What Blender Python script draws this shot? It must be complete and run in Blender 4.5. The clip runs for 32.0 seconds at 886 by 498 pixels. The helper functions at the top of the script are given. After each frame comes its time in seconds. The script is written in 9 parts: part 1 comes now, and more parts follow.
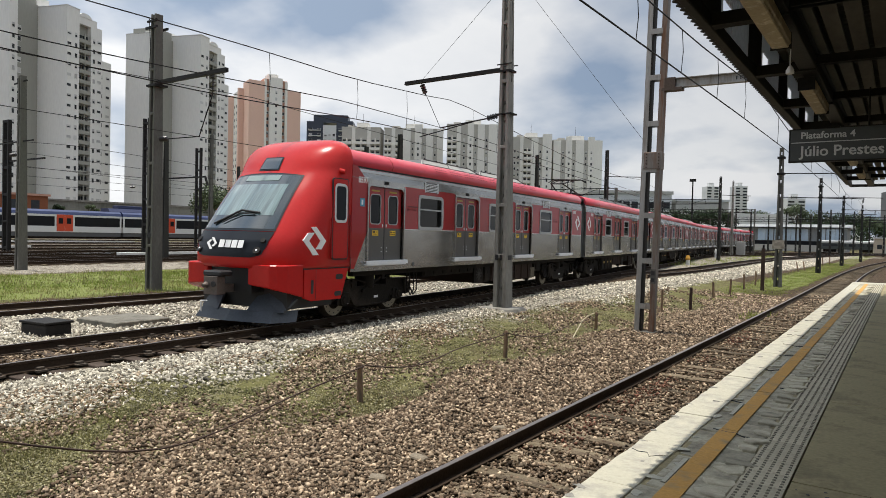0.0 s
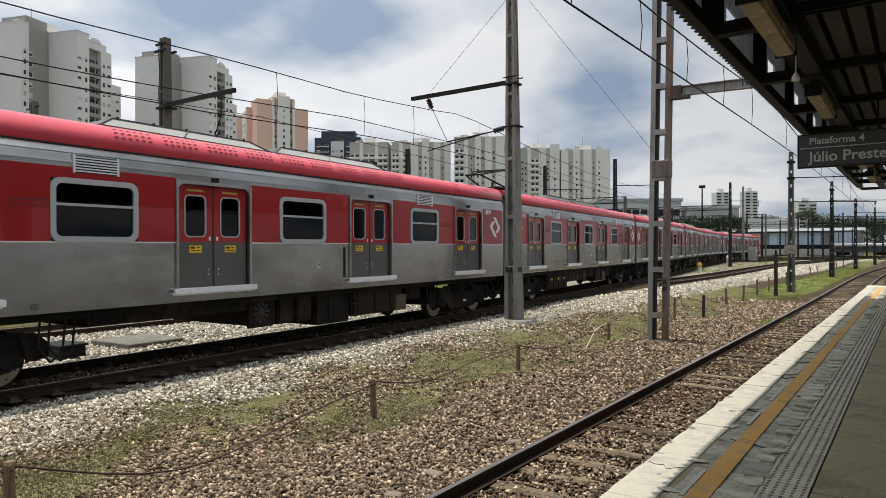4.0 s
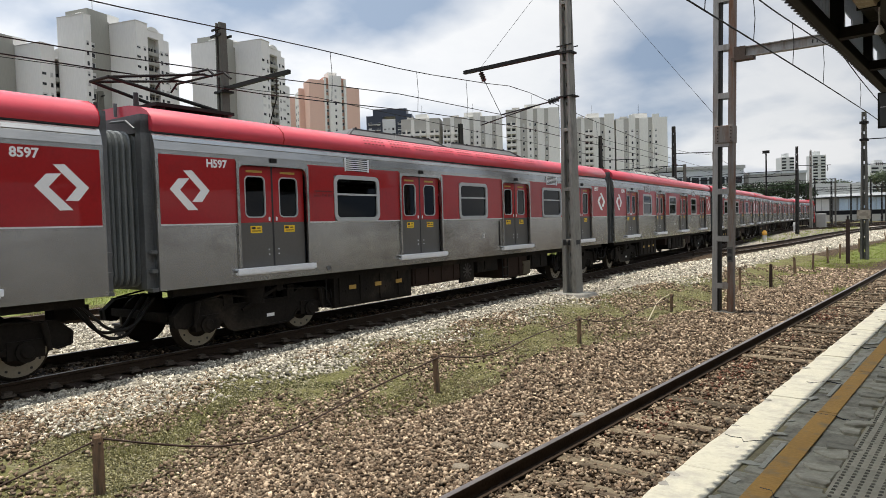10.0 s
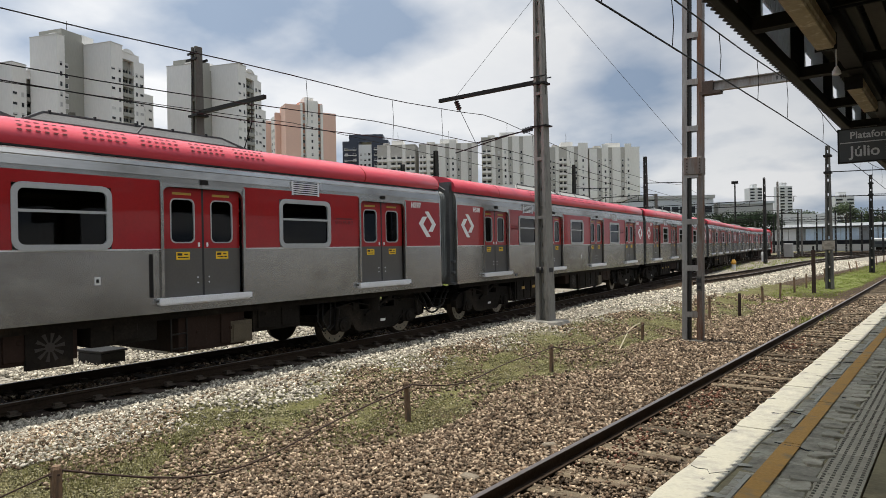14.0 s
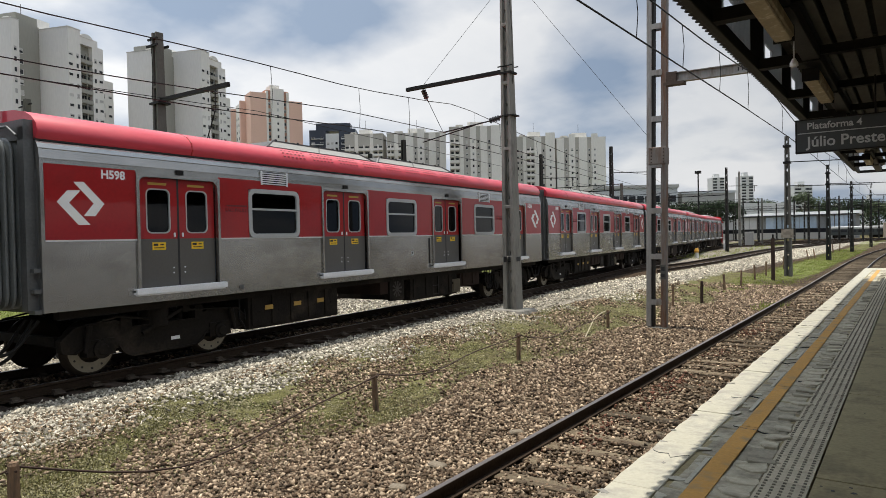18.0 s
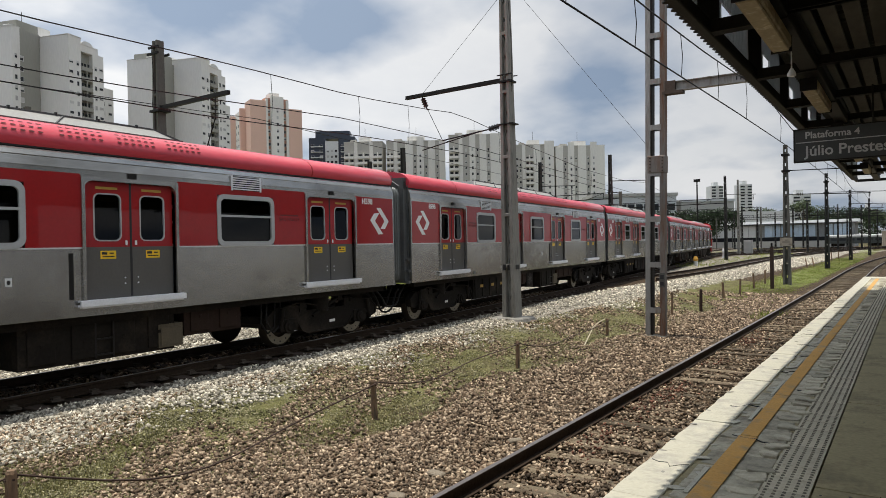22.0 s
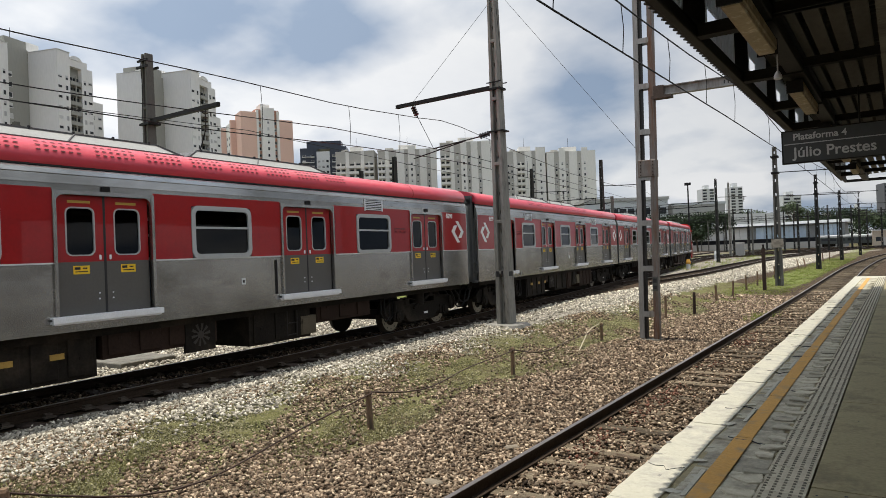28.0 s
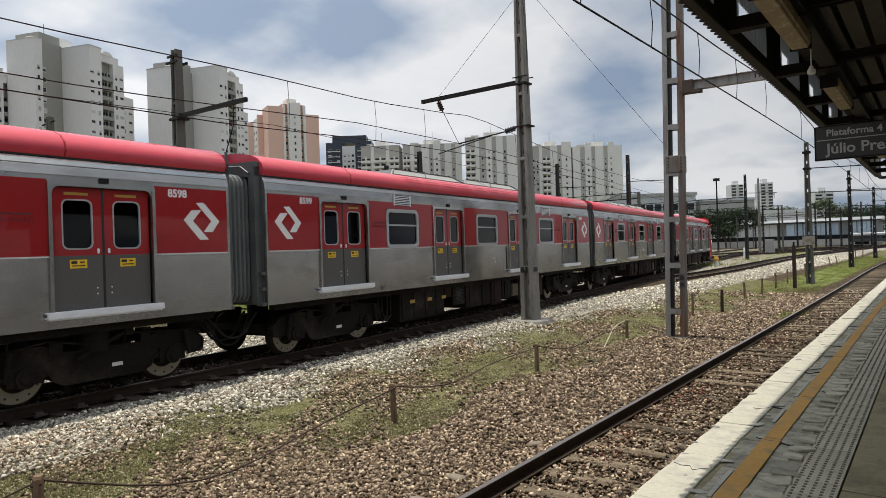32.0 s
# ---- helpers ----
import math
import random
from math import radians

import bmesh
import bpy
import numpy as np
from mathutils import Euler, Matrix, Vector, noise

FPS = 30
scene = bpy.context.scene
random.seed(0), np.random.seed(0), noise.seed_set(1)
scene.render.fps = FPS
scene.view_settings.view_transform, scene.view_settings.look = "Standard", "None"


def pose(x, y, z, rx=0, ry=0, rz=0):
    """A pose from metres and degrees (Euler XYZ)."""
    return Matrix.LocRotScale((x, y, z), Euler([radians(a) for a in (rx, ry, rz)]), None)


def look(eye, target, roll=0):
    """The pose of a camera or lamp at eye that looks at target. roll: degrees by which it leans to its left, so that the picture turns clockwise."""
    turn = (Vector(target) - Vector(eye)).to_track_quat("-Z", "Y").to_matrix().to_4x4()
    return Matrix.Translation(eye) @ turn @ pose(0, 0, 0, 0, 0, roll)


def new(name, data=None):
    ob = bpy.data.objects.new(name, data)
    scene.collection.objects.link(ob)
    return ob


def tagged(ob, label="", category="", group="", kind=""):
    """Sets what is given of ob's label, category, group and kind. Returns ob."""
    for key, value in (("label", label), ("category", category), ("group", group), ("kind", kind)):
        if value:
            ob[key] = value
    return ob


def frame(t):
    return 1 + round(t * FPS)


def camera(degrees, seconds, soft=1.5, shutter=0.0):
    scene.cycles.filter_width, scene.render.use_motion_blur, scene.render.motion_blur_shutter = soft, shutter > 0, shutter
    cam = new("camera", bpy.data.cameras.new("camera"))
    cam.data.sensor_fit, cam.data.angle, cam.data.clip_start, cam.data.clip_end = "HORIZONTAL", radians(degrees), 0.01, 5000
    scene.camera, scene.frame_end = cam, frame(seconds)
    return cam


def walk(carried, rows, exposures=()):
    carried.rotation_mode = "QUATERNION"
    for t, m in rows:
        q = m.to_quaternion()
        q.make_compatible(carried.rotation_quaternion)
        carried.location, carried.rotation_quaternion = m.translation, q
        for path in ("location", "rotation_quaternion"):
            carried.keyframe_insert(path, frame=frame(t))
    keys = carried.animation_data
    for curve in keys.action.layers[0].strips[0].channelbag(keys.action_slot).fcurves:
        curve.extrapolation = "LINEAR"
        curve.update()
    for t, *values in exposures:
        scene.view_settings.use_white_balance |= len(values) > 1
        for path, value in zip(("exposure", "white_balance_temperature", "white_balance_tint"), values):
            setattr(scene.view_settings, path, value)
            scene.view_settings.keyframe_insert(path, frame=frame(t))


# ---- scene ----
cam = camera(67.0, 32.0, 0.5)
PATH = [
    (0, (-0.006, 0.013, 2.503), (-1.139, 1.661, 2.46), 1.3),
    (0.5, (-0.005, 0.012, 2.504), (-1.131, 1.665, 2.466), 1.1),
    (1, (0.006, 0.011, 2.501), (-1.104, 1.675, 2.46), 1.1),
    (1.5, (0.006, 0.028, 2.506), (-1.083, 1.706, 2.509), 1.4),
    (2, (0.002, 0.012, 2.504), (-1.108, 1.676, 2.493), 1.5),
    (2.5, (-0.003, 0.017, 2.507), (-1.133, 1.667, 2.496), 1.3),
    (4.5, (0.006, -0.006, 2.53), (-1.153, 1.624, 2.52), -0.8),
    (5, (0.015, -0.01, 2.525), (-1.138, 1.624, 2.501), -1.5),
    (5.5, (0.025, -0.012, 2.519), (-1.111, 1.634, 2.504), -0.9),
    (6, (0.037, 0.002, 2.536), (-1.067, 1.669, 2.527), -1.1),
    (6.5, (0.031, -0.007, 2.532), (-1.041, 1.681, 2.506), -1.6),
    (7, (0.003, -0.009, 2.537), (-1.13, 1.638, 2.583), -1.8),
    (7.5, (-0.036, -0.005, 2.515), (-1.268, 1.57, 2.52), -1.8),
    (8, (-0.054, -0.025, 2.5), (-1.326, 1.516, 2.428), -2.5),
    (8.5, (-0.053, -0.045, 2.513), (-1.331, 1.49, 2.417), -1.6),
    (9, (-0.066, -0.021, 2.502), (-1.374, 1.488, 2.387), -1.7),
    (9.5, (-0.081, -0.031, 2.503), (-1.384, 1.482, 2.395), -2.0),
    (10, (-0.078, -0.032, 2.518), (-1.363, 1.499, 2.442), -1.6),
    (10.5, (-0.071, 0.0, 2.542), (-1.323, 1.559, 2.498), -0.4),
    (11, (-0.053, -0.02, 2.553), (-1.278, 1.56, 2.542), -1.2),
    (11.5, (-0.039, -0.026, 2.546), (-1.245, 1.569, 2.534), -1.2),
    (12, (-0.038, -0.009, 2.541), (-1.23, 1.597, 2.535), -0.9),
    (12.5, (-0.05, -0.001, 2.543), (-1.249, 1.599, 2.531), -0.2),
    (13, (-0.047, -0.014, 2.549), (-1.276, 1.563, 2.533), -1.0),
    (13.5, (-0.043, -0.015, 2.551), (-1.282, 1.555, 2.557), -1.0),
    (14, (-0.041, -0.024, 2.55), (-1.267, 1.556, 2.549), -1.0),
    (14.5, (-0.042, -0.009, 2.545), (-1.251, 1.584, 2.525), -0.9),
    (16.5, (-0.032, -0.019, 2.551), (-1.264, 1.556, 2.515), -0.9),
    (17, (-0.03, -0.003, 2.551), (-1.209, 1.612, 2.523), -0.7),
    (17.5, (-0.027, -0.012, 2.553), (-1.182, 1.621, 2.518), -1.2),
    (18, (-0.028, -0.006, 2.549), (-1.179, 1.63, 2.515), -1.2),
    (18.5, (-0.023, -0.004, 2.554), (-1.178, 1.628, 2.523), -1.3),
    (19, (-0.022, -0.002, 2.555), (-1.188, 1.623, 2.522), -1.2),
    (19.5, (-0.026, -0.009, 2.551), (-1.189, 1.617, 2.517), -1.1),
    (20, (-0.026, -0.014, 2.551), (-1.191, 1.612, 2.526), -1.2),
    (20.5, (-0.021, -0.014, 2.553), (-1.179, 1.617, 2.533), -1.0),
    (21, (-0.022, -0.004, 2.552), (-1.18, 1.626, 2.532), -1.1),
    (21.5, (-0.02, -0.016, 2.553), (-1.178, 1.615, 2.529), -1.0),
    (22, (-0.023, -0.017, 2.554), (-1.171, 1.62, 2.543), -1.1),
    (22.5, (-0.017, -0.016, 2.557), (-1.145, 1.636, 2.552), -1.6),
    (23, (-0.021, -0.002, 2.553), (-1.158, 1.643, 2.547), -1.5),
    (23.5, (-0.021, -0.01, 2.556), (-1.157, 1.636, 2.547), -1.6),
    (24, (-0.02, 0.002, 2.554), (-1.152, 1.651, 2.548), -1.5),
    (24.5, (-0.02, 0.001, 2.555), (-1.159, 1.644, 2.541), -1.6),
    (25, (-0.015, -0.006, 2.556), (-1.139, 1.648, 2.551), -1.8),
    (25.5, (-0.024, 0.002, 2.556), (-1.15, 1.655, 2.557), -2.0),
    (27.5, (-0.025, 0.007, 2.549), (-1.155, 1.657, 2.556), -2.1),
    (28, (-0.017, -0.012, 2.552), (-1.148, 1.637, 2.564), -2.2),
    (28.5, (-0.014, -0.001, 2.555), (-1.15, 1.645, 2.566), -2.0),
    (29, (-0.023, 0.004, 2.562), (-1.159, 1.65, 2.573), -1.9),
    (29.5, (-0.019, -0.001, 2.555), (-1.159, 1.642, 2.563), -1.9),
    (30, (-0.012, -0.012, 2.557), (-1.152, 1.631, 2.562), -2.2),
    (30.5, (-0.024, -0.002, 2.563), (-1.166, 1.64, 2.574), -2.1),
    (31, (-0.018, -0.012, 2.566), (-1.181, 1.614, 2.596), -2.0),
    (31.5, (-0.023, -0.011, 2.559), (-1.213, 1.596, 2.572), -2.0),
    (32, (-0.02, -0.018, 2.563), (-1.211, 1.589, 2.562), -1.8),
]
walk(cam, [(t, look(eye, target, roll)) for t, eye, target, roll in PATH], [(0, 0.16), (2, 0.17), (5, 0.10), (6, 0.17), (8, 0.22), (9, 0.28), (10, 0.30), (11, 0.22), (12, 0.15), (14, 0.13), (17, 0.13), (19, 0.18), (20.5, 0.12), (22, 0.09), (24, 0.18), (28, 0.19), (30, 0.17), (32, 0.08)])

# ---- light ----
SUN_EL, SUN_AZ = 86.0, 125.0   # height of the sun, and its bearing turned left from +y
world = bpy.data.worlds.new("overcast_sky")
scene.world = world
world.use_nodes = True
wn, wl = world.node_tree.nodes, world.node_tree.links
wn.clear()


def wnode(kind, **values):
    n = wn.new(kind)
    for key, value in values.items():
        if key in n.inputs:
            n.inputs[key].default_value = value
    return n


sky = wn.new("ShaderNodeTexSky")
sky.sky_type, sky.sun_disc = "NISHITA", False
sky.sun_elevation, sky.sun_rotation = radians(SUN_EL), radians(-SUN_AZ)
sky.altitude, sky.air_density, sky.dust_density = 760, 1.0, 2.0
coord = wn.new("ShaderNodeTexCoord")
sep = wn.new("ShaderNodeSeparateXYZ")
wl.new(coord.outputs["Generated"], sep.inputs[0])
# the dome's directions spread on a flat cloud deck
lift = wn.new("ShaderNodeMath"); lift.operation = "MAXIMUM"; lift.inputs[1].default_value = 0.0
wl.new(sep.outputs["Z"], lift.inputs[0])
lift2 = wn.new("ShaderNodeMath"); lift2.operation = "ADD"; lift2.inputs[1].default_value = 0.30
wl.new(lift.outputs[0], lift2.inputs[0])
dx = wn.new("ShaderNodeMath"); dx.operation = "DIVIDE"
dy = wn.new("ShaderNodeMath"); dy.operation = "DIVIDE"
for n, axis in ((dx, "X"), (dy, "Y")):
    wl.new(sep.outputs[axis], n.inputs[0])
    wl.new(lift2.outputs[0], n.inputs[1])
deck = wn.new("ShaderNodeCombineXYZ")
wl.new(dx.outputs[0], deck.inputs[0]); wl.new(dy.outputs[0], deck.inputs[1])
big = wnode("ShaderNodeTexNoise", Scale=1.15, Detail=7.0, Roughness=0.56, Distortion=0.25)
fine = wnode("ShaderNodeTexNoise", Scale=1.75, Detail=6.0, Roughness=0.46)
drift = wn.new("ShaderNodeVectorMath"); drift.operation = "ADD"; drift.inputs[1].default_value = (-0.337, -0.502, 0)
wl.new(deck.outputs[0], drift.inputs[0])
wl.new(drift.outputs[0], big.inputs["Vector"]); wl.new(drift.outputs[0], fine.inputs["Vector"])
cover = wn.new("ShaderNodeValToRGB")
cover.color_ramp.elements[0].position, cover.color_ramp.elements[0].color = 0.34, (0.72, 0.72, 0.72, 1)
cover.color_ramp.elements[1].position, cover.color_ramp.elements[1].color = 0.60, (1, 1, 1, 1)
wl.new(big.outputs["Fac"], cover.inputs[0])
tone = wn.new("ShaderNodeValToRGB")
tone.color_ramp.elements[0].position, tone.color_ramp.elements[0].color = 0.39, (0.33, 0.418, 0.555, 1)
tone.color_ramp.elements[1].position, tone.color_ramp.elements[1].color = 0.575, (0.89, 0.90, 0.913, 1)
wl.new(fine.outputs["Fac"], tone.inputs[0])
dim = wn.new("ShaderNodeMix"); dim.data_type = "RGBA"; dim.blend_type = "MULTIPLY"; dim.inputs["Factor"].default_value = 1.0
wl.new(sky.outputs[0], dim.inputs["A"]); dim.inputs["B"].default_value = (0.09, 0.09, 0.09, 1)
mixs = wn.new("ShaderNodeMix"); mixs.data_type = "RGBA"
wl.new(cover.outputs[0], mixs.inputs["Factor"])
wl.new(dim.outputs["Result"], mixs.inputs["A"]); wl.new(tone.outputs[0], mixs.inputs["B"])
back = wn.new("ShaderNodeBackground"); back.inputs["Strength"].default_value = 0.82
# a cloud layer is brighter towards the zenith than at the horizon
high = wn.new("ShaderNodeMapRange"); high.interpolation_type = "SMOOTHSTEP"
for key, value in (("From Min", 0.30), ("From Max", 0.85), ("To Min", 1.0), ("To Max", 2.1)):
    high.inputs[key].default_value = value
wl.new(sep.outputs["Z"], high.inputs["Value"])
glow = wn.new("ShaderNodeMix"); glow.data_type = "RGBA"; glow.blend_type = "MULTIPLY"; glow.inputs["Factor"].default_value = 1.0
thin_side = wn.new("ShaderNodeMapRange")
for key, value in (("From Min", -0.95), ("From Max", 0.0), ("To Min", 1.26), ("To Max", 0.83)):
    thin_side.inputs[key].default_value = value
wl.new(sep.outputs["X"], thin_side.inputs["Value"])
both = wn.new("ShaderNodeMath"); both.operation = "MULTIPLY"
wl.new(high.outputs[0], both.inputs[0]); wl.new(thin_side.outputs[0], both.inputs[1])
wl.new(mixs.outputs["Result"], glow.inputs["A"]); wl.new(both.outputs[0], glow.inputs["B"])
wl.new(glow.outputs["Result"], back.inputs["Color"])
wout = wn.new("ShaderNodeOutputWorld")
wl.new(back.outputs[0], wout.inputs["Surface"])

sun = new("sun", bpy.data.lights.new("sun", "SUN"))
sun.data.energy, sun.data.angle, sun.data.color = 4.2, radians(0.6), (1.0, 0.945, 0.85)
sd = Vector((-math.sin(radians(SUN_AZ)) * math.cos(radians(SUN_EL)), math.cos(radians(SUN_AZ)) * math.cos(radians(SUN_EL)), math.sin(radians(SUN_EL))))
sun.matrix_basis = look(sd * 80, (0, 0, 0))


# ---- materials ----
MATS = {}


def mat(name, base, rough=0.6, metal=0.0, var=0.18, scale=3.0, fine_scale=40.0, bump=0.25, second=None, second_amount=0.5,
        second_scale=1.2, spread=0.0, coat=0.0, stretch=(1, 1, 1), other=None):
    """A surface with a coarse and a fine variation, an optional second colour in blotches, and fine relief."""
    if name in MATS:
        return MATS[name]
    m = bpy.data.materials.new(name)
    m.use_nodes = True
    nt = m.node_tree
    n, l = nt.nodes, nt.links
    b = n["Principled BSDF"]
    b.inputs["Roughness"].default_value, b.inputs["Metallic"].default_value = rough, metal
    b.inputs["Coat Weight"].default_value = coat
    tc = n.new("ShaderNodeTexCoord")
    mp = n.new("ShaderNodeMapping")
    mp.inputs["Scale"].default_value = stretch
    l.new(tc.outputs["Object"], mp.inputs[0])
    a, f = n.new("ShaderNodeTexNoise"), n.new("ShaderNodeTexNoise")
    a.inputs["Scale"].default_value, a.inputs["Detail"].default_value = scale, 5
    f.inputs["Scale"].default_value, f.inputs["Detail"].default_value = fine_scale, 3
    for t in (a, f):
        l.new(mp.outputs[0], t.inputs["Vector"])
    add = n.new("ShaderNodeMath"); add.operation = "ADD"
    l.new(a.outputs["Fac"], add.inputs[0]); l.new(f.outputs["Fac"], add.inputs[1])
    rng = n.new("ShaderNodeMapRange")
    rng.inputs["From Min"].default_value, rng.inputs["From Max"].default_value = 0.65, 1.35
    rng.inputs["To Min"].default_value, rng.inputs["To Max"].default_value = 1 - var, 1 + var
    l.new(add.outputs[0], rng.inputs["Value"])
    col = None
    if second:
        s = n.new("ShaderNodeTexNoise")
        s.inputs["Scale"].default_value, s.inputs["Detail"].default_value, s.inputs["Roughness"].default_value = second_scale, 6, 0.65
        l.new(mp.outputs[0], s.inputs["Vector"])
        r = n.new("ShaderNodeMapRange")
        r.inputs["From Min"].default_value, r.inputs["From Max"].default_value = 0.62 - second_amount * 0.3, 0.78 - second_amount * 0.3
        l.new(s.outputs["Fac"], r.inputs["Value"])
        mx = n.new("ShaderNodeMix"); mx.data_type = "RGBA"
        mx.inputs["A"].default_value, mx.inputs["B"].default_value = (*base, 1), (*second, 1)
        l.new(r.outputs[0], mx.inputs["Factor"])
        col = mx.outputs["Result"]
    mul = n.new("ShaderNodeMix"); mul.data_type = "RGBA"; mul.blend_type = "MULTIPLY"; mul.inputs["Factor"].default_value = 1
    if col:
        l.new(col, mul.inputs["A"])
    else:
        mul.inputs["A"].default_value = (*base, 1)
    fac = rng.outputs[0]
    if spread:
        oi, gi = n.new("ShaderNodeObjectInfo"), n.new("ShaderNodeNewGeometry")
        sm = n.new("ShaderNodeMath"); sm.operation = "ADD"
        l.new(oi.outputs["Random"], sm.inputs[0]); l.new(gi.outputs["Random Per Island"], sm.inputs[1])
        fr = n.new("ShaderNodeMath"); fr.operation = "FRACT"
        l.new(sm.outputs[0], fr.inputs[0])
        sr = n.new("ShaderNodeMapRange")
        sr.inputs["To Min"].default_value, sr.inputs["To Max"].default_value = 1 - spread, 1 + spread
        l.new(fr.outputs[0], sr.inputs["Value"])
        mm = n.new("ShaderNodeMath"); mm.operation = "MULTIPLY"
        l.new(fac, mm.inputs[0]); l.new(sr.outputs[0], mm.inputs[1])
        fac = mm.outputs[0]
        if other:
            # some pieces take on another colour altogether
            pw = n.new("ShaderNodeMath"); pw.operation = "MULTIPLY"; pw.inputs[1].default_value = 7.31
            l.new(sm.outputs[0], pw.inputs[0])
            pf = n.new("ShaderNodeMath"); pf.operation = "FRACT"
            l.new(pw.outputs[0], pf.inputs[0])
            p2 = n.new("ShaderNodeMath"); p2.operation = "POWER"; p2.inputs[1].default_value = 2.0
            l.new(pf.outputs[0], p2.inputs[0])
            ox = n.new("ShaderNodeMix"); ox.data_type = "RGBA"
            if col:
                l.new(col, ox.inputs["A"])
            else:
                ox.inputs["A"].default_value = (*base, 1)
            ox.inputs["B"].default_value = (*other, 1)
            l.new(p2.outputs[0], ox.inputs["Factor"])
            l.new(ox.outputs["Result"], mul.inputs["A"])
    l.new(fac, mul.inputs["B"])
    l.new(mul.outputs["Result"], b.inputs["Base Color"])
    if bump:
        bp = n.new("ShaderNodeBump")
        bp.inputs["Strength"].default_value, bp.inputs["Distance"].default_value = bump, 0.02
        l.new(add.outputs[0], bp.inputs["Height"])
        l.new(bp.outputs[0], b.inputs["Normal"])
    MATS[name] = m
    return m


FADED = mat("faded_dark_red_print", (0.12, 0.010, 0.012), 0.6, 0, 0.2, 4, 40, 0)


def glass(name, tint, gloss=0.12):
    """A tinted pane: clear, with the gloss rising towards grazing angles."""
    m = bpy.data.materials.new(name)
    m.use_nodes = True
    n, l = m.node_tree.nodes, m.node_tree.links
    n.clear()
    t, g, f, x, o = (n.new("ShaderNode" + k) for k in ("BsdfTransparent", "BsdfGlossy", "Fresnel", "MixShader", "OutputMaterial"))
    t.inputs["Color"].default_value = (*tint, 1)
    g.inputs["Roughness"].default_value = 0.03
    f.inputs["IOR"].default_value = 1.5 + gloss
    l.new(f.outputs[0], x.inputs[0]); l.new(t.outputs[0], x.inputs[1]); l.new(g.outputs[0], x.inputs[2]); l.new(x.outputs[0], o.inputs[0])
    return m


STEEL = mat("brushed_steel", (0.455, 0.45, 0.43), 0.25, 0.93, 0.10, 0.5, 5, 0.02, second=(0.27, 0.26, 0.235), second_amount=0.45, second_scale=0.4, stretch=(1, 0.5, 1.2))
STEEL_D = mat("steel_end_grey", (0.12, 0.125, 0.125), 0.42, 0.3, 0.2, 2, 25, 0.1)
RED = mat("red_paint", (0.315, 0.0085, 0.0095), 0.34, 0.0, 0.10, 1.2, 18, 0.03, second=(0.25, 0.008, 0.009), second_amount=0.35, coat=0.42)
RED.node_tree.nodes["Principled BSDF"].inputs["Specular IOR Level"].default_value = 0.28
CABRED = mat("cab_red_paint", (0.44, 0.014, 0.012), 0.27, 0.0, 0.07, 1.0, 14, 0.015)
CABRED.node_tree.nodes["Principled BSDF"].inputs["Specular IOR Level"].default_value = 0.3
ROOFRED = mat("roof_red_paint", (0.55, 0.036, 0.060), 0.55, 0.0, 0.10, 0.9, 14, 0.05, second=(0.50, 0.045, 0.065), second_amount=0.3, second_scale=0.6, stretch=(1, 0.3, 1), coat=0.5)
DOORGREY = mat("door_dark_grey", (0.105, 0.10, 0.092), 0.5, 0.2, 0.08, 2, 30, 0.04)
PALE = mat("pale_grey_paint", (0.62, 0.63, 0.63), 0.45, 0.0, 0.07, 2, 30, 0.03)
ALU = mat("aluminium_step", (0.78, 0.80, 0.83), 0.42, 0.15, 0.10, 3, 40, 0.08)
WHITE = mat("white_marking", (0.80, 0.80, 0.79), 0.5, 0.0, 0.04, 3, 40, 0.0)
YELLOWL = mat("yellow_label", (0.80, 0.52, 0.02), 0.5, 0.0, 0.06, 4, 40, 0.0)
BLACKM = mat("black_print", (0.015, 0.015, 0.016), 0.6, 0.0, 0.1, 4, 40, 0.0)
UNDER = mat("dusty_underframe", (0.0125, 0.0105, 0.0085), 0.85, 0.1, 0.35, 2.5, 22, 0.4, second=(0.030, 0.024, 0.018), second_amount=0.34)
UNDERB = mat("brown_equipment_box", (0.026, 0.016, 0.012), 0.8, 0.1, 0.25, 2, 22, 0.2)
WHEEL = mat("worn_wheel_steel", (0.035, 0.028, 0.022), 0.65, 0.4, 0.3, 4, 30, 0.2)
TYRE = mat("bright_wheel_rim", (0.27, 0.245, 0.19), 0.5, 0.3, 0.15, 4, 30, 0.1)
RUBBER = mat("grey_bellows_rubber", (0.15, 0.162, 0.16), 0.45, 0.0, 0.2, 3, 30, 0.1)
INSIDE = mat("car_interior", (0.14, 0.145, 0.15), 0.6, 0.0, 0.05, 2, 20, 0.0)
SEATS = mat("seat_blue", (0.06, 0.10, 0.16), 0.6, 0.0, 0.1, 2, 20, 0.0)
CABGLASS = mat("windscreen_glass", (0.018, 0.030, 0.036), 0.05, 0.0, 0.05, 1, 10, 0.0, coat=0.6)
CABGLASS.node_tree.nodes["Principled BSDF"].inputs["IOR"].default_value = 1.75
CABBLACK = mat("black_nose_panel", (0.010, 0.013, 0.018), 0.42, 0.0, 0.1, 2, 30, 0.0)
CABBLACK.node_tree.nodes["Principled BSDF"].inputs["Specular IOR Level"].default_value = 0.25
PLOUGH = mat("blue_grey_plough", (0.045, 0.055, 0.068), 0.55, 0.2, 0.25, 3, 25, 0.15)
WINFRAME = mat("satin_window_frame", (0.44, 0.455, 0.46), 0.42, 0.25, 0.08, 2, 30, 0.03)
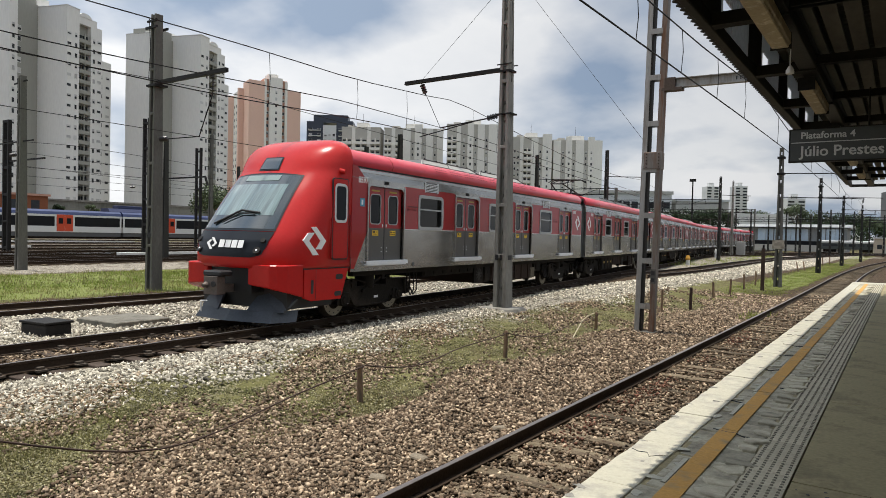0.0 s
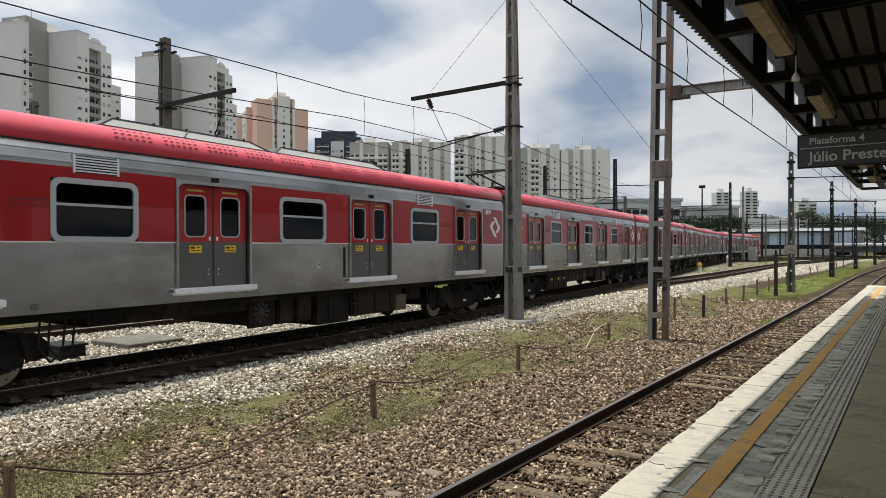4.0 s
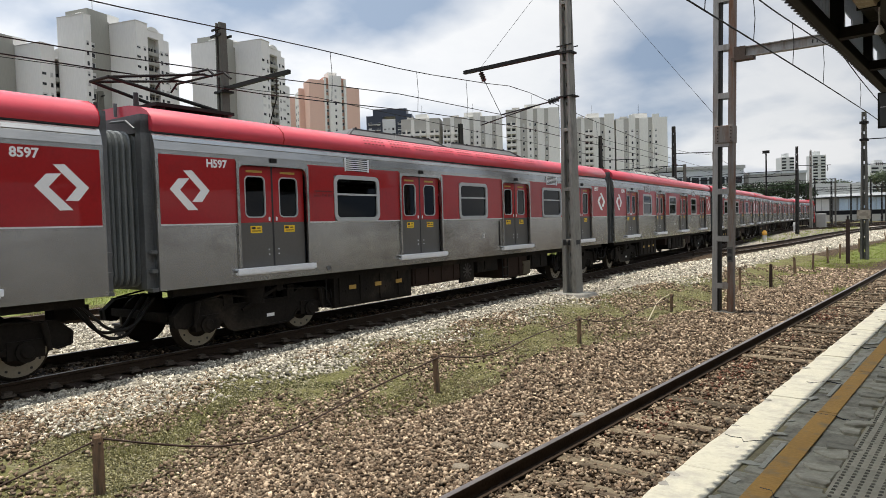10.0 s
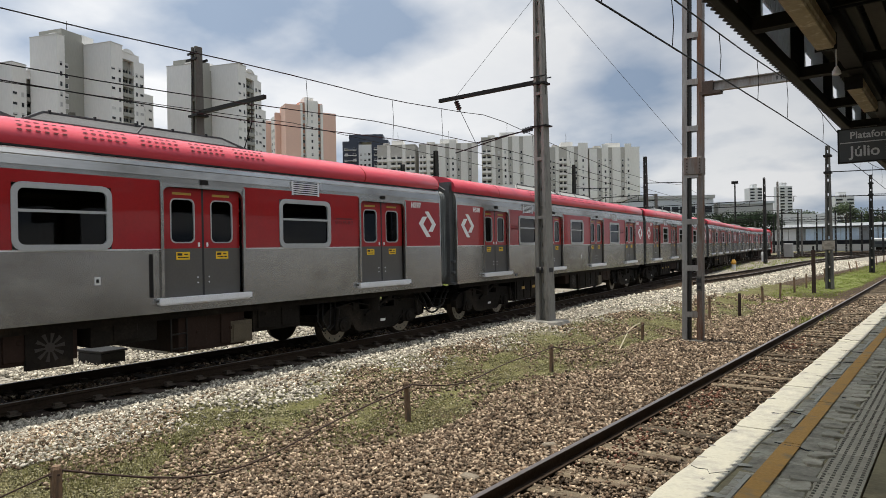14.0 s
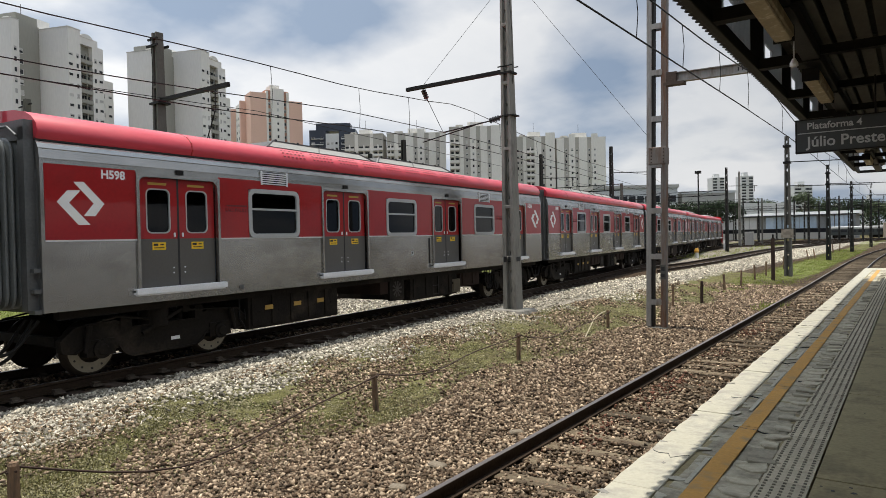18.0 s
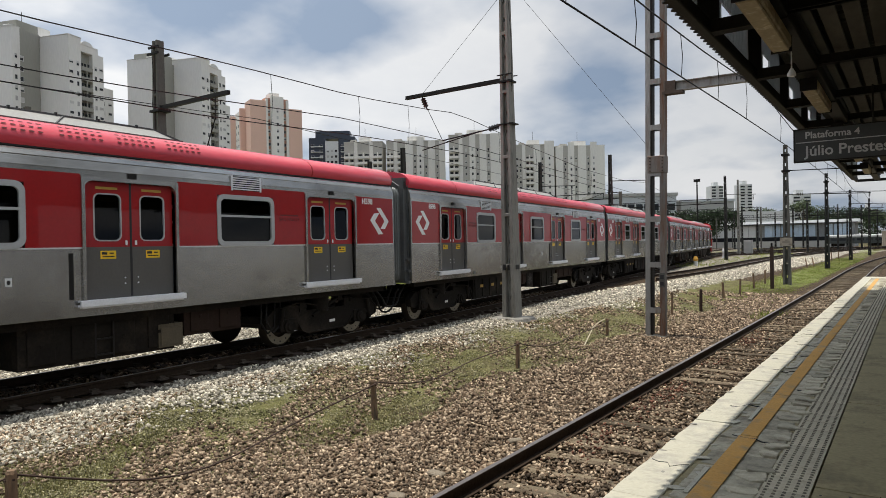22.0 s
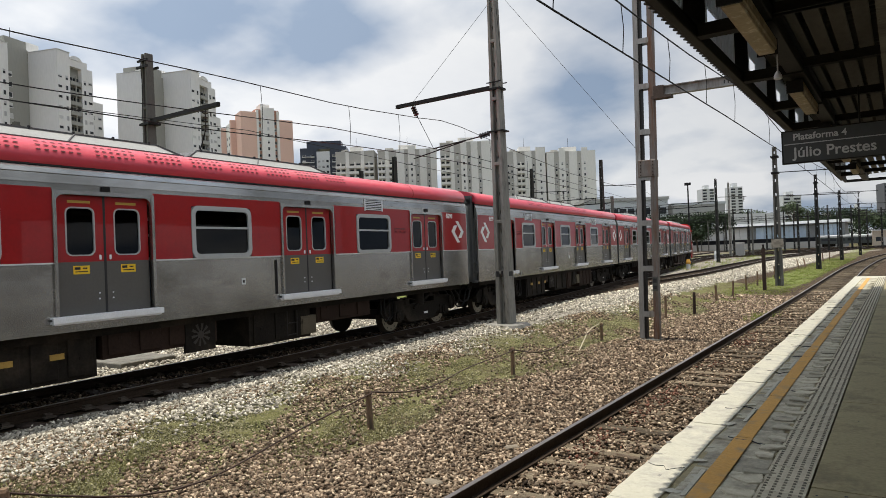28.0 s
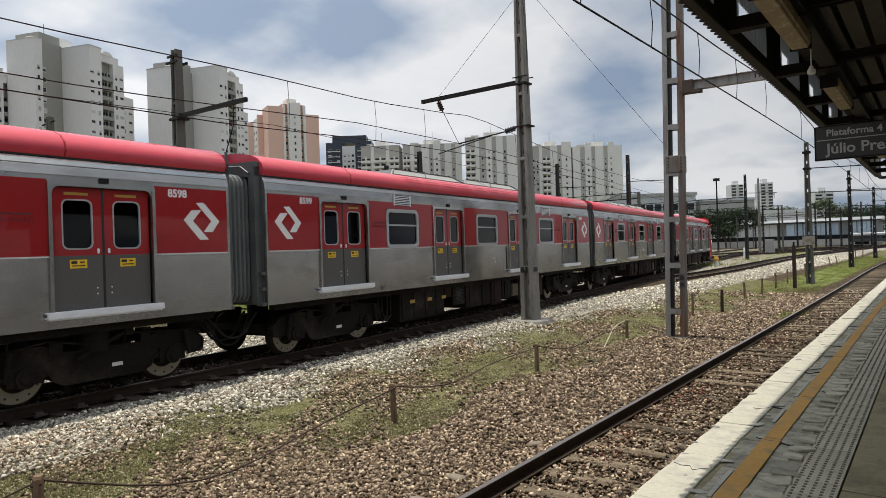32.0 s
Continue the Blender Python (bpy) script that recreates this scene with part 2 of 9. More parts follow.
ACGREY = mat("roof_unit_grey", (0.30, 0.30, 0.285), 0.6, 0.0, 0.12, 1.5, 25, 0.1, second=(0.28, 0.275, 0.25), second_amount=0.3)
ACDARK = mat("roof_unit_dark", (0.10, 0.10, 0.10), 0.65, 0.1, 0.25, 1.5, 25, 0.15)
PANE = glass("tinted_window_pane", (0.07, 0.075, 0.075), -0.16)
DARKMETAL = mat("dark_metal", (0.024, 0.023, 0.022), 0.6, 0.4, 0.25, 3, 30, 0.15)
INSUL = mat("brown_insulator", (0.022, 0.017, 0.016), 0.3, 0.0, 0.1, 4, 30, 0.0)
RAIL = mat("rusty_rail_side", (0.042, 0.029, 0.020), 0.8, 0.2, 0.3, 2, 30, 0.3)
RAILTOP = mat("worn_rail_head", (0.20, 0.178, 0.168), 0.38, 0.75, 0.25, 1.5, 30, 0.05, stretch=(1, 0.1, 1))
SLEEPER = mat("weathered_timber_sleeper", (0.150, 0.120, 0.080), 0.9, 0.0, 0.3, 3, 35, 0.6, second=(0.065, 0.047, 0.033), second_amount=0.5, second_scale=2, spread=0.45, stretch=(0.4, 3, 1))
SLEEPERD = mat("dark_oily_sleeper", (0.055, 0.042, 0.034), 0.9, 0.0, 0.3, 3, 35, 0.5, spread=0.3)
CONC = mat("weathered_concrete", (0.235, 0.225, 0.20), 0.88, 0.0, 0.18, 1.6, 26, 0.35, second=(0.12, 0.115, 0.10), second_amount=0.36, second_scale=2.2, stretch=(1, 1, 0.25))
CONCF = mat("far_dark_pole", (0.040, 0.040, 0.037), 0.9, 0.0, 0.2, 1.6, 26, 0.2)
CONCD = mat("dark_concrete_pole", (0.100, 0.097, 0.084), 0.88, 0.0, 0.22, 1.6, 26, 0.35, second=(0.15, 0.145, 0.13), second_amount=0.3, stretch=(1, 1, 0.3))
GALVR = mat("rusted_steel_channel", (0.19, 0.17, 0.15), 0.65, 0.3, 0.2, 2.0, 30, 0.2, second=(0.150, 0.068, 0.032), second_amount=0.52, second_scale=1.6, stretch=(1.5, 1.5, 0.22))
GALV = mat("rust_streaked_steel", (0.31, 0.30, 0.28), 0.6, 0.35, 0.2, 2.0, 30, 0.2, second=(0.17, 0.12, 0.085), second_amount=0.30, second_scale=1.6, stretch=(1.5, 1.5, 0.22))
WOOD = mat("weathered_post_wood", (0.215, 0.138, 0.082), 0.9, 0.0, 0.3, 4, 40, 0.6, second=(0.09, 0.07, 0.05), second_amount=0.5, second_scale=5, stretch=(3, 3, 0.5))
RUSTY = mat("rusted_wire", (0.050, 0.030, 0.021), 0.85, 0.2, 0.3, 5, 40, 0.2)
PLATC = mat("platform_concrete", (0.275, 0.235, 0.125), 0.85, 0.0, 0.20, 0.9, 30, 0.25, second=(0.155, 0.13, 0.07), second_amount=0.45, second_scale=1.7)
PLATS = mat("platform_stone", (0.40, 0.37, 0.275), 0.85, 0.0, 0.22, 1.2, 30, 0.4, second=(0.22, 0.20, 0.145), second_amount=0.5, second_scale=4.5, spread=0.28)
PLATW = mat("worn_white_edge_paint", (0.43, 0.41, 0.325), 0.8, 0.0, 0.10, 1.6, 35, 0.3, second=(0.31, 0.295, 0.25), second_amount=0.30, second_scale=3.5)
PLATY = mat("worn_yellow_line", (0.50, 0.27, 0.055), 0.8, 0.0, 0.16, 1.5, 40, 0.3, second=(0.30, 0.21, 0.10), second_amount=0.34, second_scale=5)
TACT = mat("grey_tactile_tile", (0.42, 0.385, 0.285), 0.85, 0.0, 0.16, 1.5, 30, 0.25, spread=0.08)
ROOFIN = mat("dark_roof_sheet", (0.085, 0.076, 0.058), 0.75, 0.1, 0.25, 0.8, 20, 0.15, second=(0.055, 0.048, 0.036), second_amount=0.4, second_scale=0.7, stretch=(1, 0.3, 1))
ROOFCLEAR = mat("grey_fibre_sheet", (0.50, 0.51, 0.50), 0.6, 0.0, 0.15, 1.5, 20, 0.1)
fn, fl = ROOFCLEAR.node_tree.nodes, ROOFCLEAR.node_tree.links
thin, blend = fn.new("ShaderNodeBsdfTranslucent"), fn.new("ShaderNodeMixShader")
thin.inputs["Color"].default_value, blend.inputs[0].default_value = (0.80, 0.82, 0.82, 1), 0.5
fl.new(fn["Principled BSDF"].outputs[0], blend.inputs[1]); fl.new(thin.outputs[0], blend.inputs[2]); fl.new(blend.outputs[0], fn["Material Output"].inputs["Surface"])
RAILSHINE = mat("shining_rail_head", (0.62, 0.62, 0.62), 0.3, 0.6, 0.1, 1, 20, 0.0)
PLATE = mat("weathered_plate", (0.33, 0.295, 0.24), 0.8, 0.0, 0.2, 4, 30, 0.1, second=(0.20, 0.17, 0.13), second_amount=0.4, second_scale=5)
DOME = mat("dark_tactile_dome", (0.15, 0.135, 0.10), 0.9, 0.0, 0.2, 3, 30, 0.1, spread=0.3)
# beam paint, also used for sheets that stand for shade
BEAM = mat("dark_beam_and_shade", (0.026, 0.024, 0.021), 0.6, 0.2, 0.2, 2, 25, 0.1)
LAMPB = mat("dusty_lamp_box", (0.38, 0.31, 0.195), 0.7, 0.0, 0.18, 3, 30, 0.15, second=(0.66, 0.60, 0.46), second_amount=0.30, second_scale=7)
COLUMN = mat("dim_plaster_column", (0.15, 0.138, 0.112), 0.85, 0.0, 0.18, 1.0, 25, 0.3, second=(0.07, 0.062, 0.05), second_amount=0.4)
SIGNM = mat("dark_grey_sign", (0.060, 0.066, 0.066), 0.45, 0.0, 0.06, 2, 20, 0.0)
SIGNT = mat("sign_grey_lettering", (0.55, 0.56, 0.55), 0.6, 0.0, 0.04, 2, 20, 0.0)
TWALL = mat("tower_white_render", (0.74, 0.735, 0.705), 0.85, 0.0, 0.06, 0.08, 2, 0.0, second=(0.66, 0.655, 0.625), second_amount=0.3, second_scale=0.06, stretch=(1, 1, 0.3))
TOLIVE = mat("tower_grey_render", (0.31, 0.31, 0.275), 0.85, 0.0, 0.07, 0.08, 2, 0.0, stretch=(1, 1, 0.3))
TCREAM = mat("cream_render", (0.78, 0.765, 0.72), 0.85, 0.0, 0.07, 0.08, 2, 0.0, stretch=(1, 1, 0.3))
# plain grey render; on the cream blocks its tone includes the piers' shade
TGREY = mat("grey_render_and_pier_shade", (0.48, 0.465, 0.425), 0.85, 0.0, 0.07, 0.08, 2, 0.0)
TORANGE = mat("salmon_render", (0.74, 0.50, 0.40), 0.85, 0.0, 0.06, 0.08, 2, 0.0)
TBROWN = mat("brown_render", (0.46, 0.26, 0.19), 0.85, 0.0, 0.06, 0.08, 2, 0.0)
TBLUE = mat("blue_black_cladding", (0.035, 0.045, 0.065), 0.35, 0.1, 0.10, 0.2, 2, 0.0)
WINDOWD = mat("far_window_glass", (0.030, 0.034, 0.038), 0.5, 0.0, 0.2, 1, 6, 0.0, spread=0.5)
WINDOWD.node_tree.nodes["Principled BSDF"].inputs["Specular IOR Level"].default_value = 0.2
FARWHITE = mat("far_white_wall", (0.62, 0.63, 0.62), 0.8, 0.0, 0.08, 0.1, 2, 0.0)
BLUESHED = mat("pale_blue_panel", (0.44, 0.55, 0.66), 0.5, 0.0, 0.14, 0.15, 3, 0.0, second=(0.60, 0.65, 0.68), second_amount=0.4, second_scale=0.1, spread=0.15)
LEAF = mat("leaf_green", (0.050, 0.075, 0.028), 0.7, 0.0, 0.3, 0.3, 4, 0.0, second=(0.085, 0.105, 0.04), second_amount=0.4, second_scale=0.5, spread=0.5)
LEAFD = mat("dark_leaf_green", (0.028, 0.045, 0.022), 0.75, 0.0, 0.3, 0.3, 4, 0.0, spread=0.5)
BARK = mat("bark", (0.09, 0.07, 0.05), 0.9, 0.0, 0.3, 2, 20, 0.4)
GRASSM = mat("grass_blade_green", (0.20, 0.25, 0.050), 0.75, 0.0, 0.2, 0.5, 8, 0.0, second=(0.30, 0.29, 0.10), second_amount=0.45, second_scale=0.35, spread=0.4)
DRYGRASS = mat("dry_grass_blade", (0.31, 0.265, 0.125), 0.85, 0.0, 0.2, 0.5, 8, 0.0, second=(0.13, 0.15, 0.05), second_amount=0.5, second_scale=0.5, spread=0.4)
STONE_D = mat("brown_ballast_stone", (0.102, 0.070, 0.046), 0.92, 0.0, 0.25, 4, 40, 0.5, spread=0.75, other=(0.41, 0.32, 0.225))
STONE_M = mat("mossy_fine_gravel", (0.150, 0.142, 0.066), 0.95, 0.0, 0.25, 4, 40, 0.4, spread=0.6, other=(0.27, 0.245, 0.16))
STONE_R = mat("rust_stained_stone", (0.115, 0.048, 0.032), 0.92, 0.0, 0.25, 4, 40, 0.5, spread=0.6, other=(0.24, 0.13, 0.09))
STONE_L = mat("pale_ballast_stone", (0.27, 0.245, 0.195), 0.92, 0.0, 0.2, 4, 40, 0.5, spread=0.65, other=(0.58, 0.54, 0.45))
STONE_W = mat("white_gravel_stone", (0.33, 0.30, 0.235), 0.92, 0.0, 0.2, 4, 40, 0.5, spread=0.65, other=(0.68, 0.63, 0.52))
PTW = mat("parked_white_paint", (0.62, 0.63, 0.63), 0.4, 0.0, 0.06, 0.6, 8, 0.0)
PTBLUE = mat("parked_blue_roof", (0.032, 0.048, 0.125), 0.5, 0.0, 0.1, 0.6, 8, 0.0)
PTGLASS = mat("parked_dark_band", (0.012, 0.013, 0.016), 0.4, 0.0, 0.1, 0.6, 8, 0.0)
YELLOWM = mat("signal_yellow", (0.50, 0.27, 0.04), 0.5, 0.0, 0.1, 3, 30, 0.05)
BLUECLOTH = mat("dark_blue_box", (0.03, 0.04, 0.10), 0.6, 0.0, 0.1, 2, 10, 0.0)


# dust-dry surfaces have almost no gloss
for dusty in (UNDER, UNDERB, WHEEL, RAIL, SLEEPER, SLEEPERD, BEAM, DARKMETAL, CONCF, STONE_D, STONE_M, STONE_R, STONE_L, STONE_W, GRASSM, LEAFD, PTGLASS):
    dusty.node_tree.nodes["Principled BSDF"].inputs["Specular IOR Level"].default_value = 0.15


def ground_material():
    """Soil, brown and pale gravel, moss and grass by zones of the yard, with ragged borders."""
    m = bpy.data.materials.new("yard_ground")
    m.use_nodes = True
    n, l = m.node_tree.nodes, m.node_tree.links
    b = n["Principled BSDF"]
    b.inputs["Roughness"].default_value = 0.95
    b.inputs["Specular IOR Level"].default_value = 0.15
    g = n.new("ShaderNodeNewGeometry")
    at = n.new("ShaderNodeAttribute"); at.attribute_name = "zone"
    sp = n.new("ShaderNodeSeparateColor")
    l.new(at.outputs["Color"], sp.inputs[0])

    def tex(scale, detail=6, rough=0.6):
        t = n.new("ShaderNodeTexNoise")
        t.inputs["Scale"].default_value, t.inputs["Detail"].default_value, t.inputs["Roughness"].default_value = scale, detail, rough
        l.new(g.outputs["Position"], t.inputs["Vector"])
        return t.outputs["Fac"]

    def mix(fac, a, c):
        x = n.new("ShaderNodeMix"); x.data_type = "RGBA"
        l.new(fac, x.inputs["Factor"])
        for s, v in (("A", a), ("B", c)):
            if isinstance(v, tuple):
                x.inputs[s].default_value = (*v, 1)
            else:
                l.new(v, x.inputs[s])
        return x.outputs["Result"]

    def ramp(v, lo, hi):
        r = n.new("ShaderNodeMapRange")
        r.inputs["From Min"].default_value, r.inputs["From Max"].default_value = lo, hi
        l.new(v, r.inputs["Value"])
        return r.outputs[0]

    def plus(a, c, k):
        q = n.new("ShaderNodeMath"); q.operation = "MULTIPLY_ADD"
        l.new(c, q.inputs[0]); q.inputs[1].default_value = k; l.new(a, q.inputs[2])
        return q.outputs[0]

    v = n.new("ShaderNodeTexVoronoi"); v.inputs["Scale"].default_value = 17
    l.new(g.outputs["Position"], v.inputs["Vector"])
    vs = n.new("ShaderNodeSeparateColor"); l.new(v.outputs["Color"], vs.inputs[0])
    dark = mix(vs.outputs[0], (0.020, 0.013, 0.008), (0.095, 0.066, 0.040))
    pale = mix(vs.outputs[1], (0.10, 0.088, 0.070), (0.40, 0.365, 0.30))
    moss = mix(tex(9), (0.055, 0.055, 0.018), (0.200, 0.188, 0.080))
    green = mix(tex(5), (0.080, 0.105, 0.026), (0.235, 0.255, 0.085))
    c = mix(ramp(plus(sp.outputs[0], tex(1.4), 0.9), 0.85, 1.10), dark, pale)
    c = mix(ramp(plus(sp.outputs[1], tex(1.1, 8, 0.7), 1.3), 1.02, 1.30), c, moss)
    c = mix(ramp(plus(sp.outputs[2], tex(0.7, 8, 0.7), 1.0), 0.95, 1.20), c, green)
    l.new(c, b.inputs["Base Color"])
    bp = n.new("ShaderNodeBump"); bp.inputs["Strength"].default_value = 0.9; bp.inputs["Distance"].default_value = 0.035
    l.new(v.outputs["Distance"], bp.inputs["Height"])
    l.new(bp.outputs[0], b.inputs["Normal"])
    return m


GROUND = ground_material()


# ---- building blocks ----
class Build:
    """Collects the corners and faces of one mesh."""

    def __init__(self):
        self.v, self.f, self.s = [], [], []

    def face(self, pts, smooth=False):
        k = len(self.v)
        self.v.extend(tuple(p) for p in pts)
        self.f.append(tuple(range(k, k + len(pts))))
        self.s.append(smooth)
        return self

    def box(self, x0, x1, y0, y1, z0, z1, m=None):
        x0, x1 = min(x0, x1), max(x0, x1)
        y0, y1 = min(y0, y1), max(y0, y1)
        z0, z1 = min(z0, z1), max(z0, z1)
        k = len(self.v)
        p = [(x, y, z) for z in (z0, z1) for x, y in ((x0, y0), (x1, y0), (x1, y1), (x0, y1))]
        self.v.extend([tuple(m @ Vector(q)) for q in p] if m else p)
        for q in ((0, 3, 2, 1), (4, 5, 6, 7), (0, 1, 5, 4), (1, 2, 6, 5), (2, 3, 7, 6), (3, 0, 4, 7)):
            self.f.append(tuple(k + i for i in q))
            self.s.append(False)
        return self

    def taper(self, c, a, b, z0, z1):
        """A frustum round c: half sizes a below, b above."""
        k = len(self.v)
        for (hx, hy), z in ((a, z0), (b, z1)):
            self.v.extend([(c[0] - hx, c[1] - hy, z), (c[0] + hx, c[1] - hy, z), (c[0] + hx, c[1] + hy, z), (c[0] - hx, c[1] + hy, z)])
        for q in ((0, 3, 2, 1), (4, 5, 6, 7), (0, 1, 5, 4), (1, 2, 6, 5), (2, 3, 7, 6), (3, 0, 4, 7)):
            self.f.append(tuple(k + i for i in q))
            self.s.append(False)
        return self

    def bar(self, p, q, w, h=None):
        """A square bar from p to q."""
        p, q = Vector(p), Vector(q)
        d = q - p
        m = Matrix.Translation(p) @ d.to_track_quat("Y", "Z").to_matrix().to_4x4()
        h = h or w
        return self.box(-w / 2, w / 2, 0, d.length, -h / 2, h / 2, m)

    def cyl(self, p, q, r, r2=None, n=10, caps=True):
        p, q = Vector(p), Vector(q)
        r2 = r if r2 is None else r2
        d = (q - p).normalized()
        u = d.orthogonal().normalized()
        w = d.cross(u)
        ring = [u * math.cos(2 * math.pi * i / n) + w * math.sin(2 * math.pi * i / n) for i in range(n)]
        k = len(self.v)
        self.v.extend([tuple(p + a * r) for a in ring] + [tuple(q + a * r2) for a in ring])
        for i in range(n):
            j = (i + 1) % n
            self.f.append((k + i, k + j, k + n + j, k + n + i))
            self.s.append(True)
        if caps:
            self.face([p + a * r for a in reversed(ring)])
            self.face([q + a * r2 for a in ring])
        return self

    def pipe(self, pts, r, n=6):
        for a, c in zip(pts, pts[1:]):
            self.cyl(a, c, r, r, n)
        return self

    def sweep(self, profile, path, closed=True, smooth=False, ends=True):
        """Carries a profile (across, up) along a path of (x, y, z) points; across is to the right of the way."""
        k, n = len(self.v), len(profile)
        for i, p in enumerate(path):
            a, c = Vector(path[max(i - 1, 0)]), Vector(path[min(i + 1, len(path) - 1)])
            d = (c - a)
            d.z = 0
            d.normalize()
            r = Vector((d.y, -d.x, 0))
            for u, h in profile:
                self.v.append((p[0] + r.x * u, p[1] + r.y * u, p[2] + h))
        m = n if closed else n - 1
        for i in range(len(path) - 1):
            for j in range(m):
                a, c = k + i * n + j, k + i * n + (j + 1) % n
                self.f.append((a, c, c + n, a + n))
                self.s.append(smooth)
        if closed and ends:
            self.f.append(tuple(k + j for j in reversed(range(n))))
            self.f.append(tuple(k + (len(path) - 1) * n + j for j in range(n)))
            self.s.extend([False, False])
        return self

    def slab(self, poly, a, c, axis=0):
        """A flat outline (list of pairs) given thickness from a to c along one axis (0 x, 1 y, 2 z)."""
        def pt(q, h):
            return ((h, *q), (q[0], h, q[1]), (*q, h))[axis]
        k, n = len(self.v), len(poly)
        self.v.extend([pt(q, a) for q in poly] + [pt(q, c) for q in poly])
        self.f.append(tuple(k + j for j in reversed(range(n))))
        self.f.append(tuple(k + n + j for j in range(n)))
        for j in range(n):
            i = (j + 1) % n
            self.f.append((k + j, k + i, k + n + i, k + n + j))
        self.s.extend([False] * (n + 2))
        return self

    def mesh(self, name, material, bevel=0.0):
        me = bpy.data.meshes.new(name)
        me.from_pydata(self.v, [], self.f)
        me.polygons.foreach_set("use_smooth", self.s)
        if bevel:
            bm = bmesh.new()
            bm.from_mesh(me)
            bmesh.ops.remove_doubles(bm, verts=bm.verts, dist=1e-5)
            bmesh.ops.recalc_face_normals(bm, faces=bm.faces)
            bmesh.ops.bevel(bm, geom=[e for e in bm.edges if e.calc_face_angle(0) > 0.4], offset=bevel, segments=1, affect="EDGES", clamp_overlap=True)
            bm.to_mesh(me)
            bm.free()
        else:
            me.validate()
        me.materials.append(material)
        return me


def part(name, made, material, parent=None, label="", bevel=0.0, m=None):
    """Links a Build (or a ready mesh) as one object under a thing or a part."""
    me = made.mesh(name, material, bevel) if isinstance(made, Build) else made
    ob = new(name, me)
    if parent:
        ob.parent = parent
    if m is not None:
        ob.matrix_basis = m
    if label:
        ob["label"] = label
    return ob


def thing(name, label, category, group="", kind="", m=None):
    ob = new(name)
    ob.empty_display_size = 0.2
    if m is not None:
        ob.matrix_basis = m
    return tagged(ob, label, category, group, kind)


def text_mesh(words, size, material, depth=0.002, align="CENTER", bold=0.0):
    """Raised lettering in the built-in font, as a mesh."""
    cu = bpy.data.curves.new("lettering", "FONT")
    cu.body, cu.size, cu.extrude, cu.align_x, cu.resolution_u = words, size, depth, align, 3
    cu.offset = bold
    tmp = bpy.data.objects.new("lettering_curve", cu)
    scene.collection.objects.link(tmp)
    bpy.context.view_layer.update()
    me = bpy.data.meshes.new_from_object(tmp.evaluated_get(bpy.context.evaluated_depsgraph_get()))
    bpy.data.objects.remove(tmp)
    me.materials.clear()
    me.materials.append(material)
    return me


def text_part(name, words, size, material, parent, m, label="", depth=0.004, align="LEFT", bold=0.0):
    return part(name, text_mesh(words, size, material, depth, align, bold), material, parent, label, m=m)


def cubic(pts, step=0.25):
    """A smooth line x(y) through (x, y) points, with its length counted from y = 0."""
    y = np.array([p[1] for p in pts], float)
    x = np.array([p[0] for p in pts], float)
    n, h = len(y), np.diff(y)
    a, r = np.eye(n), np.zeros(n)
    for i in range(1, n - 1):
        a[i, i - 1:i + 2] = [h[i - 1], 2 * (h[i - 1] + h[i]), h[i]]
        r[i] = 3 * ((x[i + 1] - x[i]) / h[i] - (x[i] - x[i - 1]) / h[i - 1])
    c = np.linalg.solve(a, r)
    q = np.arange(y[0], y[-1], step)
    i = np.clip(np.searchsorted(y, q, side="right") - 1, 0, n - 2)
    d = q - y[i]
    b = (x[i + 1] - x[i]) / h[i] - h[i] * (2 * c[i] + c[i + 1]) / 3
    e = (c[i + 1] - c[i]) / (3 * h[i])
    px = x[i] + b * d + c[i] * d * d + e * d ** 3
    s = np.concatenate([[0], np.cumsum(np.hypot(np.diff(px), np.diff(q)))])
    return px, q, s - np.interp(0, q, s)


# the lines of the tracks (x, y); the train runs on the first
TRAIN_LINE = cubic([(-9.2, -110), (-9.35, -60), (-9.9, -26), (-10.95, -10), (-11.83, 4), (-12.22, 11), (-12.82, 18), (-13.54, 25), (-14.47, 33), (-15.82, 43),
                    (-17.58, 57), (-20.07, 73), (-22.98, 93), (-24.56, 114), (-26.4, 150), (-30.46, 230)])
NEAR_LINE = cubic([(-3.2, -60), (-3.2, 0), (-3.2, 30), (-3.3, 45), (-3.4, 62), (-3.0, 85), (-1.6, 112), (1.5, 145), (6.0, 175)])
BRANCH_LINE = cubic([(-12.85, 19), (-13.3, 25), (-13.35, 33), (-12.75, 45), (-12.8, 58), (-13.3, 76), (-13.4, 94), (-12.2, 120), (-9.2, 145), (-4.5, 172)])
SECOND_LINE = cubic([(-16.2, -60), (-18.1, -12), (-19.0, 5), (-19.4, 18), (-20.3, 35), (-24, 58), (-29.5, 90), (-34, 130), (-37, 200)])
RAIL_Z, NEAR_Z = 0.42, 0.0


def on_line(line, s):
    x, y, length = line
    return float(np.interp(s, length, x)), float(np.interp(s, length, y))


# ---- ground ----
def ramp(v, *pairs):
    return np.interp(v, [p[0] for p in pairs], [p[1] for p in pairs])


def track_x(y):
    """The nearer of the train's line and its branch, at y."""
    a = np.interp(y, TRAIN_LINE[1], TRAIN_LINE[0])
    b = np.interp(y, BRANCH_LINE[1], BRANCH_LINE[0], left=-99, right=-99)
    return np.maximum(a, b)


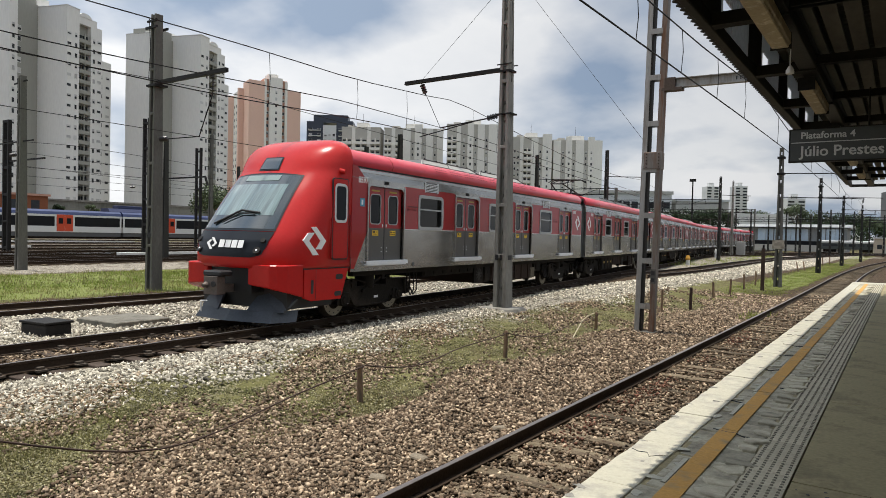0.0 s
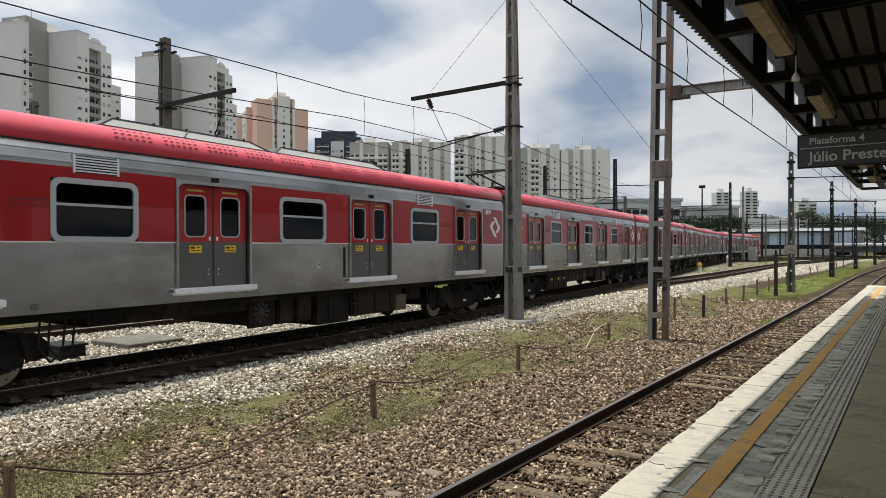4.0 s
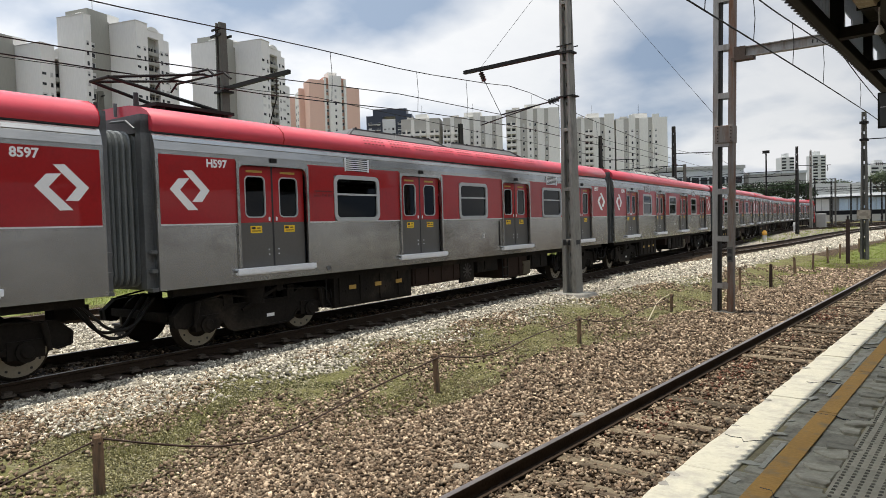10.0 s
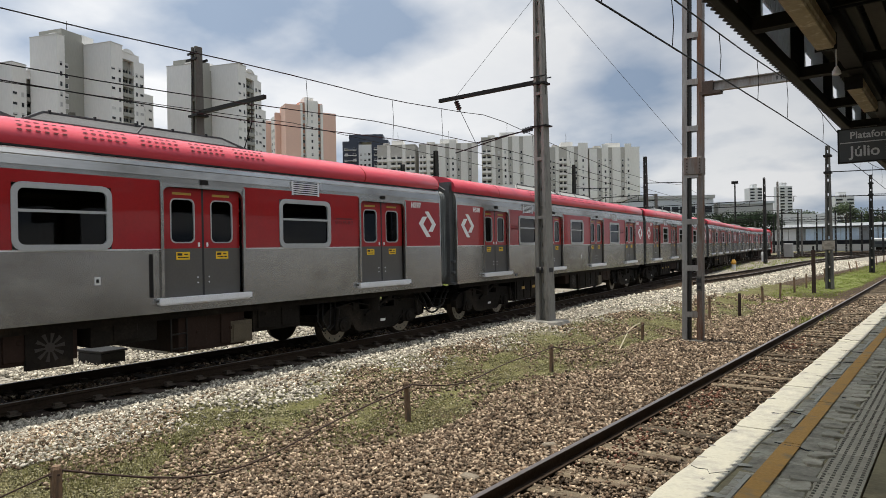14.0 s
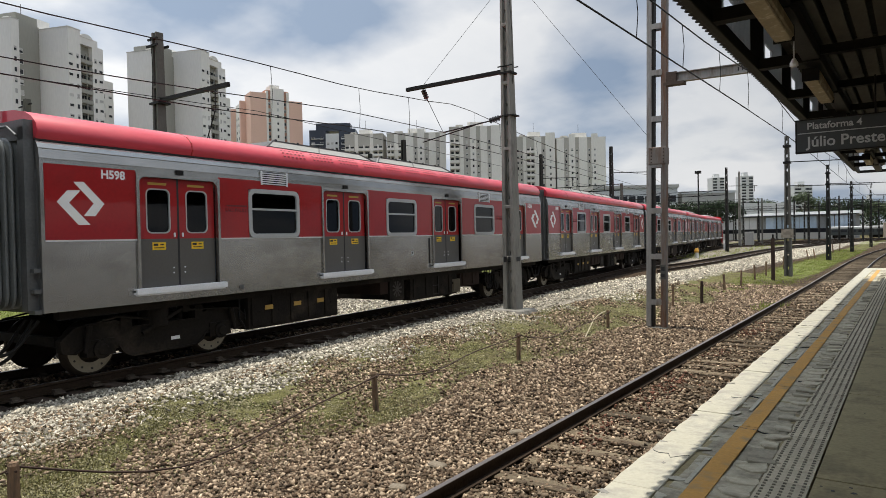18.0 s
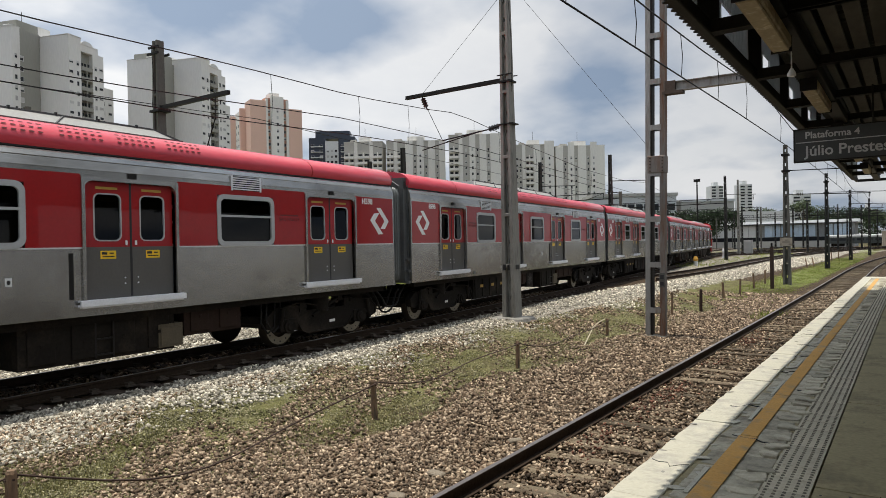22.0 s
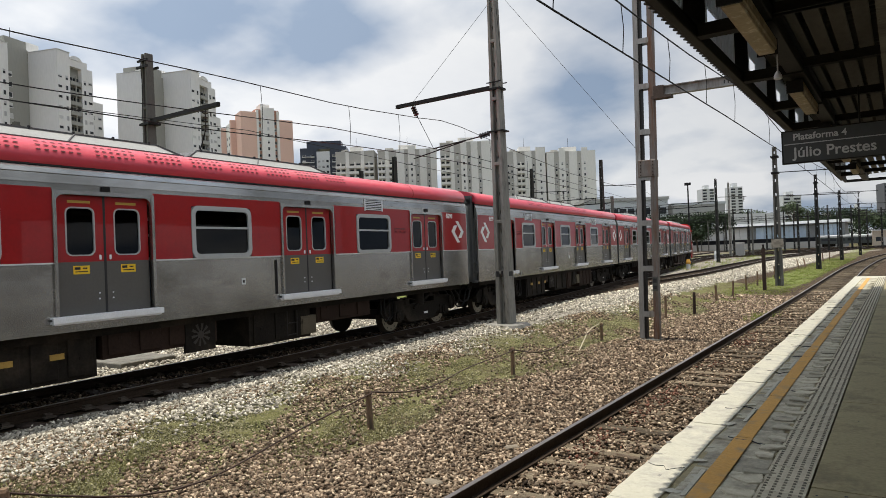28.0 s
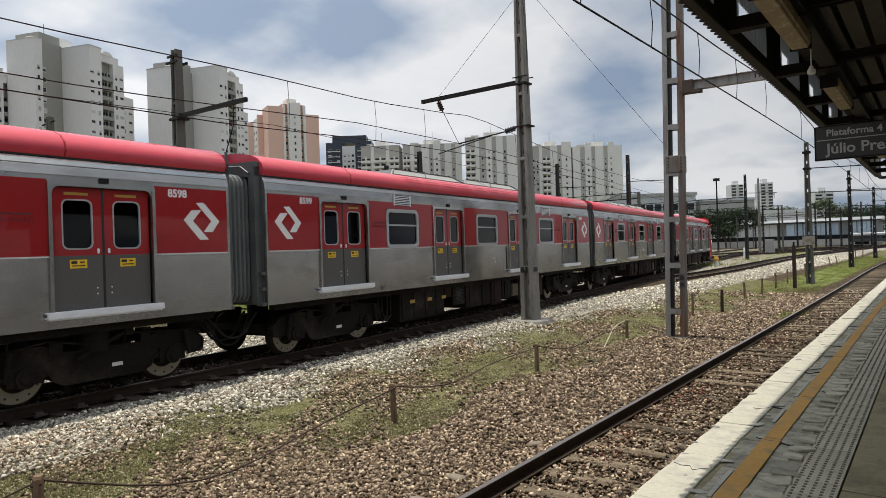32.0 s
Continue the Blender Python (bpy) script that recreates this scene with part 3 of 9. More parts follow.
def ground_z(x, y):
    u = x - track_x(y)
    k = np.clip((x + 6.4) / np.minimum(track_x(y) + 2.6 + 6.4, -0.5), 0, 1)
    z = np.where(u < 2.6, 0.20, -0.13 + 0.33 * k ** 1.4)
    z = np.where(x > -6.4, ramp(x, (-6.4, -0.13), (-5.0, -0.17), (-4.2, -0.18), (-3.9, -0.215), (-1.6, -0.215)), z)
    z = z + ramp(x, (-420, 0.45), (-110, 0.30), (-40, 0.0))
    return z


def build_ground():
    xs = np.unique(np.concatenate([[-2600, -1200, -600, -400, -260, -180, -140, -115, -100, -85, -70, -60, -52, -46], np.arange(-42, -20, 1.0),
                                   np.arange(-20, -1, 0.2), [0, 3, 6, 12, 25, 60, 150, 400, 1200, 2600]]))
    ys = np.unique(np.concatenate([[-2600, -900, -300, -130, -70, -40, -25, -14], np.arange(-8, 34, 0.4), np.arange(34, 70, 1.0), np.arange(70, 150, 3.0),
                                   [150, 160, 175, 200, 230, 270, 330, 450, 700, 1200, 2600]]))
    gx, gy = np.meshgrid(xs, ys)
    gz = ground_z(gx, gy)
    rng = np.random.default_rng(3)
    near = (np.abs(gx + 12) < 30) & (gy > -10) & (gy < 150)
    gz = gz + near * rng.uniform(-0.018, 0.018, gz.shape)
    n, m = len(xs), len(ys)
    v = np.stack([gx, gy, gz], -1).reshape(-1, 3)
    i = (np.arange(m - 1)[:, None] * n + np.arange(n - 1)[None]).reshape(-1)
    f = np.stack([i, i + 1, i + n + 1, i + n], 1)
    me = bpy.data.meshes.new("ground")
    me.from_pydata(v.tolist(), [], f.tolist())
    me.materials.append(GROUND)
    me.polygons.foreach_set("use_smooth", [True] * len(f))
    x, y = v[:, 0], v[:, 1]
    u = x - track_x(y)
    pale = ramp(u, (-9, 0.25), (-6, 0.75), (-1, 0.8), (2.9, 0.9), (4.6, 0.0)) * (x > -24) + 0.42 * (x < -38)
    edge = np.interp(y, (24, 34, 60, 83, 130), (-8.9, -9.4, -8.9, -8.2, -8.6))
    pale = np.maximum(pale, (y > 24) * (y < 170) * ramp(x - edge, (-9, 0.5), (-4, 1.0), (-0.4, 1.0), (0.7, 0.0)))
    pale = np.maximum(pale, ramp(x, (-41.5, 0.2), (-40.0, 0.62), (-35.0, 0.66), (-33.5, 0.4), (-32.5, 0)))
    for line in (TRAIN_LINE, BRANCH_LINE):
        c = np.abs(x - np.interp(y, line[1], line[0], left=-99, right=-99))
        pale = pale * (1 - 0.85 * ramp(c, (0.9, 1.0), (1.35, 0.0)))
    moss = ramp(x, (-10.5, 0.0), (-9.3, 0.62), (-7.0, 0.60), (-5.6, 0.18), (-4.6, 0.0)) * (y < 45)
    grass = ramp(x, (-34.8, 0.0), (-33.0, 0.85), (-22.6, 0.85), (-21.4, 0.1), (-20, 0)) * ramp(y, (30, 1), (60, 0.6))
    grass = np.maximum(grass, ramp(x, (-8.4, 0), (-7.4, 0.8), (-5.2, 0.8), (-4.6, 0)) * ramp(y, (26, 0), (40, 0.6), (46, 0.9), (90, 0.7)))
    grass = np.maximum(grass, ramp(x, (-24, 0), (-21, 0.3), (-15.5, 0.3), (-14.8, 0)) * ramp(y, (58, 0), (75, 0.7)))
    grass = np.maximum(grass, ramp(x, (-110, 0), (-107, 0.75), (-93, 0.75), (-90, 0)))
    grass = np.maximum(grass, 0.5 * (np.hypot(x, y) > 210))
    layer = me.color_attributes.new("zone", "FLOAT_COLOR", "POINT")
    layer.data.foreach_set("color", np.stack([pale, moss, grass, np.ones_like(x)], 1).reshape(-1).tolist())
    return tagged(new("ground", me), "rail yard ground of brown and pale gravel with moss and grass", "ground", kind="structure")


build_ground()

# ---- tracks ----
RAIL_PROFILE = [(-0.035, 0), (-0.035, -0.035), (-0.010, -0.05), (-0.010, -0.135), (-0.07, -0.15), (-0.07, -0.165), (0.07, -0.165), (0.07, -0.15), (0.010, -0.135), (0.010, -0.05), (0.035, -0.035), (0.035, 0)]
HEAD_PROFILE = [(-0.031, 0.0), (-0.031, -0.004), (0.031, -0.004), (0.031, 0.0)]
SLEEPER_MESHES = {}


def sleeper_mesh(material, variant):
    key = (material.name, variant)
    if key not in SLEEPER_MESHES:
        r = random.Random(variant)
        b = Build()
        n = 6
        ring = []
        for i in range(n + 1):
            y = -1.3 + 2.6 * i / n
            w, h = 0.115 + r.uniform(-0.012, 0.012), r.uniform(-0.012, 0.006)
            ring.append([(y, -w, -0.15), (y, w, -0.15), (y, w, h - 0.012), (y, w - 0.015, h), (y, -w + 0.015, h), (y, -w, h - 0.012)])
        k = 0
        for a in ring:
            b.v.extend(a)
        for i in range(n):
            for j in range(6):
                a, c = i * 6 + j, i * 6 + (j + 1) % 6
                b.f.append((a, c, c + 6, a + 6))
                b.s.append(False)
        b.f.extend([tuple(range(6)), tuple(n * 6 + j for j in reversed(range(6)))])
        b.s.extend([False, False])
        SLEEPER_MESHES[key] = b.mesh("sleeper", material)
    return SLEEPER_MESHES[key]


def railway(name, line, z, s0, s1, label, sleepers=(), material=None, step=1.5):
    """A track of two rails; sleepers between the two lengths given, the rest of the bed joined in one part."""
    root = thing(name, label, "railway track", kind="structure")
    ss = np.arange(s0, s1, step)
    mid = [(*on_line(line, s), z) for s in ss]
    for side in (-0.83, 0.83):
        path = []
        for i, p in enumerate(mid):
            a, c = Vector(mid[max(i - 1, 0)]), Vector(mid[min(i + 1, len(mid) - 1)])
            d = (c - a).normalized()
            path.append((p[0] + d.y * side, p[1] - d.x * side, z))
        rail = part("rail", Build().sweep(RAIL_PROFILE, path), RAIL, root)
        part("rail_head", Build().sweep(HEAD_PROFILE, [(p[0], p[1], p[2] + 0.004) for p in path]), RAILSHINE if name == "yard_track" and round(z * 100) in (45, 48, 56) else RAILTOP, rail, "polished running surface")
    if sleepers:
        r = random.Random(len(name))
        s = sleepers[0]
        while s < sleepers[1]:
            x, y = on_line(line, s)
            x2, y2 = on_line(line, s + 0.5)
            ang = math.degrees(math.atan2(y2 - y, x2 - x)) - 90
            part("sleeper", sleeper_mesh(material or SLEEPER, r.randrange(4)), None, root,
                 m=pose(x + r.uniform(-0.05, 0.05), y, z - 0.162 - (0.045 * r.random() ** 1.6), 0, 0, ang + r.uniform(-2.5, 2.5)))
            s += 0.62 + r.uniform(-0.04, 0.04)
        far = Build()
        for s in np.arange(sleepers[1], s1 - 1, 0.65):
            x, y = on_line(line, s)
            x2, y2 = on_line(line, s + 0.5)
            far.box(-1.3, 1.3, -0.11, 0.11, -0.12, 0, pose(x, y, z - 0.165, 0, 0, math.degrees(math.atan2(y2 - y, x2 - x)) - 90))
        if far.f:
            tagged(part("far_sleepers", far, material or SLEEPER, root), kind="stuff")
    return root


railway("platform_track", NEAR_LINE, NEAR_Z, -20, 176, "platform track with a worn rail on grey timber sleepers", (-2, 62))
TRAIN_TRACK = railway("train_track", TRAIN_LINE, RAIL_Z, -60, 225, "running track with dark rails on oily timber sleepers", (-4, 60), SLEEPERD)
clips = Build()
for s in np.arange(-3.7, 34, 0.62):
    x, y = on_line(TRAIN_LINE, s)
    x2, y2 = on_line(TRAIN_LINE, s + 0.5)
    m = pose(x, y, RAIL_Z, 0, 0, math.degrees(math.atan2(y2 - y, x2 - x)) - 90)
    for side in (0.83, -0.83):
        for k in (-1, 1):
            clips.box(side + k * 0.012, side + k * 0.115, -0.055, 0.055, -0.150, -0.112, m)
        clips.box(side - 0.16, side + 0.16, -0.09, 0.09, -0.176, -0.150, m)
tagged(part("rail_clips", clips, mat("dusty_rail_clip", (0.075, 0.058, 0.043), 0.85, 0.1, 0.3, 3, 30, 0.2), TRAIN_TRACK), kind="stuff")
railway("branch_track", BRANCH_LINE, RAIL_Z, 20, 171, "branch track curving away over pale gravel", (38, 75), SLEEPERD)
railway("second_track", SECOND_LINE, RAIL_Z - 0.06, -55, 195, "unused second track beside the grass strip", (0, 34), SLEEPERD)
for k, (x, z, label) in enumerate(((-42.0, 0.42, "brown yard track beyond the grass"), (-46.6, 0.43, "brown yard track"), (-51.5, 0.45, "rusty yard track"),
                                   (-57, 0.46, "rusty yard track"), (-64, 0.48, "rusty yard track"), (-72, 0.52, "rusty yard track"), (-82, 0.56, "rusty yard track"), (-95, 0.6, "rusty yard track"))):
    railway("yard_track", cubic([(x + 6, -80), (x + 2, 0), (x, 20), (x - 2, 60), (x - 7, 130), (x - 13, 200)]), z, -60, 180, label, (5, 5.1), SLEEPER, 4.0)
railway("stabling_track", cubic([(-119, -60), (-121, 40), (-122.1, 80), (-125, 200)]), 0.72, -50, 150, "track under the parked grey cars", (5, 5.1), SLEEPERD, 6.0)
railway("stabling_track", cubic([(-110, -120), (-112, 40), (-113, 80), (-116, 200)]), 0.72, -110, 150, "track under the parked train", (5, 5.1), SLEEPERD, 6.0)
for k, (x, y0) in enumerate(((-24.5, 70), (-31, 75))):
    railway("far_track", cubic([(x - 3, y0 - 30), (x - 2, y0), (x + 4, y0 + 40), (x + 14, y0 + 80), (x + 28, y0 + 110)]), 0.45, y0 - 20, y0 + 105, "distant curved track", (y0, y0 + 0.1), SLEEPERD, 3.0)

# ---- platform ----
EDGE_X, PLAT_Z, PLAT_END = -1.6, 1.0, 31.0
platform = thing("platform", "station platform of dark concrete with a white painted edge", "platform", kind="structure")
part("platform_core", Build().box(EDGE_X + 0.10, 7.0, -30, PLAT_END - 0.02, -0.5, PLAT_Z - 0.065).box(-1.32, -0.56, -4, PLAT_END - 1.25, PLAT_Z - 0.065, PLAT_Z - 0.012), PLATC, platform)
part("platform_wall", Build().box(EDGE_X + 0.06, EDGE_X + 0.09, -30, PLAT_END, -0.5, PLAT_Z - 0.14), CONC, platform)
line = Build()
y = -3.0
rr = random.Random(5)
while y < PLAT_END - 1.5:
    n = min(rr.uniform(1.6, 3.4), PLAT_END - 1.25 - y)
    w = 0.062 + rr.uniform(-0.007, 0.004)
    line.box(-1.10 - w, -1.10 + w, y, y + n - 0.012, PLAT_Z - 0.002, PLAT_Z + 0.004)
    y += n
part("yellow_line", line, PLATY, platform, "worn ochre safety line")
wl2 = Build()
for y0, y1 in ((4.2, 4.75), (6.2, 6.7), (7.3, 8.1), (9.0, 9.6), (11.2, 12.4), (14.5, 16), (18, 20.5)):
    wl2.box(-1.205, -1.175, y0, y1, PLAT_Z - 0.002, PLAT_Z + 0.004)
part("white_line_remains", wl2, PLATW, platform, "flaked white line")

# ---- canopy ----
CAN_X, CAN_END = -1.42, 24.5
canopy = thing("platform_canopy", "dark corrugated platform canopy on steel beams", "canopy", kind="structure")
sheet, trim = Build(), Build()
ny = 900
prof = []
for i in range(ny + 1):
    y = -12 + (CAN_END - 1.3 + 12) * i / ny
    prof.append((y, 0.022 * math.sin(2 * math.pi * y / 0.16)))


def toothed(b, x0, x1, z, t):
    """A strip whose outer edge is cut in teeth, one every 0.11 m."""
    y = -12.0
    while y < CAN_END:
        o = [(x1, y), (x0, y + 0.008), (x0 - 0.032, y + 0.05), (x0, y + 0.095), (x0, y + 0.1095), (x1, y + 0.1095)]
        b.slab(o, z, z + t, 2)
        y += 0.11


def wavy(b, x0, z0, x1, z1):
    for (ya, za), (yb, zb) in zip(prof, prof[1:]):
        b.face([(x0, ya, z0 + za), (x0, yb, z0 + zb), (x1, yb, z1 + zb), (x1, ya, z1 + za)], True)
        b.face([(x0, ya, z0 + za - 0.01), (x1, ya, z1 + za - 0.01), (x1, yb, z1 + zb - 0.01), (x0, yb, z0 + zb - 0.01)], True)
        b.face([(x0, ya, z0 + za - 0.01), (x0, yb, z0 + zb - 0.01), (x0, yb, z0 + zb), (x0, ya, z0 + za)], True)


wavy(sheet, CAN_X - 0.02, 4.90, 7, 5.45)
toothed(trim, CAN_X - 0.095, CAN_X - 0.03, 4.345, 0.014)
part("roof_sheet", sheet, ROOFIN, canopy, "corrugated roof sheet")
part("edge_trim", trim, BEAM, canopy, "toothed corrugated edge trim")
ceil = Build()
x = -0.83
while x < 6.8:
    z = 4.44 + (x + 1.4) * 0.055
    ceil.slab([(x, z), (x, z + 0.03), (x + 0.125, z + 0.037), (x + 0.125, z + 0.007)], -12, CAN_END - 0.1, 1)
    x += 0.175
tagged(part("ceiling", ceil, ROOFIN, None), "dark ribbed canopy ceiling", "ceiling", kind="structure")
part("edge_beam", Build().box(CAN_X - 0.03, CAN_X + 0.04, -12, CAN_END, 4.28, 4.40), BEAM, canopy, bevel=0.008)
part("inner_beam", Build().box(-0.96, -0.80, -12, CAN_END, 4.30, 4.42), BEAM, canopy, bevel=0.008)
cross = Build().box(CAN_X + 0.05, -0.80, -0.04, 0.04, 4.275, 4.385).box(CAN_X + 0.05, -0.80, -0.06, 0.06, 4.275, 4.288).box(-0.80, 6.5, -0.03, 0.03, 4.335, 4.43).box(-0.80, 6.5, -0.05, 0.05, 4.335, 4.347).mesh("cross_beam", BEAM)
for i in range(11):
    part("cross_beam", cross, None, canopy, m=pose(0, 1.9 + 2.0 * i, 0.005))
# ribbed pale panels between the beams, each with an open square beside the beam
FIBRE = []
for lo, hi, z0, z1 in ((-0.50, 0.75, 4.40, 4.50), (-0.50, 0.75, 4.67, 4.90), (0.06, 0.75, 4.50, 4.67), (-0.50, -0.42, 4.50, 4.67)):
    fib, y = Build(), lo
    while y < hi - 0.01:
        e = min(y + 0.05, hi)
        fib.box(-0.012, 0.0, y, e, z0, z1)
        if e < hi:
            fib.box(0.0, 0.012, e, min(e + 0.02, hi), z0, z1)
        y += 0.07
    FIBRE.append(fib.mesh("fibre_panel", ROOFCLEAR))
# a dark sheet fills the rest of each bay
DARKPANEL = Build().box(-0.012, 0.012, 0.752, 1.498, 4.40, 4.90).mesh("dark_panel", BEAM)
for i in range(12):
    part("dark_panel", DARKPANEL, None, canopy, "dark sheet between the ribbed fascia panels", m=pose(CAN_X + 0.03, 0.70 + 2.0 * i, 0))
    for me in FIBRE:
        part("fibre_panel", me, None, canopy, "grey ribbed fascia panel", m=pose(CAN_X + 0.03, 0.70 + 2.0 * i, 0))
part("box_gutter", Build().slab([(-1.04, 4.44), (-1.04, 4.75), (-0.78, 4.75), (-0.78, 4.44)], -12, CAN_END - 0.2, 1), BEAM, canopy, "dark boxed gutter")
# end trim and gutter
part("end_trim", Build().box(CAN_X, 6.8, CAN_END, CAN_END + 0.06, 4.28, 4.36), BEAM, canopy)
part("long_girder", Build().box(-0.105, 0.40, -12, CAN_END - 0.1, 4.02, 4.42), COLUMN, canopy, "dim boxed girder along the columns")
# added dark sheet: the black shade seen through the gaps between the slats
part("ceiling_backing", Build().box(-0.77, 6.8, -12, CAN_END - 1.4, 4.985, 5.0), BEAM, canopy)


def canopy_lamp(y0, y1):
    lamp = thing("ceiling_lamp", "dusty cream fluorescent lamp box under the canopy", "lamp", "canopy lamps", m=pose(-0.915, (y0 + y1) / 2, 4.14))
    h = (y1 - y0) / 2
    part("lamp_housing", Build().box(-0.078, 0.078, -h, h, 0.028, 0.13), LAMPB, lamp, bevel=0.012)
    part("diffuser", Build().box(-0.066, 0.066, -h + 0.03, h - 0.03, 0.0, 0.028), LAMPB, lamp, "yellowed dusty diffuser", bevel=0.008)
    part("hanger", Build().box(-0.02, 0.02, -h * 0.6 - 0.02, -h * 0.6 + 0.02, 0.13, 0.17), DARKMETAL, lamp)
    part("hanger", Build().box(-0.02, 0.02, h * 0.6 - 0.02, h * 0.6 + 0.02, 0.13, 0.17), DARKMETAL, lamp)
    part("end_cap", Build().box(-0.082, 0.082, -h - 0.02, -h, 0.0, 0.135), DARKMETAL, lamp)
    part("end_cap", Build().box(-0.082, 0.082, h, h + 0.02, 0.0, 0.135), DARKMETAL, lamp)
    return lamp


for a, b in ((1.4, 2.95), (4.8, 6.33), (8.15, 9.75), (11.55, 13.15), (14.9, 16.5), (18.3, 19.9)):
    canopy_lamp(a, b)
bulb = thing("bare_bulb", "white bulb hanging on a chain from a lamp box", "lamp", m=pose(-0.85, 6.41, 4.16))
part("chain", Build().cyl((0, -0.06, 0), (0, 0, 0), 0.006, n=6).cyl((0, 0, 0), (0, 0, -0.15), 0.006, n=6), PALE, bulb)
part("bulb", Build().cyl((0, 0, -0.215), (0, 0, -0.185), 0.034, 0.032, 12).cyl((0, 0, -0.185), (0, 0, -0.15), 0.030, 0.012, 12).cyl((0, 0, -0.222), (0, 0, -0.215), 0.018, 0.034, 12), WHITE, bulb)

column = thing("column", "square plastered canopy column with a conduit", "column", kind="structure", m=pose(0.14, 10.27, PLAT_Z))
part("shaft", Build().box(-0.27, 0.27, -0.27, 0.27, 0, 3.02), COLUMN, column, bevel=0.02)
part("conduit", Build().pipe([(-0.05, -0.29, 2.1), (-0.05, -0.29, 1.55), (-0.02, -0.29, 1.48)], 0.018).pipe([(-0.28, -0.22, 2.25), (-0.05, -0.30, 2.1)], 0.018), LAMPB, column, "pale cable conduit")
part("socket_box", Build().box(-0.07, 0.03, -0.34, -0.272, 1.30, 1.46), LAMPB, column, bevel=0.008)

sign = thing("platform_sign", "dark grey hanging platform sign with pale lettering", "sign", m=pose(-1.20, 9.30, 3.50, 0, 0, 0))
part("board", Build().box(0, 1.39, -0.03, 0.03, 0, 0.385), SIGNM, sign, bevel=0.006)
part("rim", Build().box(-0.012, 1.402, -0.034, 0.034, -0.012, 0.0).box(-0.012, 1.402, -0.034, 0.034, 0.385, 0.397).box(-0.012, 0, -0.034, 0.034, 0, 0.385).box(1.39, 1.402, -0.034, 0.034, 0, 0.385), BEAM, sign)
part("rule", Build().box(0.015, 1.375, -0.036, -0.030, 0.222, 0.232), SIGNT, sign)
text_part("heading", "Plataforma 4", 0.113, SIGNT, sign, pose(0.115, -0.031, 0.274, 90, 0, 0), bold=0.0022)
text_part("destination", "Júlio Prestes", 0.174, SIGNT, sign, pose(0.115, -0.031, 0.062, 90, 0, 0), bold=0.0032)
part("hanger", Build().cyl((0.82, 0, 0.385), (0.82, 0, 0.84), 0.010), BEAM, sign)
part("hanger", Build().cyl((1.30, 0, 0.385), (1.30, 0, 0.53), 0.010), BEAM, sign)


# ---- the train ----
# A car's own axes: x to the platform side, y from its leading end backwards, z up from the rail.
CAR_L, SPEED, FIRST_GAP = 19.605, 2.5295, 29.99
HALF, MID = 1.50, CAR_L / 2
DOORS = (2.74, 7.30, 12.00, 16.86)
DOOR_H = 0.80
WINDOWS = (5.02, 9.63, 14.40)
WIN_H = 0.70
Z_BOT, Z_SILL, Z_RED, Z_REDTOP, Z_DOORTOP, Z_EAVE = 1.15, 1.40, 2.21, 3.33, 3.24, 3.70
ROOF_SECTION = [(1.43, 3.685), (1.475, 3.78), (1.44, 3.91), (1.33, 4.02), (1.15, 4.10), (0.85, 4.155), (0.4, 4.18), (0, 4.185)]


def rounded(x0, x1, z0, z1, r, n=4):
    """A rectangle with rounded corners, as a list of pairs."""
    out = []
    for cx, cz, a in ((x1 - r, z1 - r, 0), (x0 + r, z1 - r, 90), (x0 + r, z0 + r, 180), (x1 - r, z0 + r, 270)):
        for i in range(n + 1):
            t = radians(a + 90 * i / n)
            out.append((cx + r * math.cos(t), cz + r * math.sin(t)))
    return out


def frame_ring(b, outer, inner, a, c):
    """A flat ring between two outlines of equally many points, thick from x = a to x = c."""
    n = len(outer)
    for i in range(n):
        j = (i + 1) % n
        o, p, q, r = outer[i], outer[j], inner[j], inner[i]
        b.face([(c, *o), (c, *p), (c, *q), (c, *r)])
        b.face([(a, *p), (a, *o), (a, *r), (a, *q)])
        b.face([(a, *o), (a, *p), (c, *p), (c, *o)])
        b.face([(c, *r), (c, *q), (a, *q), (a, *r)])
    return b


def spans(y0, y1):
    """The stretches of wall between the doors."""
    out, y = [], y0
    for d in DOORS:
        out.append((y, d - DOOR_H))
        y = d + DOOR_H
    return out + [(y, y1)]


def window_in(a, c):
    return [w for w in WINDOWS if a < w < c]


def logo_polys(cy, cz, w):
    k = w / 145.0
    left = [(97, 390), (128, 356), (168, 354), (133, 392), (196, 456), (160, 457)]
    right = [(147, 330), (178, 328), (242, 392), (212, 430), (176, 430), (208, 392)]
    return [[(cy + (x - 169.5) * k, cz - (y - 393) * k) for x, y in q] for q in (left, right)]


CAR_MESH = {}


def shared(key, make):
    if key not in CAR_MESH:
        CAR_MESH[key] = make()
    return CAR_MESH[key]


def door_fillet(s):
    """Fills a rounded upper corner of the door opening."""
    r = 0.13
    o = [(s * DOOR_H, Z_DOORTOP)] + [(s * (DOOR_H - r + r * math.cos(radians(a))), Z_DOORTOP - r + r * math.sin(radians(a))) for a in (0, 22, 45, 68, 90)]
    return o if s > 0 else o[::-1]


def door_leaf_lower():
    return Build().box(1.405, 1.445, -0.385, 0.385, Z_SILL - 0.01, Z_RED).mesh("lower_panel", DOORGREY)


def door_leaf_upper():
    b = Build()
    outer = rounded(-0.385, 0.385, Z_RED, Z_DOORTOP - 0.005, 0.004)
    inner = rounded(-0.235, 0.235, 2.30, 3.06, 0.10)
    return frame_ring(b, outer, inner, 1.405, 1.445).mesh("upper_panel", RED)


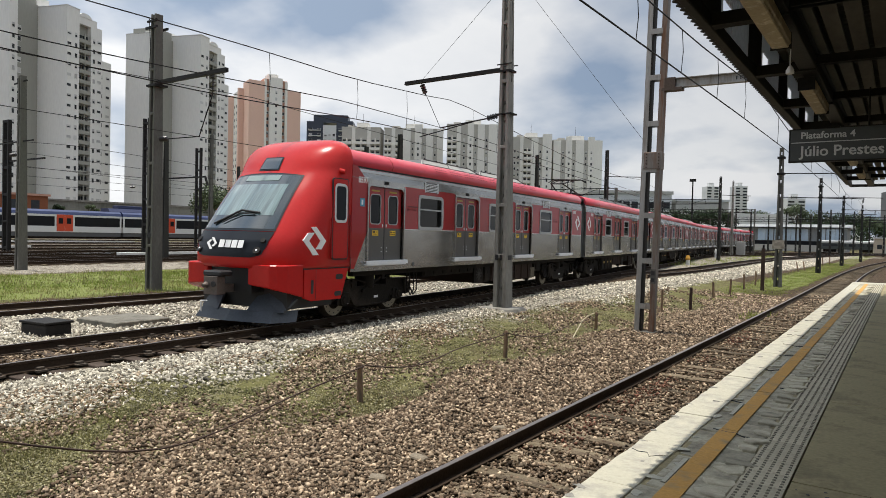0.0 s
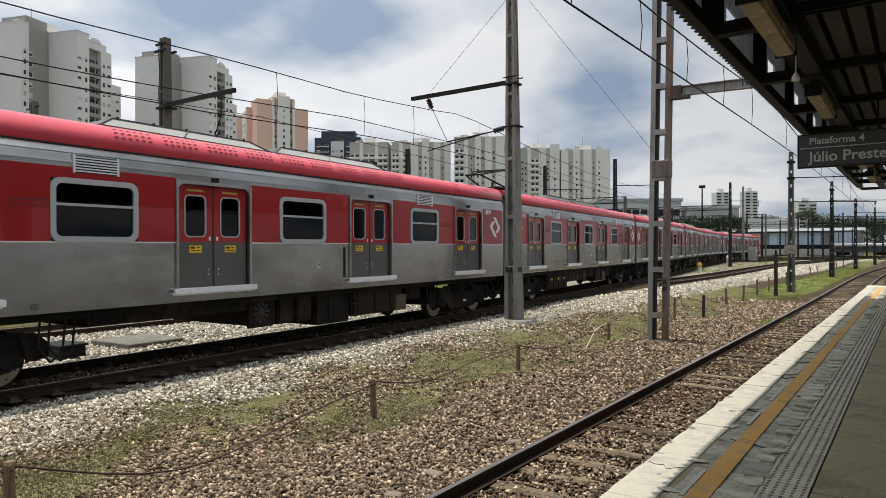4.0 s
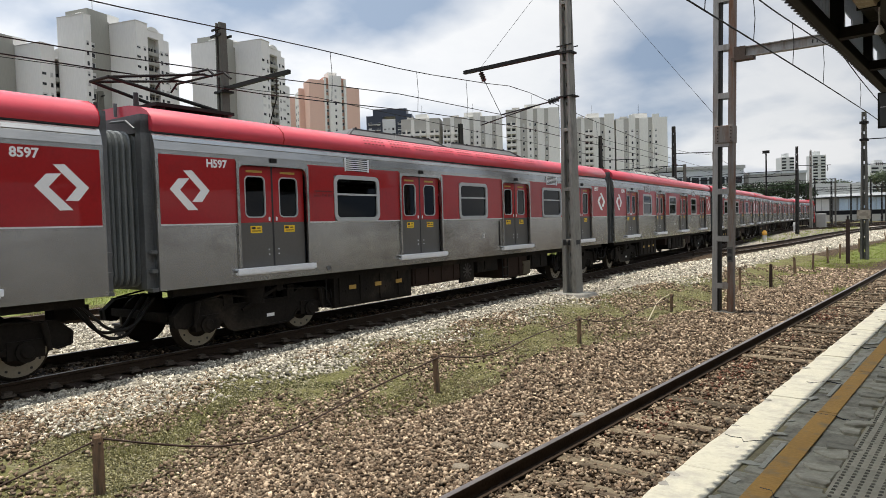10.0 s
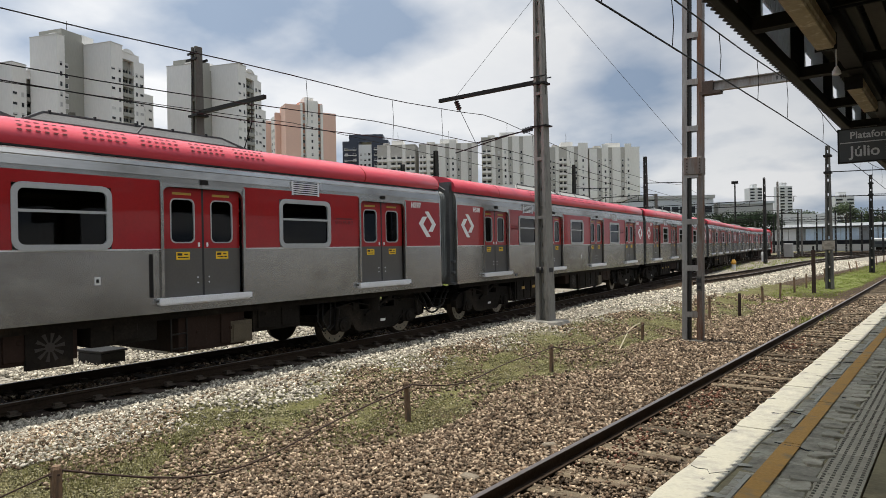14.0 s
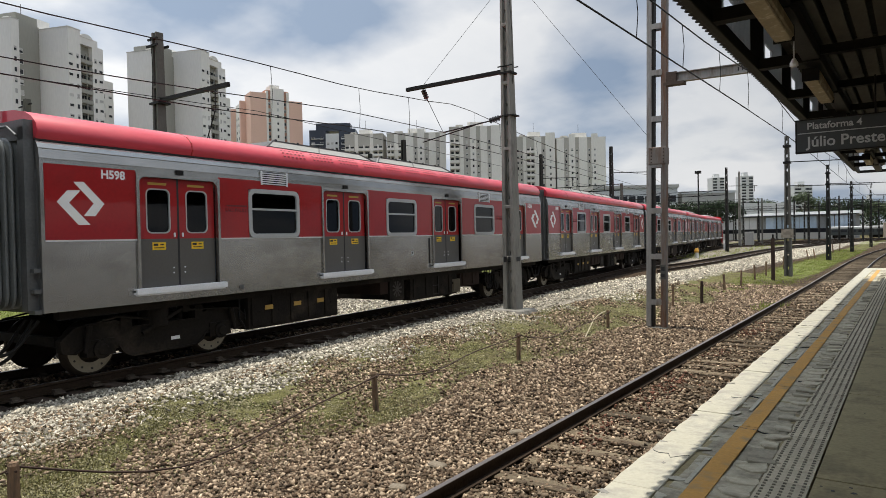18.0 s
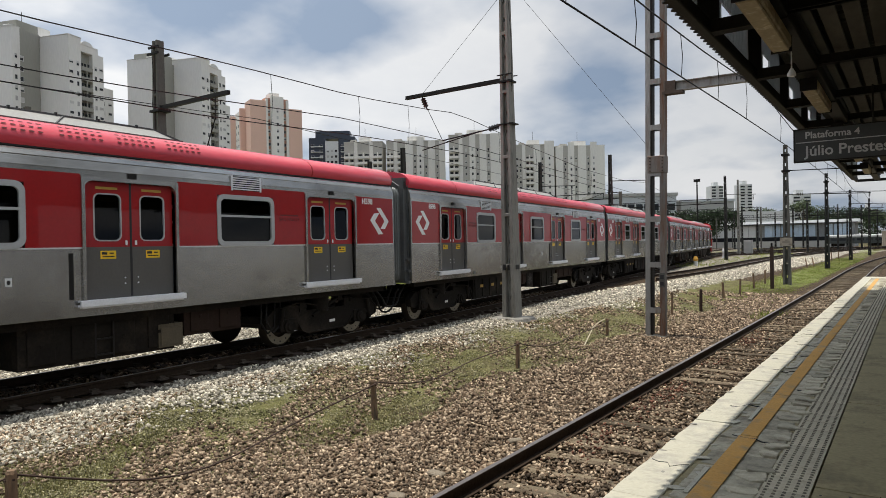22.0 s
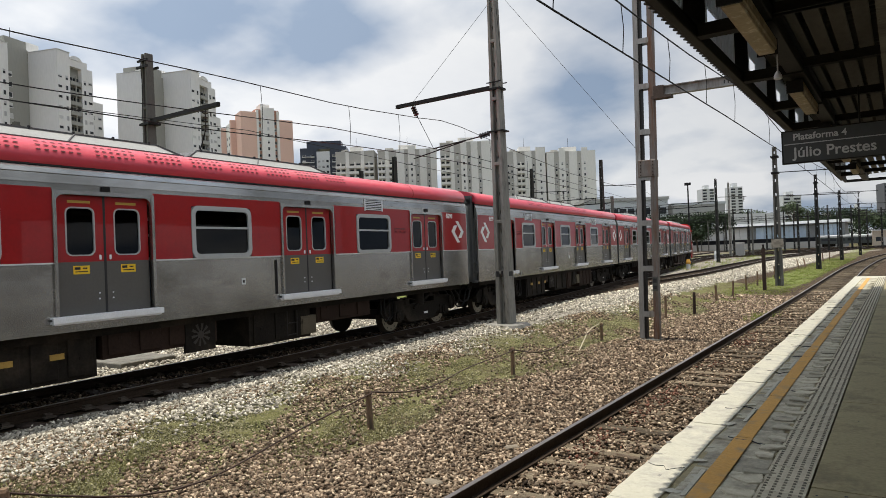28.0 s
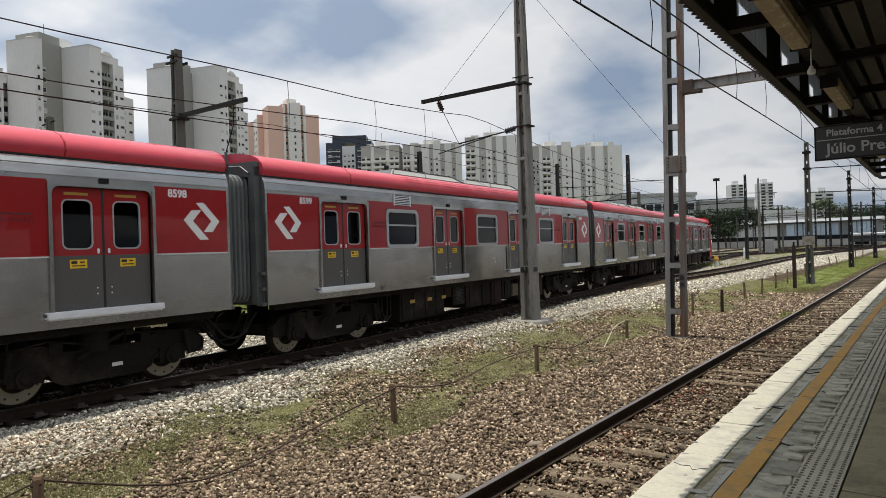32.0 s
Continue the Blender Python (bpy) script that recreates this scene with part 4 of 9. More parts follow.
def side_wall(y0, y1):
    b = Build()
    for a, c in spans(y0, y1):
        b.box(1.44, HALF, a, c, Z_BOT, Z_RED)
        ws = window_in(a, c)
        if not ws:
            b.box(1.44, HALF, a, c, Z_RED, Z_DOORTOP)
        for w in ws:
            b.box(1.44, HALF, a, w - WIN_H, Z_RED, Z_DOORTOP)
            b.box(1.44, HALF, w + WIN_H, c, Z_RED, Z_DOORTOP)
            b.box(1.44, HALF, w - WIN_H, w + WIN_H, 3.15, Z_DOORTOP)
            b.box(1.44, HALF, w - WIN_H, w + WIN_H, Z_RED, 2.215)
    for d in DOORS:
        b.box(1.42, HALF, d - DOOR_H, d + DOOR_H, Z_BOT, Z_SILL - 0.015)
    b.slab([(1.38, Z_DOORTOP), (HALF, Z_DOORTOP), (HALF, 3.40), (1.478, 3.53), (1.44, 3.62), (1.385, Z_EAVE), (1.34, Z_EAVE)], y0, y1, 1)
    # swage lines and the gutter
    for x, z, w in ((HALF, 3.395, 0.010), (1.470, 3.545, 0.008)):
        b.box(x - 0.01, x + 0.012, y0, y1, z, z + w)
    for z in (1.30,):
        for a, c in spans(y0, y1):
            b.box(HALF, HALF + 0.003, a + 0.02, c - 0.02, z, z + 0.006)
    return b.mesh("side_wall", STEEL)


def red_panels(a, c):
    """The red plates of one stretch of wall, round its window: (y0, y1, z0, z1)."""
    g = 0.055
    ws = window_in(a, c)
    if not ws:
        return [(a + g, c - g, Z_RED, Z_REDTOP)]
    w = ws[0]
    return [(a + g, w - WIN_H, Z_RED, Z_REDTOP), (w + WIN_H, c - g, Z_RED, Z_REDTOP), (w - WIN_H, w + WIN_H, 3.15, Z_REDTOP)]


def roof_shell(y0, y1):
    b = Build()
    sec = ROOF_SECTION + [(-x, z) for x, z in reversed(ROOF_SECTION[:-1])]
    low = [(x * 0.97, z - 0.05) for x, z in reversed(sec)]
    n = len(sec)
    k = len(b.v)
    ys = [y0, y0 + 0.02] + list(np.linspace(y0 + 2.4, y1 - 2.4, 7)) + [y1 - 0.02, y1]
    for i, y in enumerate(ys):
        s = 0.985 if i in (0, len(ys) - 1) else 1.0
        b.v.extend([(x * s, y, 3.7 + (z - 3.7) * s) for x, z in sec])
    for i in range(len(ys) - 1):
        for j in range(n - 1):
            a = k + i * n + j
            b.f.append((a, a + n, a + n + 1, a + 1))
            b.s.append(True)
    b.face([(x, y0, z) for x, z in sec])
    b.face([(x, y1, z) for x, z in reversed(sec)])
    return b.mesh("roof", ROOFRED)


def slot_mesh():
    """Rows of flat dark faces on the roof's shoulder that paint the shade in short rounded slots."""
    b = Build()
    for side in (1, -1):
        for g in range(9):
            gy = 5.35 + g * 0.92
            for row, (x, z, dx, dz) in enumerate(((1.447, 3.893, 0.88, 0.47), (1.392, 3.968, 0.74, 0.67), (1.312, 4.030, 0.56, 0.83))):
                for i in range(6):
                    y = gy + i * 0.122 + row * 0.018
                    ox, oz = x + dx * 0.005, z + dz * 0.005
                    pts = []
                    for u, w in ((-0.5, -0.6), (0.5, -0.6), (0.9, 0.0), (0.5, 0.6), (-0.5, 0.6), (-0.9, 0.0)):
                        pts.append((side * (ox - dz * 0.024 * w), y + 0.046 * (1 + u), oz + dx * 0.024 * w))
                    b.face(pts[::-1] if side > 0 else pts)
    return b.mesh("vent_slot_field", mat("slot_shadow_red", (0.10, 0.012, 0.014), 0.8, 0, 0.1, 3, 30, 0))


def air_unit(y0, y1, material):
    b = Build()
    k = 0.40
    low = [(-1.0, y0, 4.11), (1.0, y0, 4.11), (1.0, y1, 4.11), (-1.0, y1, 4.11)]
    top = [(-0.76, y0 + k, 4.315), (0.76, y0 + k, 4.315), (0.76, y1 - k, 4.315), (-0.76, y1 - k, 4.315)]
    b.face(top)
    for i in range(4):
        j = (i + 1) % 4
        b.face([low[i], low[j], top[j], top[i]])
    for q in (y0 + 1.35, y1 - 1.35):
        b.slab([(-0.77, 4.31), (0.77, 4.31), (0.77, 4.33), (-0.77, 4.33)], q - 0.02, q + 0.02, 1)
    return b.mesh("air_conditioning_unit", material)


def unit_trim(y0, y1):
    """Black seams along the unit's edges and the dark grille of its end."""
    b = Build()
    for s in (1, -1):
        b.bar((s * 1.01, y0, 4.125), (s * 1.01, y1, 4.125), 0.04)
        b.bar((s * 1.0, y0, 4.125), (s * 0.765, y0 + 0.40, 4.32), 0.028).bar((s * 1.0, y1, 4.125), (s * 0.765, y1 - 0.40, 4.32), 0.028)
        b.bar((s * 0.765, y0 + 0.40, 4.325), (s * 0.765, y1 - 0.40, 4.325), 0.022)
        b.bar((s * 0.98, (y0 + y1) / 2 - 0.25, 4.14), (s * 0.765, (y0 + y1) / 2, 4.325), 0.022)
    b.face([(-0.93, y0 - 0.004, 4.13), (0.93, y0 - 0.004, 4.13), (0.73, y0 + 0.37, 4.312), (-0.73, y0 + 0.37, 4.312)])
    return b.mesh("unit_trim", ACDARK)


def bogie_frame():
    """Two cranked side frames with axle-box arms, springs, dampers, brake rigging and the cross beam."""
    b = Build()
    side = [(-1.84, 0.66), (-1.82, 0.48), (-1.62, 0.44), (-1.50, 0.50), (-1.40, 0.55), (-1.00, 0.55), (-0.88, 0.48), (-0.78, 0.34), (-0.64, 0.27), (0.64, 0.27), (0.78, 0.34), (0.88, 0.48),
            (1.00, 0.55), (1.40, 0.55), (1.50, 0.50), (1.62, 0.44), (1.82, 0.48), (1.84, 0.66), (1.62, 0.84), (0.95, 0.88), (0.62, 0.74), (-0.62, 0.74), (-0.95, 0.88), (-1.62, 0.84)]
    for s in (1, -1):
        x0, x1 = s * 1.02, s * 1.17
        b.slab(side, min(x0, x1), max(x0, x1), 0)
        # flanges along the frame's upper and lower edges
        for (ya, za), (yb, zb) in zip(side, side[1:]):
            b.bar((s * 1.17, ya, za), (s * 1.17, yb, zb), 0.05, 0.03)
        for y in (-1.2, 1.2):
            b.cyl((s * 1.02, y, 0.46), (s * 1.24, y, 0.46), 0.15, n=14).cyl((s * 1.24, y, 0.46), (s * 1.27, y, 0.46), 0.10, 0.08, 12)
            b.slab([(y - 0.25, 0.36), (y + 0.25, 0.36), (y + 0.24, 0.62), (y - 0.24, 0.62)], min(x0, s * 1.20), max(x0, s * 1.20), 0)
            k = 1 if y > 0 else -1
            b.bar((s * 1.13, y - k * 0.18, 0.48), (s * 1.13, y - k * 0.62, 0.50), 0.09, 0.11)
            for q in (-0.27, 0.27):
                b.cyl((s * 1.10, y + q, 0.60), (s * 1.10, y + q, 0.74), 0.075, n=10)
            b.cyl((s * 1.25, y + k * 0.30, 0.44), (s * 1.25, y + k * 0.22, 0.86), 0.032, n=8).cyl((s * 1.25, y + k * 0.27, 0.60), (s * 1.25, y + k * 0.22, 0.86), 0.048, n=8)
            b.box(s * 1.02, s * 1.14, y - k * 0.56, y - k * 0.50, 0.30, 0.72)
            b.slab([(y - k * 0.49, 0.34), (y - k * 0.44, 0.34), (y - k * 0.44, 0.60), (y - k * 0.49, 0.60)][::k], min(s * 0.80, s * 0.92), max(s * 0.80, s * 0.92), 0)
        b.cyl((s * 1.05, -0.14, 0.70), (s * 1.05, -0.14, 1.06), 0.24, 0.26, 16).cyl((s * 1.05, 0.40, 0.70), (s * 1.05, 0.40, 1.04), 0.05, n=8)
        b.bar((s * 1.22, -0.48, 0.62), (s * 1.24, 0.36, 0.98), 0.055).box(s * 1.16, s * 1.28, 0.30, 0.44, 0.90, 1.10)
        b.box(x0, s * 1.20, 0.62, 0.80, 0.72, 0.98).box(x0, s * 1.20, -0.86, -0.66, 0.74, 0.94)
        b.pipe([(s * 1.2, -1.5, 0.86), (s * 1.22, -0.9, 0.95), (s * 1.2, -0.3, 0.84), (s * 1.22, 0.4, 0.93), (s * 1.2, 1.4, 0.86)], 0.018, 5)
    b.box(-1.1, 1.1, -0.35, 0.35, 0.48, 0.78)
    b.box(-0.9, 0.9, -1.78, -1.66, 0.56, 0.70).box(-0.9, 0.9, 1.66, 1.78, 0.56, 0.70)
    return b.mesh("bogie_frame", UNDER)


def wheel_mesh(s):
    b = Build()
    n = 28
    rings = [(0.09, 0.93), (0.11, 0.91), (0.18, 0.855), (0.33, 0.855), (0.35, 0.90), (0.43, 0.90), (0.437, 0.80), (0.462, 0.785), (0.462, 0.76), (0.35, 0.76), (0.10, 0.78)]
    k = len(b.v)
    for r, x in rings:
        b.v.extend([(s * x, r * math.cos(2 * math.pi * i / n), r * math.sin(2 * math.pi * i / n)) for i in range(n)])
    for i in range(len(rings) - 1):
        for j in range(n):
            q = (k + i * n + j, k + i * n + (j + 1) % n, k + (i + 1) * n + (j + 1) % n, k + (i + 1) * n + j)
            b.f.append(q if s > 0 else q[::-1])
            b.s.append(True)
    b.face([(s * 0.93, 0.09 * math.cos(2 * math.pi * i / 12), 0.09 * math.sin(2 * math.pi * i / 12)) for i in range(12)])
    return b.mesh("wheel", WHEEL)


def wheel_disc(s):
    """The brake disc with its ring of dark holes, on the wheel's outer face."""
    b = Build()
    n = 32
    for i in range(n):
        t0, t1 = 2 * math.pi * i / n, 2 * math.pi * (i + 1) / n
        q = [(s * 0.915, r * math.cos(t), r * math.sin(t)) for r, t in ((0.235, t0), (0.395, t0), (0.395, t1), (0.235, t1))]
        b.face(q if s > 0 else q[::-1])
    return b.mesh("rim", TYRE)


def disc_holes(s):
    b = Build()
    for i in range(12):
        t = 2 * math.pi * i / 12
        c = (s * 0.914, 0.33 * math.cos(t), 0.33 * math.sin(t))
        b.cyl(c, (s * 0.918, c[1], c[2]), 0.020, n=8)
    return b.mesh("disc_holes", BLACKM)


def underframe(seed, y0=5.1, y1=14.5):
    """Equipment boxes slung below the floor, of different depths, with gaps."""
    r = random.Random(seed)
    out = []
    y = y0
    while y < y1 - 0.5:
        n = r.choice((0.7, 1.1, 1.6, 2.2))
        n = min(n, y1 - y)
        out.append((y, y + n, r.choice((0.34, 0.42, 0.55, 0.75, 0.30))))
        y += n + r.choice((0.06, 0.1, 0.5, 0.9))
    return out


def fan_star():
    """Ten short blades round a hub, in one piece."""
    b, n = Build(), 10
    out = []
    for i in range(n):
        a0, a1 = 2 * math.pi * i / n, 2 * math.pi * (i + 0.42) / n
        out += [(0.07 * math.cos(a0), 0.80 + 0.07 * math.sin(a0)), (0.21 * math.cos(a0), 0.80 + 0.21 * math.sin(a0)), (0.21 * math.cos(a1), 0.80 + 0.21 * math.sin(a1)), (0.07 * math.cos(a1), 0.80 + 0.07 * math.sin(a1))]
    return b.slab(out, 1.335, 1.345, 0).mesh("fan_blades", mat("fan_grey", (0.035, 0.030, 0.026), 0.8, 0.1, 0.2, 3, 30, 0))


def gangway(y0, y1):
    b = Build()
    n = 7
    for i in range(n):
        a = y0 + (y1 - y0) * i / n
        c = y0 + (y1 - y0) * (i + 1) / n
        m = (a + c) / 2
        h = (c - a) / 2
        ring = [(a, -0.05), (a + h * 0.25, 0.035), (a + h * 0.6, 0.08), (m, 0.095), (c - h * 0.6, 0.08), (c - h * 0.25, 0.035), (c, -0.05)]
        for (ya, da), (yb, db) in zip(ring, ring[1:]):
            pa = rounded(-1.14 - da, 1.14 + da, 1.30 - da, 3.62 + da, 0.22)
            pb = rounded(-1.14 - db, 1.14 + db, 1.30 - db, 3.62 + db, 0.22)
            for j in range(len(pa)):
                k = (j + 1) % len(pa)
                b.face([(pa[j][0], ya, pa[j][1]), (pb[j][0], yb, pb[j][1]), (pb[k][0], yb, pb[k][1]), (pa[k][0], ya, pa[k][1])], True)
    return b.mesh("gangway_bellows", RUBBER)


def end_wall(y, d):
    b = Build()
    b.box(-1.42, 1.42, y, y + d * 0.05, Z_BOT, 3.75)
    b.box(1.20, 1.36, y - d * 0.14, y, 1.2, 3.85).box(-1.36, -1.20, y - d * 0.14, y, 1.2, 3.85)
    b.box(-1.36, 1.36, y - d * 0.14, y, 3.66, 3.95)
    b.pipe([(1.25, y - d * 0.18, 3.72), (1.05, y - d * 0.2, 3.86), (0.6, y - d * 0.2, 3.88)], 0.02)
    b.cyl((0.5, y - d * 0.05, 4.0), (0.5, y - d * 0.05, 4.22), 0.03)
    for z in (1.3, 1.6, 1.9):
        b.box(1.30, 1.46, y - d * 0.10, y, z - 0.16, z - 0.10)
    return b.mesh("end_wall", STEEL_D)


# equipment of the first two cars: from, to, underside
UNDER_BOXES = {40: [(5.0, 8.3, 0.86), (8.45, 9.0, 0.52), (9.1, 9.55, 0.50), (9.65, 10.1, 0.50), (10.3, 11.4, 0.36), (11.6, 13.6, 0.45), (13.8, 14.5, 0.70)],
               42: [(4.45, 7.2, 0.38), (8.9, 10.0, 0.70), (10.3, 12.9, 0.42), (13.1, 14.4, 0.60)], 43: [(4.45, 7.2, 0.38), (7.3, 9.6, 0.62), (10.4, 12.2, 0.40), (12.4, 14.4, 0.66)],
               41: [(4.45, 7.08, 0.38), (7.15, 9.9, 0.58), (10.1, 11.2, 0.70), (11.6, 13.0, 0.42), (13.2, 14.4, 0.60)]}


def fit_car(root, y0, y1, ends, seed, ac):
    """Everything but the cab: walls, doors, windows, roof, running gear."""
    for s in (1, -1):
        m = Matrix.Identity(4) if s > 0 else Matrix.Translation((0, CAR_L, 0)) @ Matrix.Rotation(math.pi, 4, "Z")
        wall = part("side_wall", shared(("wall", y0 if s > 0 else CAR_L - y1, y1 if s > 0 else CAR_L - y0), lambda: side_wall(y0 if s > 0 else CAR_L - y1, y1 if s > 0 else CAR_L - y0)), None, root, "brushed steel side wall", m=m)
        lo, hi = (y0, y1) if s > 0 else (CAR_L - y1, CAR_L - y0)
        for i, (a, c) in enumerate(spans(lo, hi)):
            if (a, c)[0] == lo and lo > 1.0 and s > 0 or c == hi and hi < CAR_L - 1.0:
                continue
            for j, piece in enumerate(red_panels(a, c)):
                part("red_panel", shared(("red", round(a, 2), round(c, 2), j), lambda: Build().box(HALF + 0.001, HALF + 0.005, *piece).mesh("red_panel", RED)), None, wall, "red painted band")
            part("pale_line", shared(("line", round(a, 2), round(c, 2)), lambda: Build().box(HALF, HALF + 0.006, a + 0.055, c - 0.055, Z_RED - 0.022, Z_RED).mesh("pale_line", PALE)), None, wall)
        for w in WINDOWS:
            win = part("window", shared("winframe", lambda: frame_ring(Build(), rounded(-WIN_H - 0.01, WIN_H + 0.01, 2.20, 3.165, 0.15), rounded(-WIN_H + 0.075, WIN_H - 0.075, 2.285, 3.08, 0.09), 1.46, 1.522).box(1.47, 1.515, -WIN_H + 0.05, WIN_H - 0.05, 2.745, 2.785).mesh("window", WINFRAME)), None, root, "rounded window in a pale frame", m=m @ pose(0, w, 0))
            part("pane", shared("winpane", lambda: Build().box(1.480, 1.486, -WIN_H + 0.05, WIN_H - 0.05, 2.25, 3.11).mesh("pane", PANE)), None, win).visible_shadow = False
        for d in DOORS:
            door = part("door", shared("doorframe", lambda: Build().box(1.44, 1.535, -DOOR_H - 0.055, -DOOR_H, Z_SILL - 0.02, 3.30).box(1.44, 1.535, DOOR_H, DOOR_H + 0.055, Z_SILL - 0.02, 3.30).box(1.44, 1.53, -DOOR_H, DOOR_H, Z_DOORTOP, 3.30).slab(door_fillet(-1), 1.448, 1.52, 0).slab(door_fillet(1), 1.448, 1.52, 0).mesh("door", STEEL)), None, root, "double sliding door", m=m @ pose(0, d, 0))
            for q in (-0.395, 0.395):
                part("lower_panel", shared("leaflow", door_leaf_lower), None, door, "dark grey lower door panel", m=pose(0, q, 0))
                part("upper_panel", shared("leafup", door_leaf_upper), None, door, "red upper door panel", m=pose(0, q, 0))
                part("door_gasket", shared("leafgasket", lambda: frame_ring(Build(), rounded(-0.235, 0.235, 2.30, 3.06, 0.10), rounded(-0.214, 0.214, 2.321, 3.039, 0.085), 1.40, 1.452).mesh("door_gasket", WINFRAME)), None, door, m=pose(0, q, 0))
                part("door_pane", shared("leafpane", lambda: Build().box(1.420, 1.426, -0.21, 0.21, 2.32, 3.04).mesh("door_pane", PANE)), None, door, m=pose(0, q, 0)).visible_shadow = False
                part("warning_label", shared("leaflabel", lambda: Build().box(1.445, 1.449, -0.13, 0.13, 2.02, 2.15).mesh("warning_label", YELLOWL)), None, door, "yellow warning label", m=pose(0, q, 0))
                part("label_print", shared("leafprint", lambda: Build().box(1.449, 1.452, -0.10, 0.10, 2.05, 2.065).box(1.449, 1.452, -0.11, -0.02, 2.09, 2.13).box(1.449, 1.452, 0.02, 0.09, 2.10, 2.12).mesh("label_print", BLACKM)), None, door, m=pose(0, q, 0))
                part("top_label", shared("toplabel", lambda: Build().box(1.445, 1.449, -0.19, 0.17, 3.12, 3.16).mesh("top_label", mat("faded_yellow_label", (0.46, 0.30, 0.05), 0.6, 0, 0.15, 5, 40, 0))), None, door, "faded yellow strip over the pane", m=pose(0, q, 0))
                part("door_handle", shared("leafhandle", lambda: Build().slab(rounded(-0.018, 0.018, 2.235, 2.315, 0.017), 1.445, 1.456, 0).mesh("door_handle", ALU)), None, door, "small metal door handle", m=pose(0, q + (0.31 if q < 0 else -0.31), 0))
                part("door_lock", shared("leaflock2", lambda: Build().cyl((1.44, 0, 1.71), (1.455, 0, 1.71), 0.013, n=6).mesh("door_lock", ALU)), None, door, m=pose(0, q + (0.28 if q < 0 else -0.28), 0))
                part("door_lock", shared("leaflock", lambda: Build().cyl((1.44, 0, 1.62), (1.455, 0, 1.62), 0.014, n=6).mesh("door_lock", ALU)), None, door, m=pose(0, q + (0.28 if q < 0 else -0.28), 0))
            part("door_seal", shared("doorseal", lambda: Build().box(1.40, 1.447, -0.020, 0.020, Z_SILL, Z_DOORTOP).mesh("door_seal", BLACKM)), None, door)
            part("step_plate", shared("step", lambda: Build().box(1.46, 1.60, -0.93, 0.93, Z_SILL - 0.10, Z_SILL - 0.07).box(1.56, 1.60, -0.93, 0.93, Z_SILL - 0.07, Z_SILL - 0.01).box(1.46, 1.585, -0.93, 0.93, Z_SILL - 0.03, Z_SILL - 0.005).box(1.50, 1.57, -0.90, 0.90, Z_SILL - 0.125, Z_SILL - 0.105).mesh("step_plate", ALU)), None, door, "aluminium door step")
            part("door_light", shared("doorlight", lambda: Build().box(1.50, 1.53, -0.07, 0.07, 3.31, 3.39).mesh("door_light", DARKMETAL)), None, door)
        part("roof_gutter", shared(("gutter", lo, hi), lambda: Build().box(1.37, 1.425, lo, hi, 3.665, 3.70).mesh("roof_gutter", BLACKM)), None, wall, "black gutter line under the roof")
        for w in (WINDOWS[0], WINDOWS[2]):
            part("vent_grille", shared("vent", lambda: (lambda b: [b.box(1.50, 1.525, -0.34, 0.34, 3.27 + i * 0.042, 3.290 + i * 0.042) for i in range(6)] and b)(Build().box(1.50, 1.527, -0.37, -0.34, 3.25, 3.53).box(1.50, 1.527, 0.34, 0.37, 3.25, 3.53)).mesh("vent_grille", ALU)), None, root, "pale louvred vent", m=m @ pose(0, w, 0))
            part("vent_backing", shared("ventback", lambda: Build().box(1.495, 1.507, -0.35, 0.35, 3.26, 3.52).mesh("vent_backing", BLACKM)), None, root, m=m @ pose(0, w, 0))
        part("socket", shared("socket", lambda: Build().cyl((1.495, 0, 0), (1.515, 0, 0), 0.05, n=12).mesh("socket", STEEL_D)), None, root, m=m @ pose(0, DOORS[0] + 1.35, 1.26))
        part("hand_hole", shared("handhole", lambda: Build().box(1.50, 1.508, -0.045, 0.045, -0.06, 0.06).mesh("hand_hole", PALE)), None, root, m=m @ pose(0, 10.1, 1.73))
        part("key_hole", shared("keyhole", lambda: Build().slab(rounded(-0.024, 0.024, -0.03, 0.03, 0.02), 1.508, 1.511, 0).mesh("key_hole", BLACKM)), None, root, m=m @ pose(0, 10.1, 1.73))
        part("grab_slot", shared("grab", lambda: Build().box(1.50, 1.512, -0.03, 0.03, 1.42, 2.12).mesh("grab_slot", DARKMETAL)), None, root, m=m @ pose(0, DOORS[2] - 1.02, 0))
        for y in (DOORS[0] + 1.28, 15.54):
            part("faded_lettering", shared("city_name", lambda: text_mesh("SÃO PAULO", 0.105, FADED)), None, root, "dark faded city name on the red band", m=m @ Matrix.Translation((HALF + 0.007, y, 2.70)) @ Euler((radians(90), 0, radians(90))).to_matrix().to_4x4())
            part("faded_rule", shared("city_rule", lambda: Build().box(HALF + 0.005, HALF + 0.008, -0.25, 0.25, 2.80, 2.83).mesh("faded_rule", FADED)), None, root, "worn line of print as a bar", m=m @ pose(0, y, 0))
    part("roof", shared(("roof", y0, y1), lambda: roof_shell(y0, y1)), None, root, "matt red curved roof")
    part("roof_seam", shared(("seam", y0, y1), lambda: Build().sweep([(x * 1.004, z * 1.0007) for x, z in ROOF_SECTION] + [(x * 0.99, z - 0.01) for x, z in reversed(ROOF_SECTION)], [(0, 3.05, 0), (0, 3.075, 0)]).sweep([(x * 1.004, z * 1.0007) for x, z in ROOF_SECTION] + [(x * 0.99, z - 0.01) for x, z in reversed(ROOF_SECTION)], [(0, 16.3, 0), (0, 16.325, 0)]).mesh("roof_seam", RED)), None, root)
    part("vent_slot_field", shared("slots", slot_mesh), None, root, "rows of slots in the roof edge")["kind"] = "stuff"
    unit = ACDARK if ac == "dark" else ACGREY
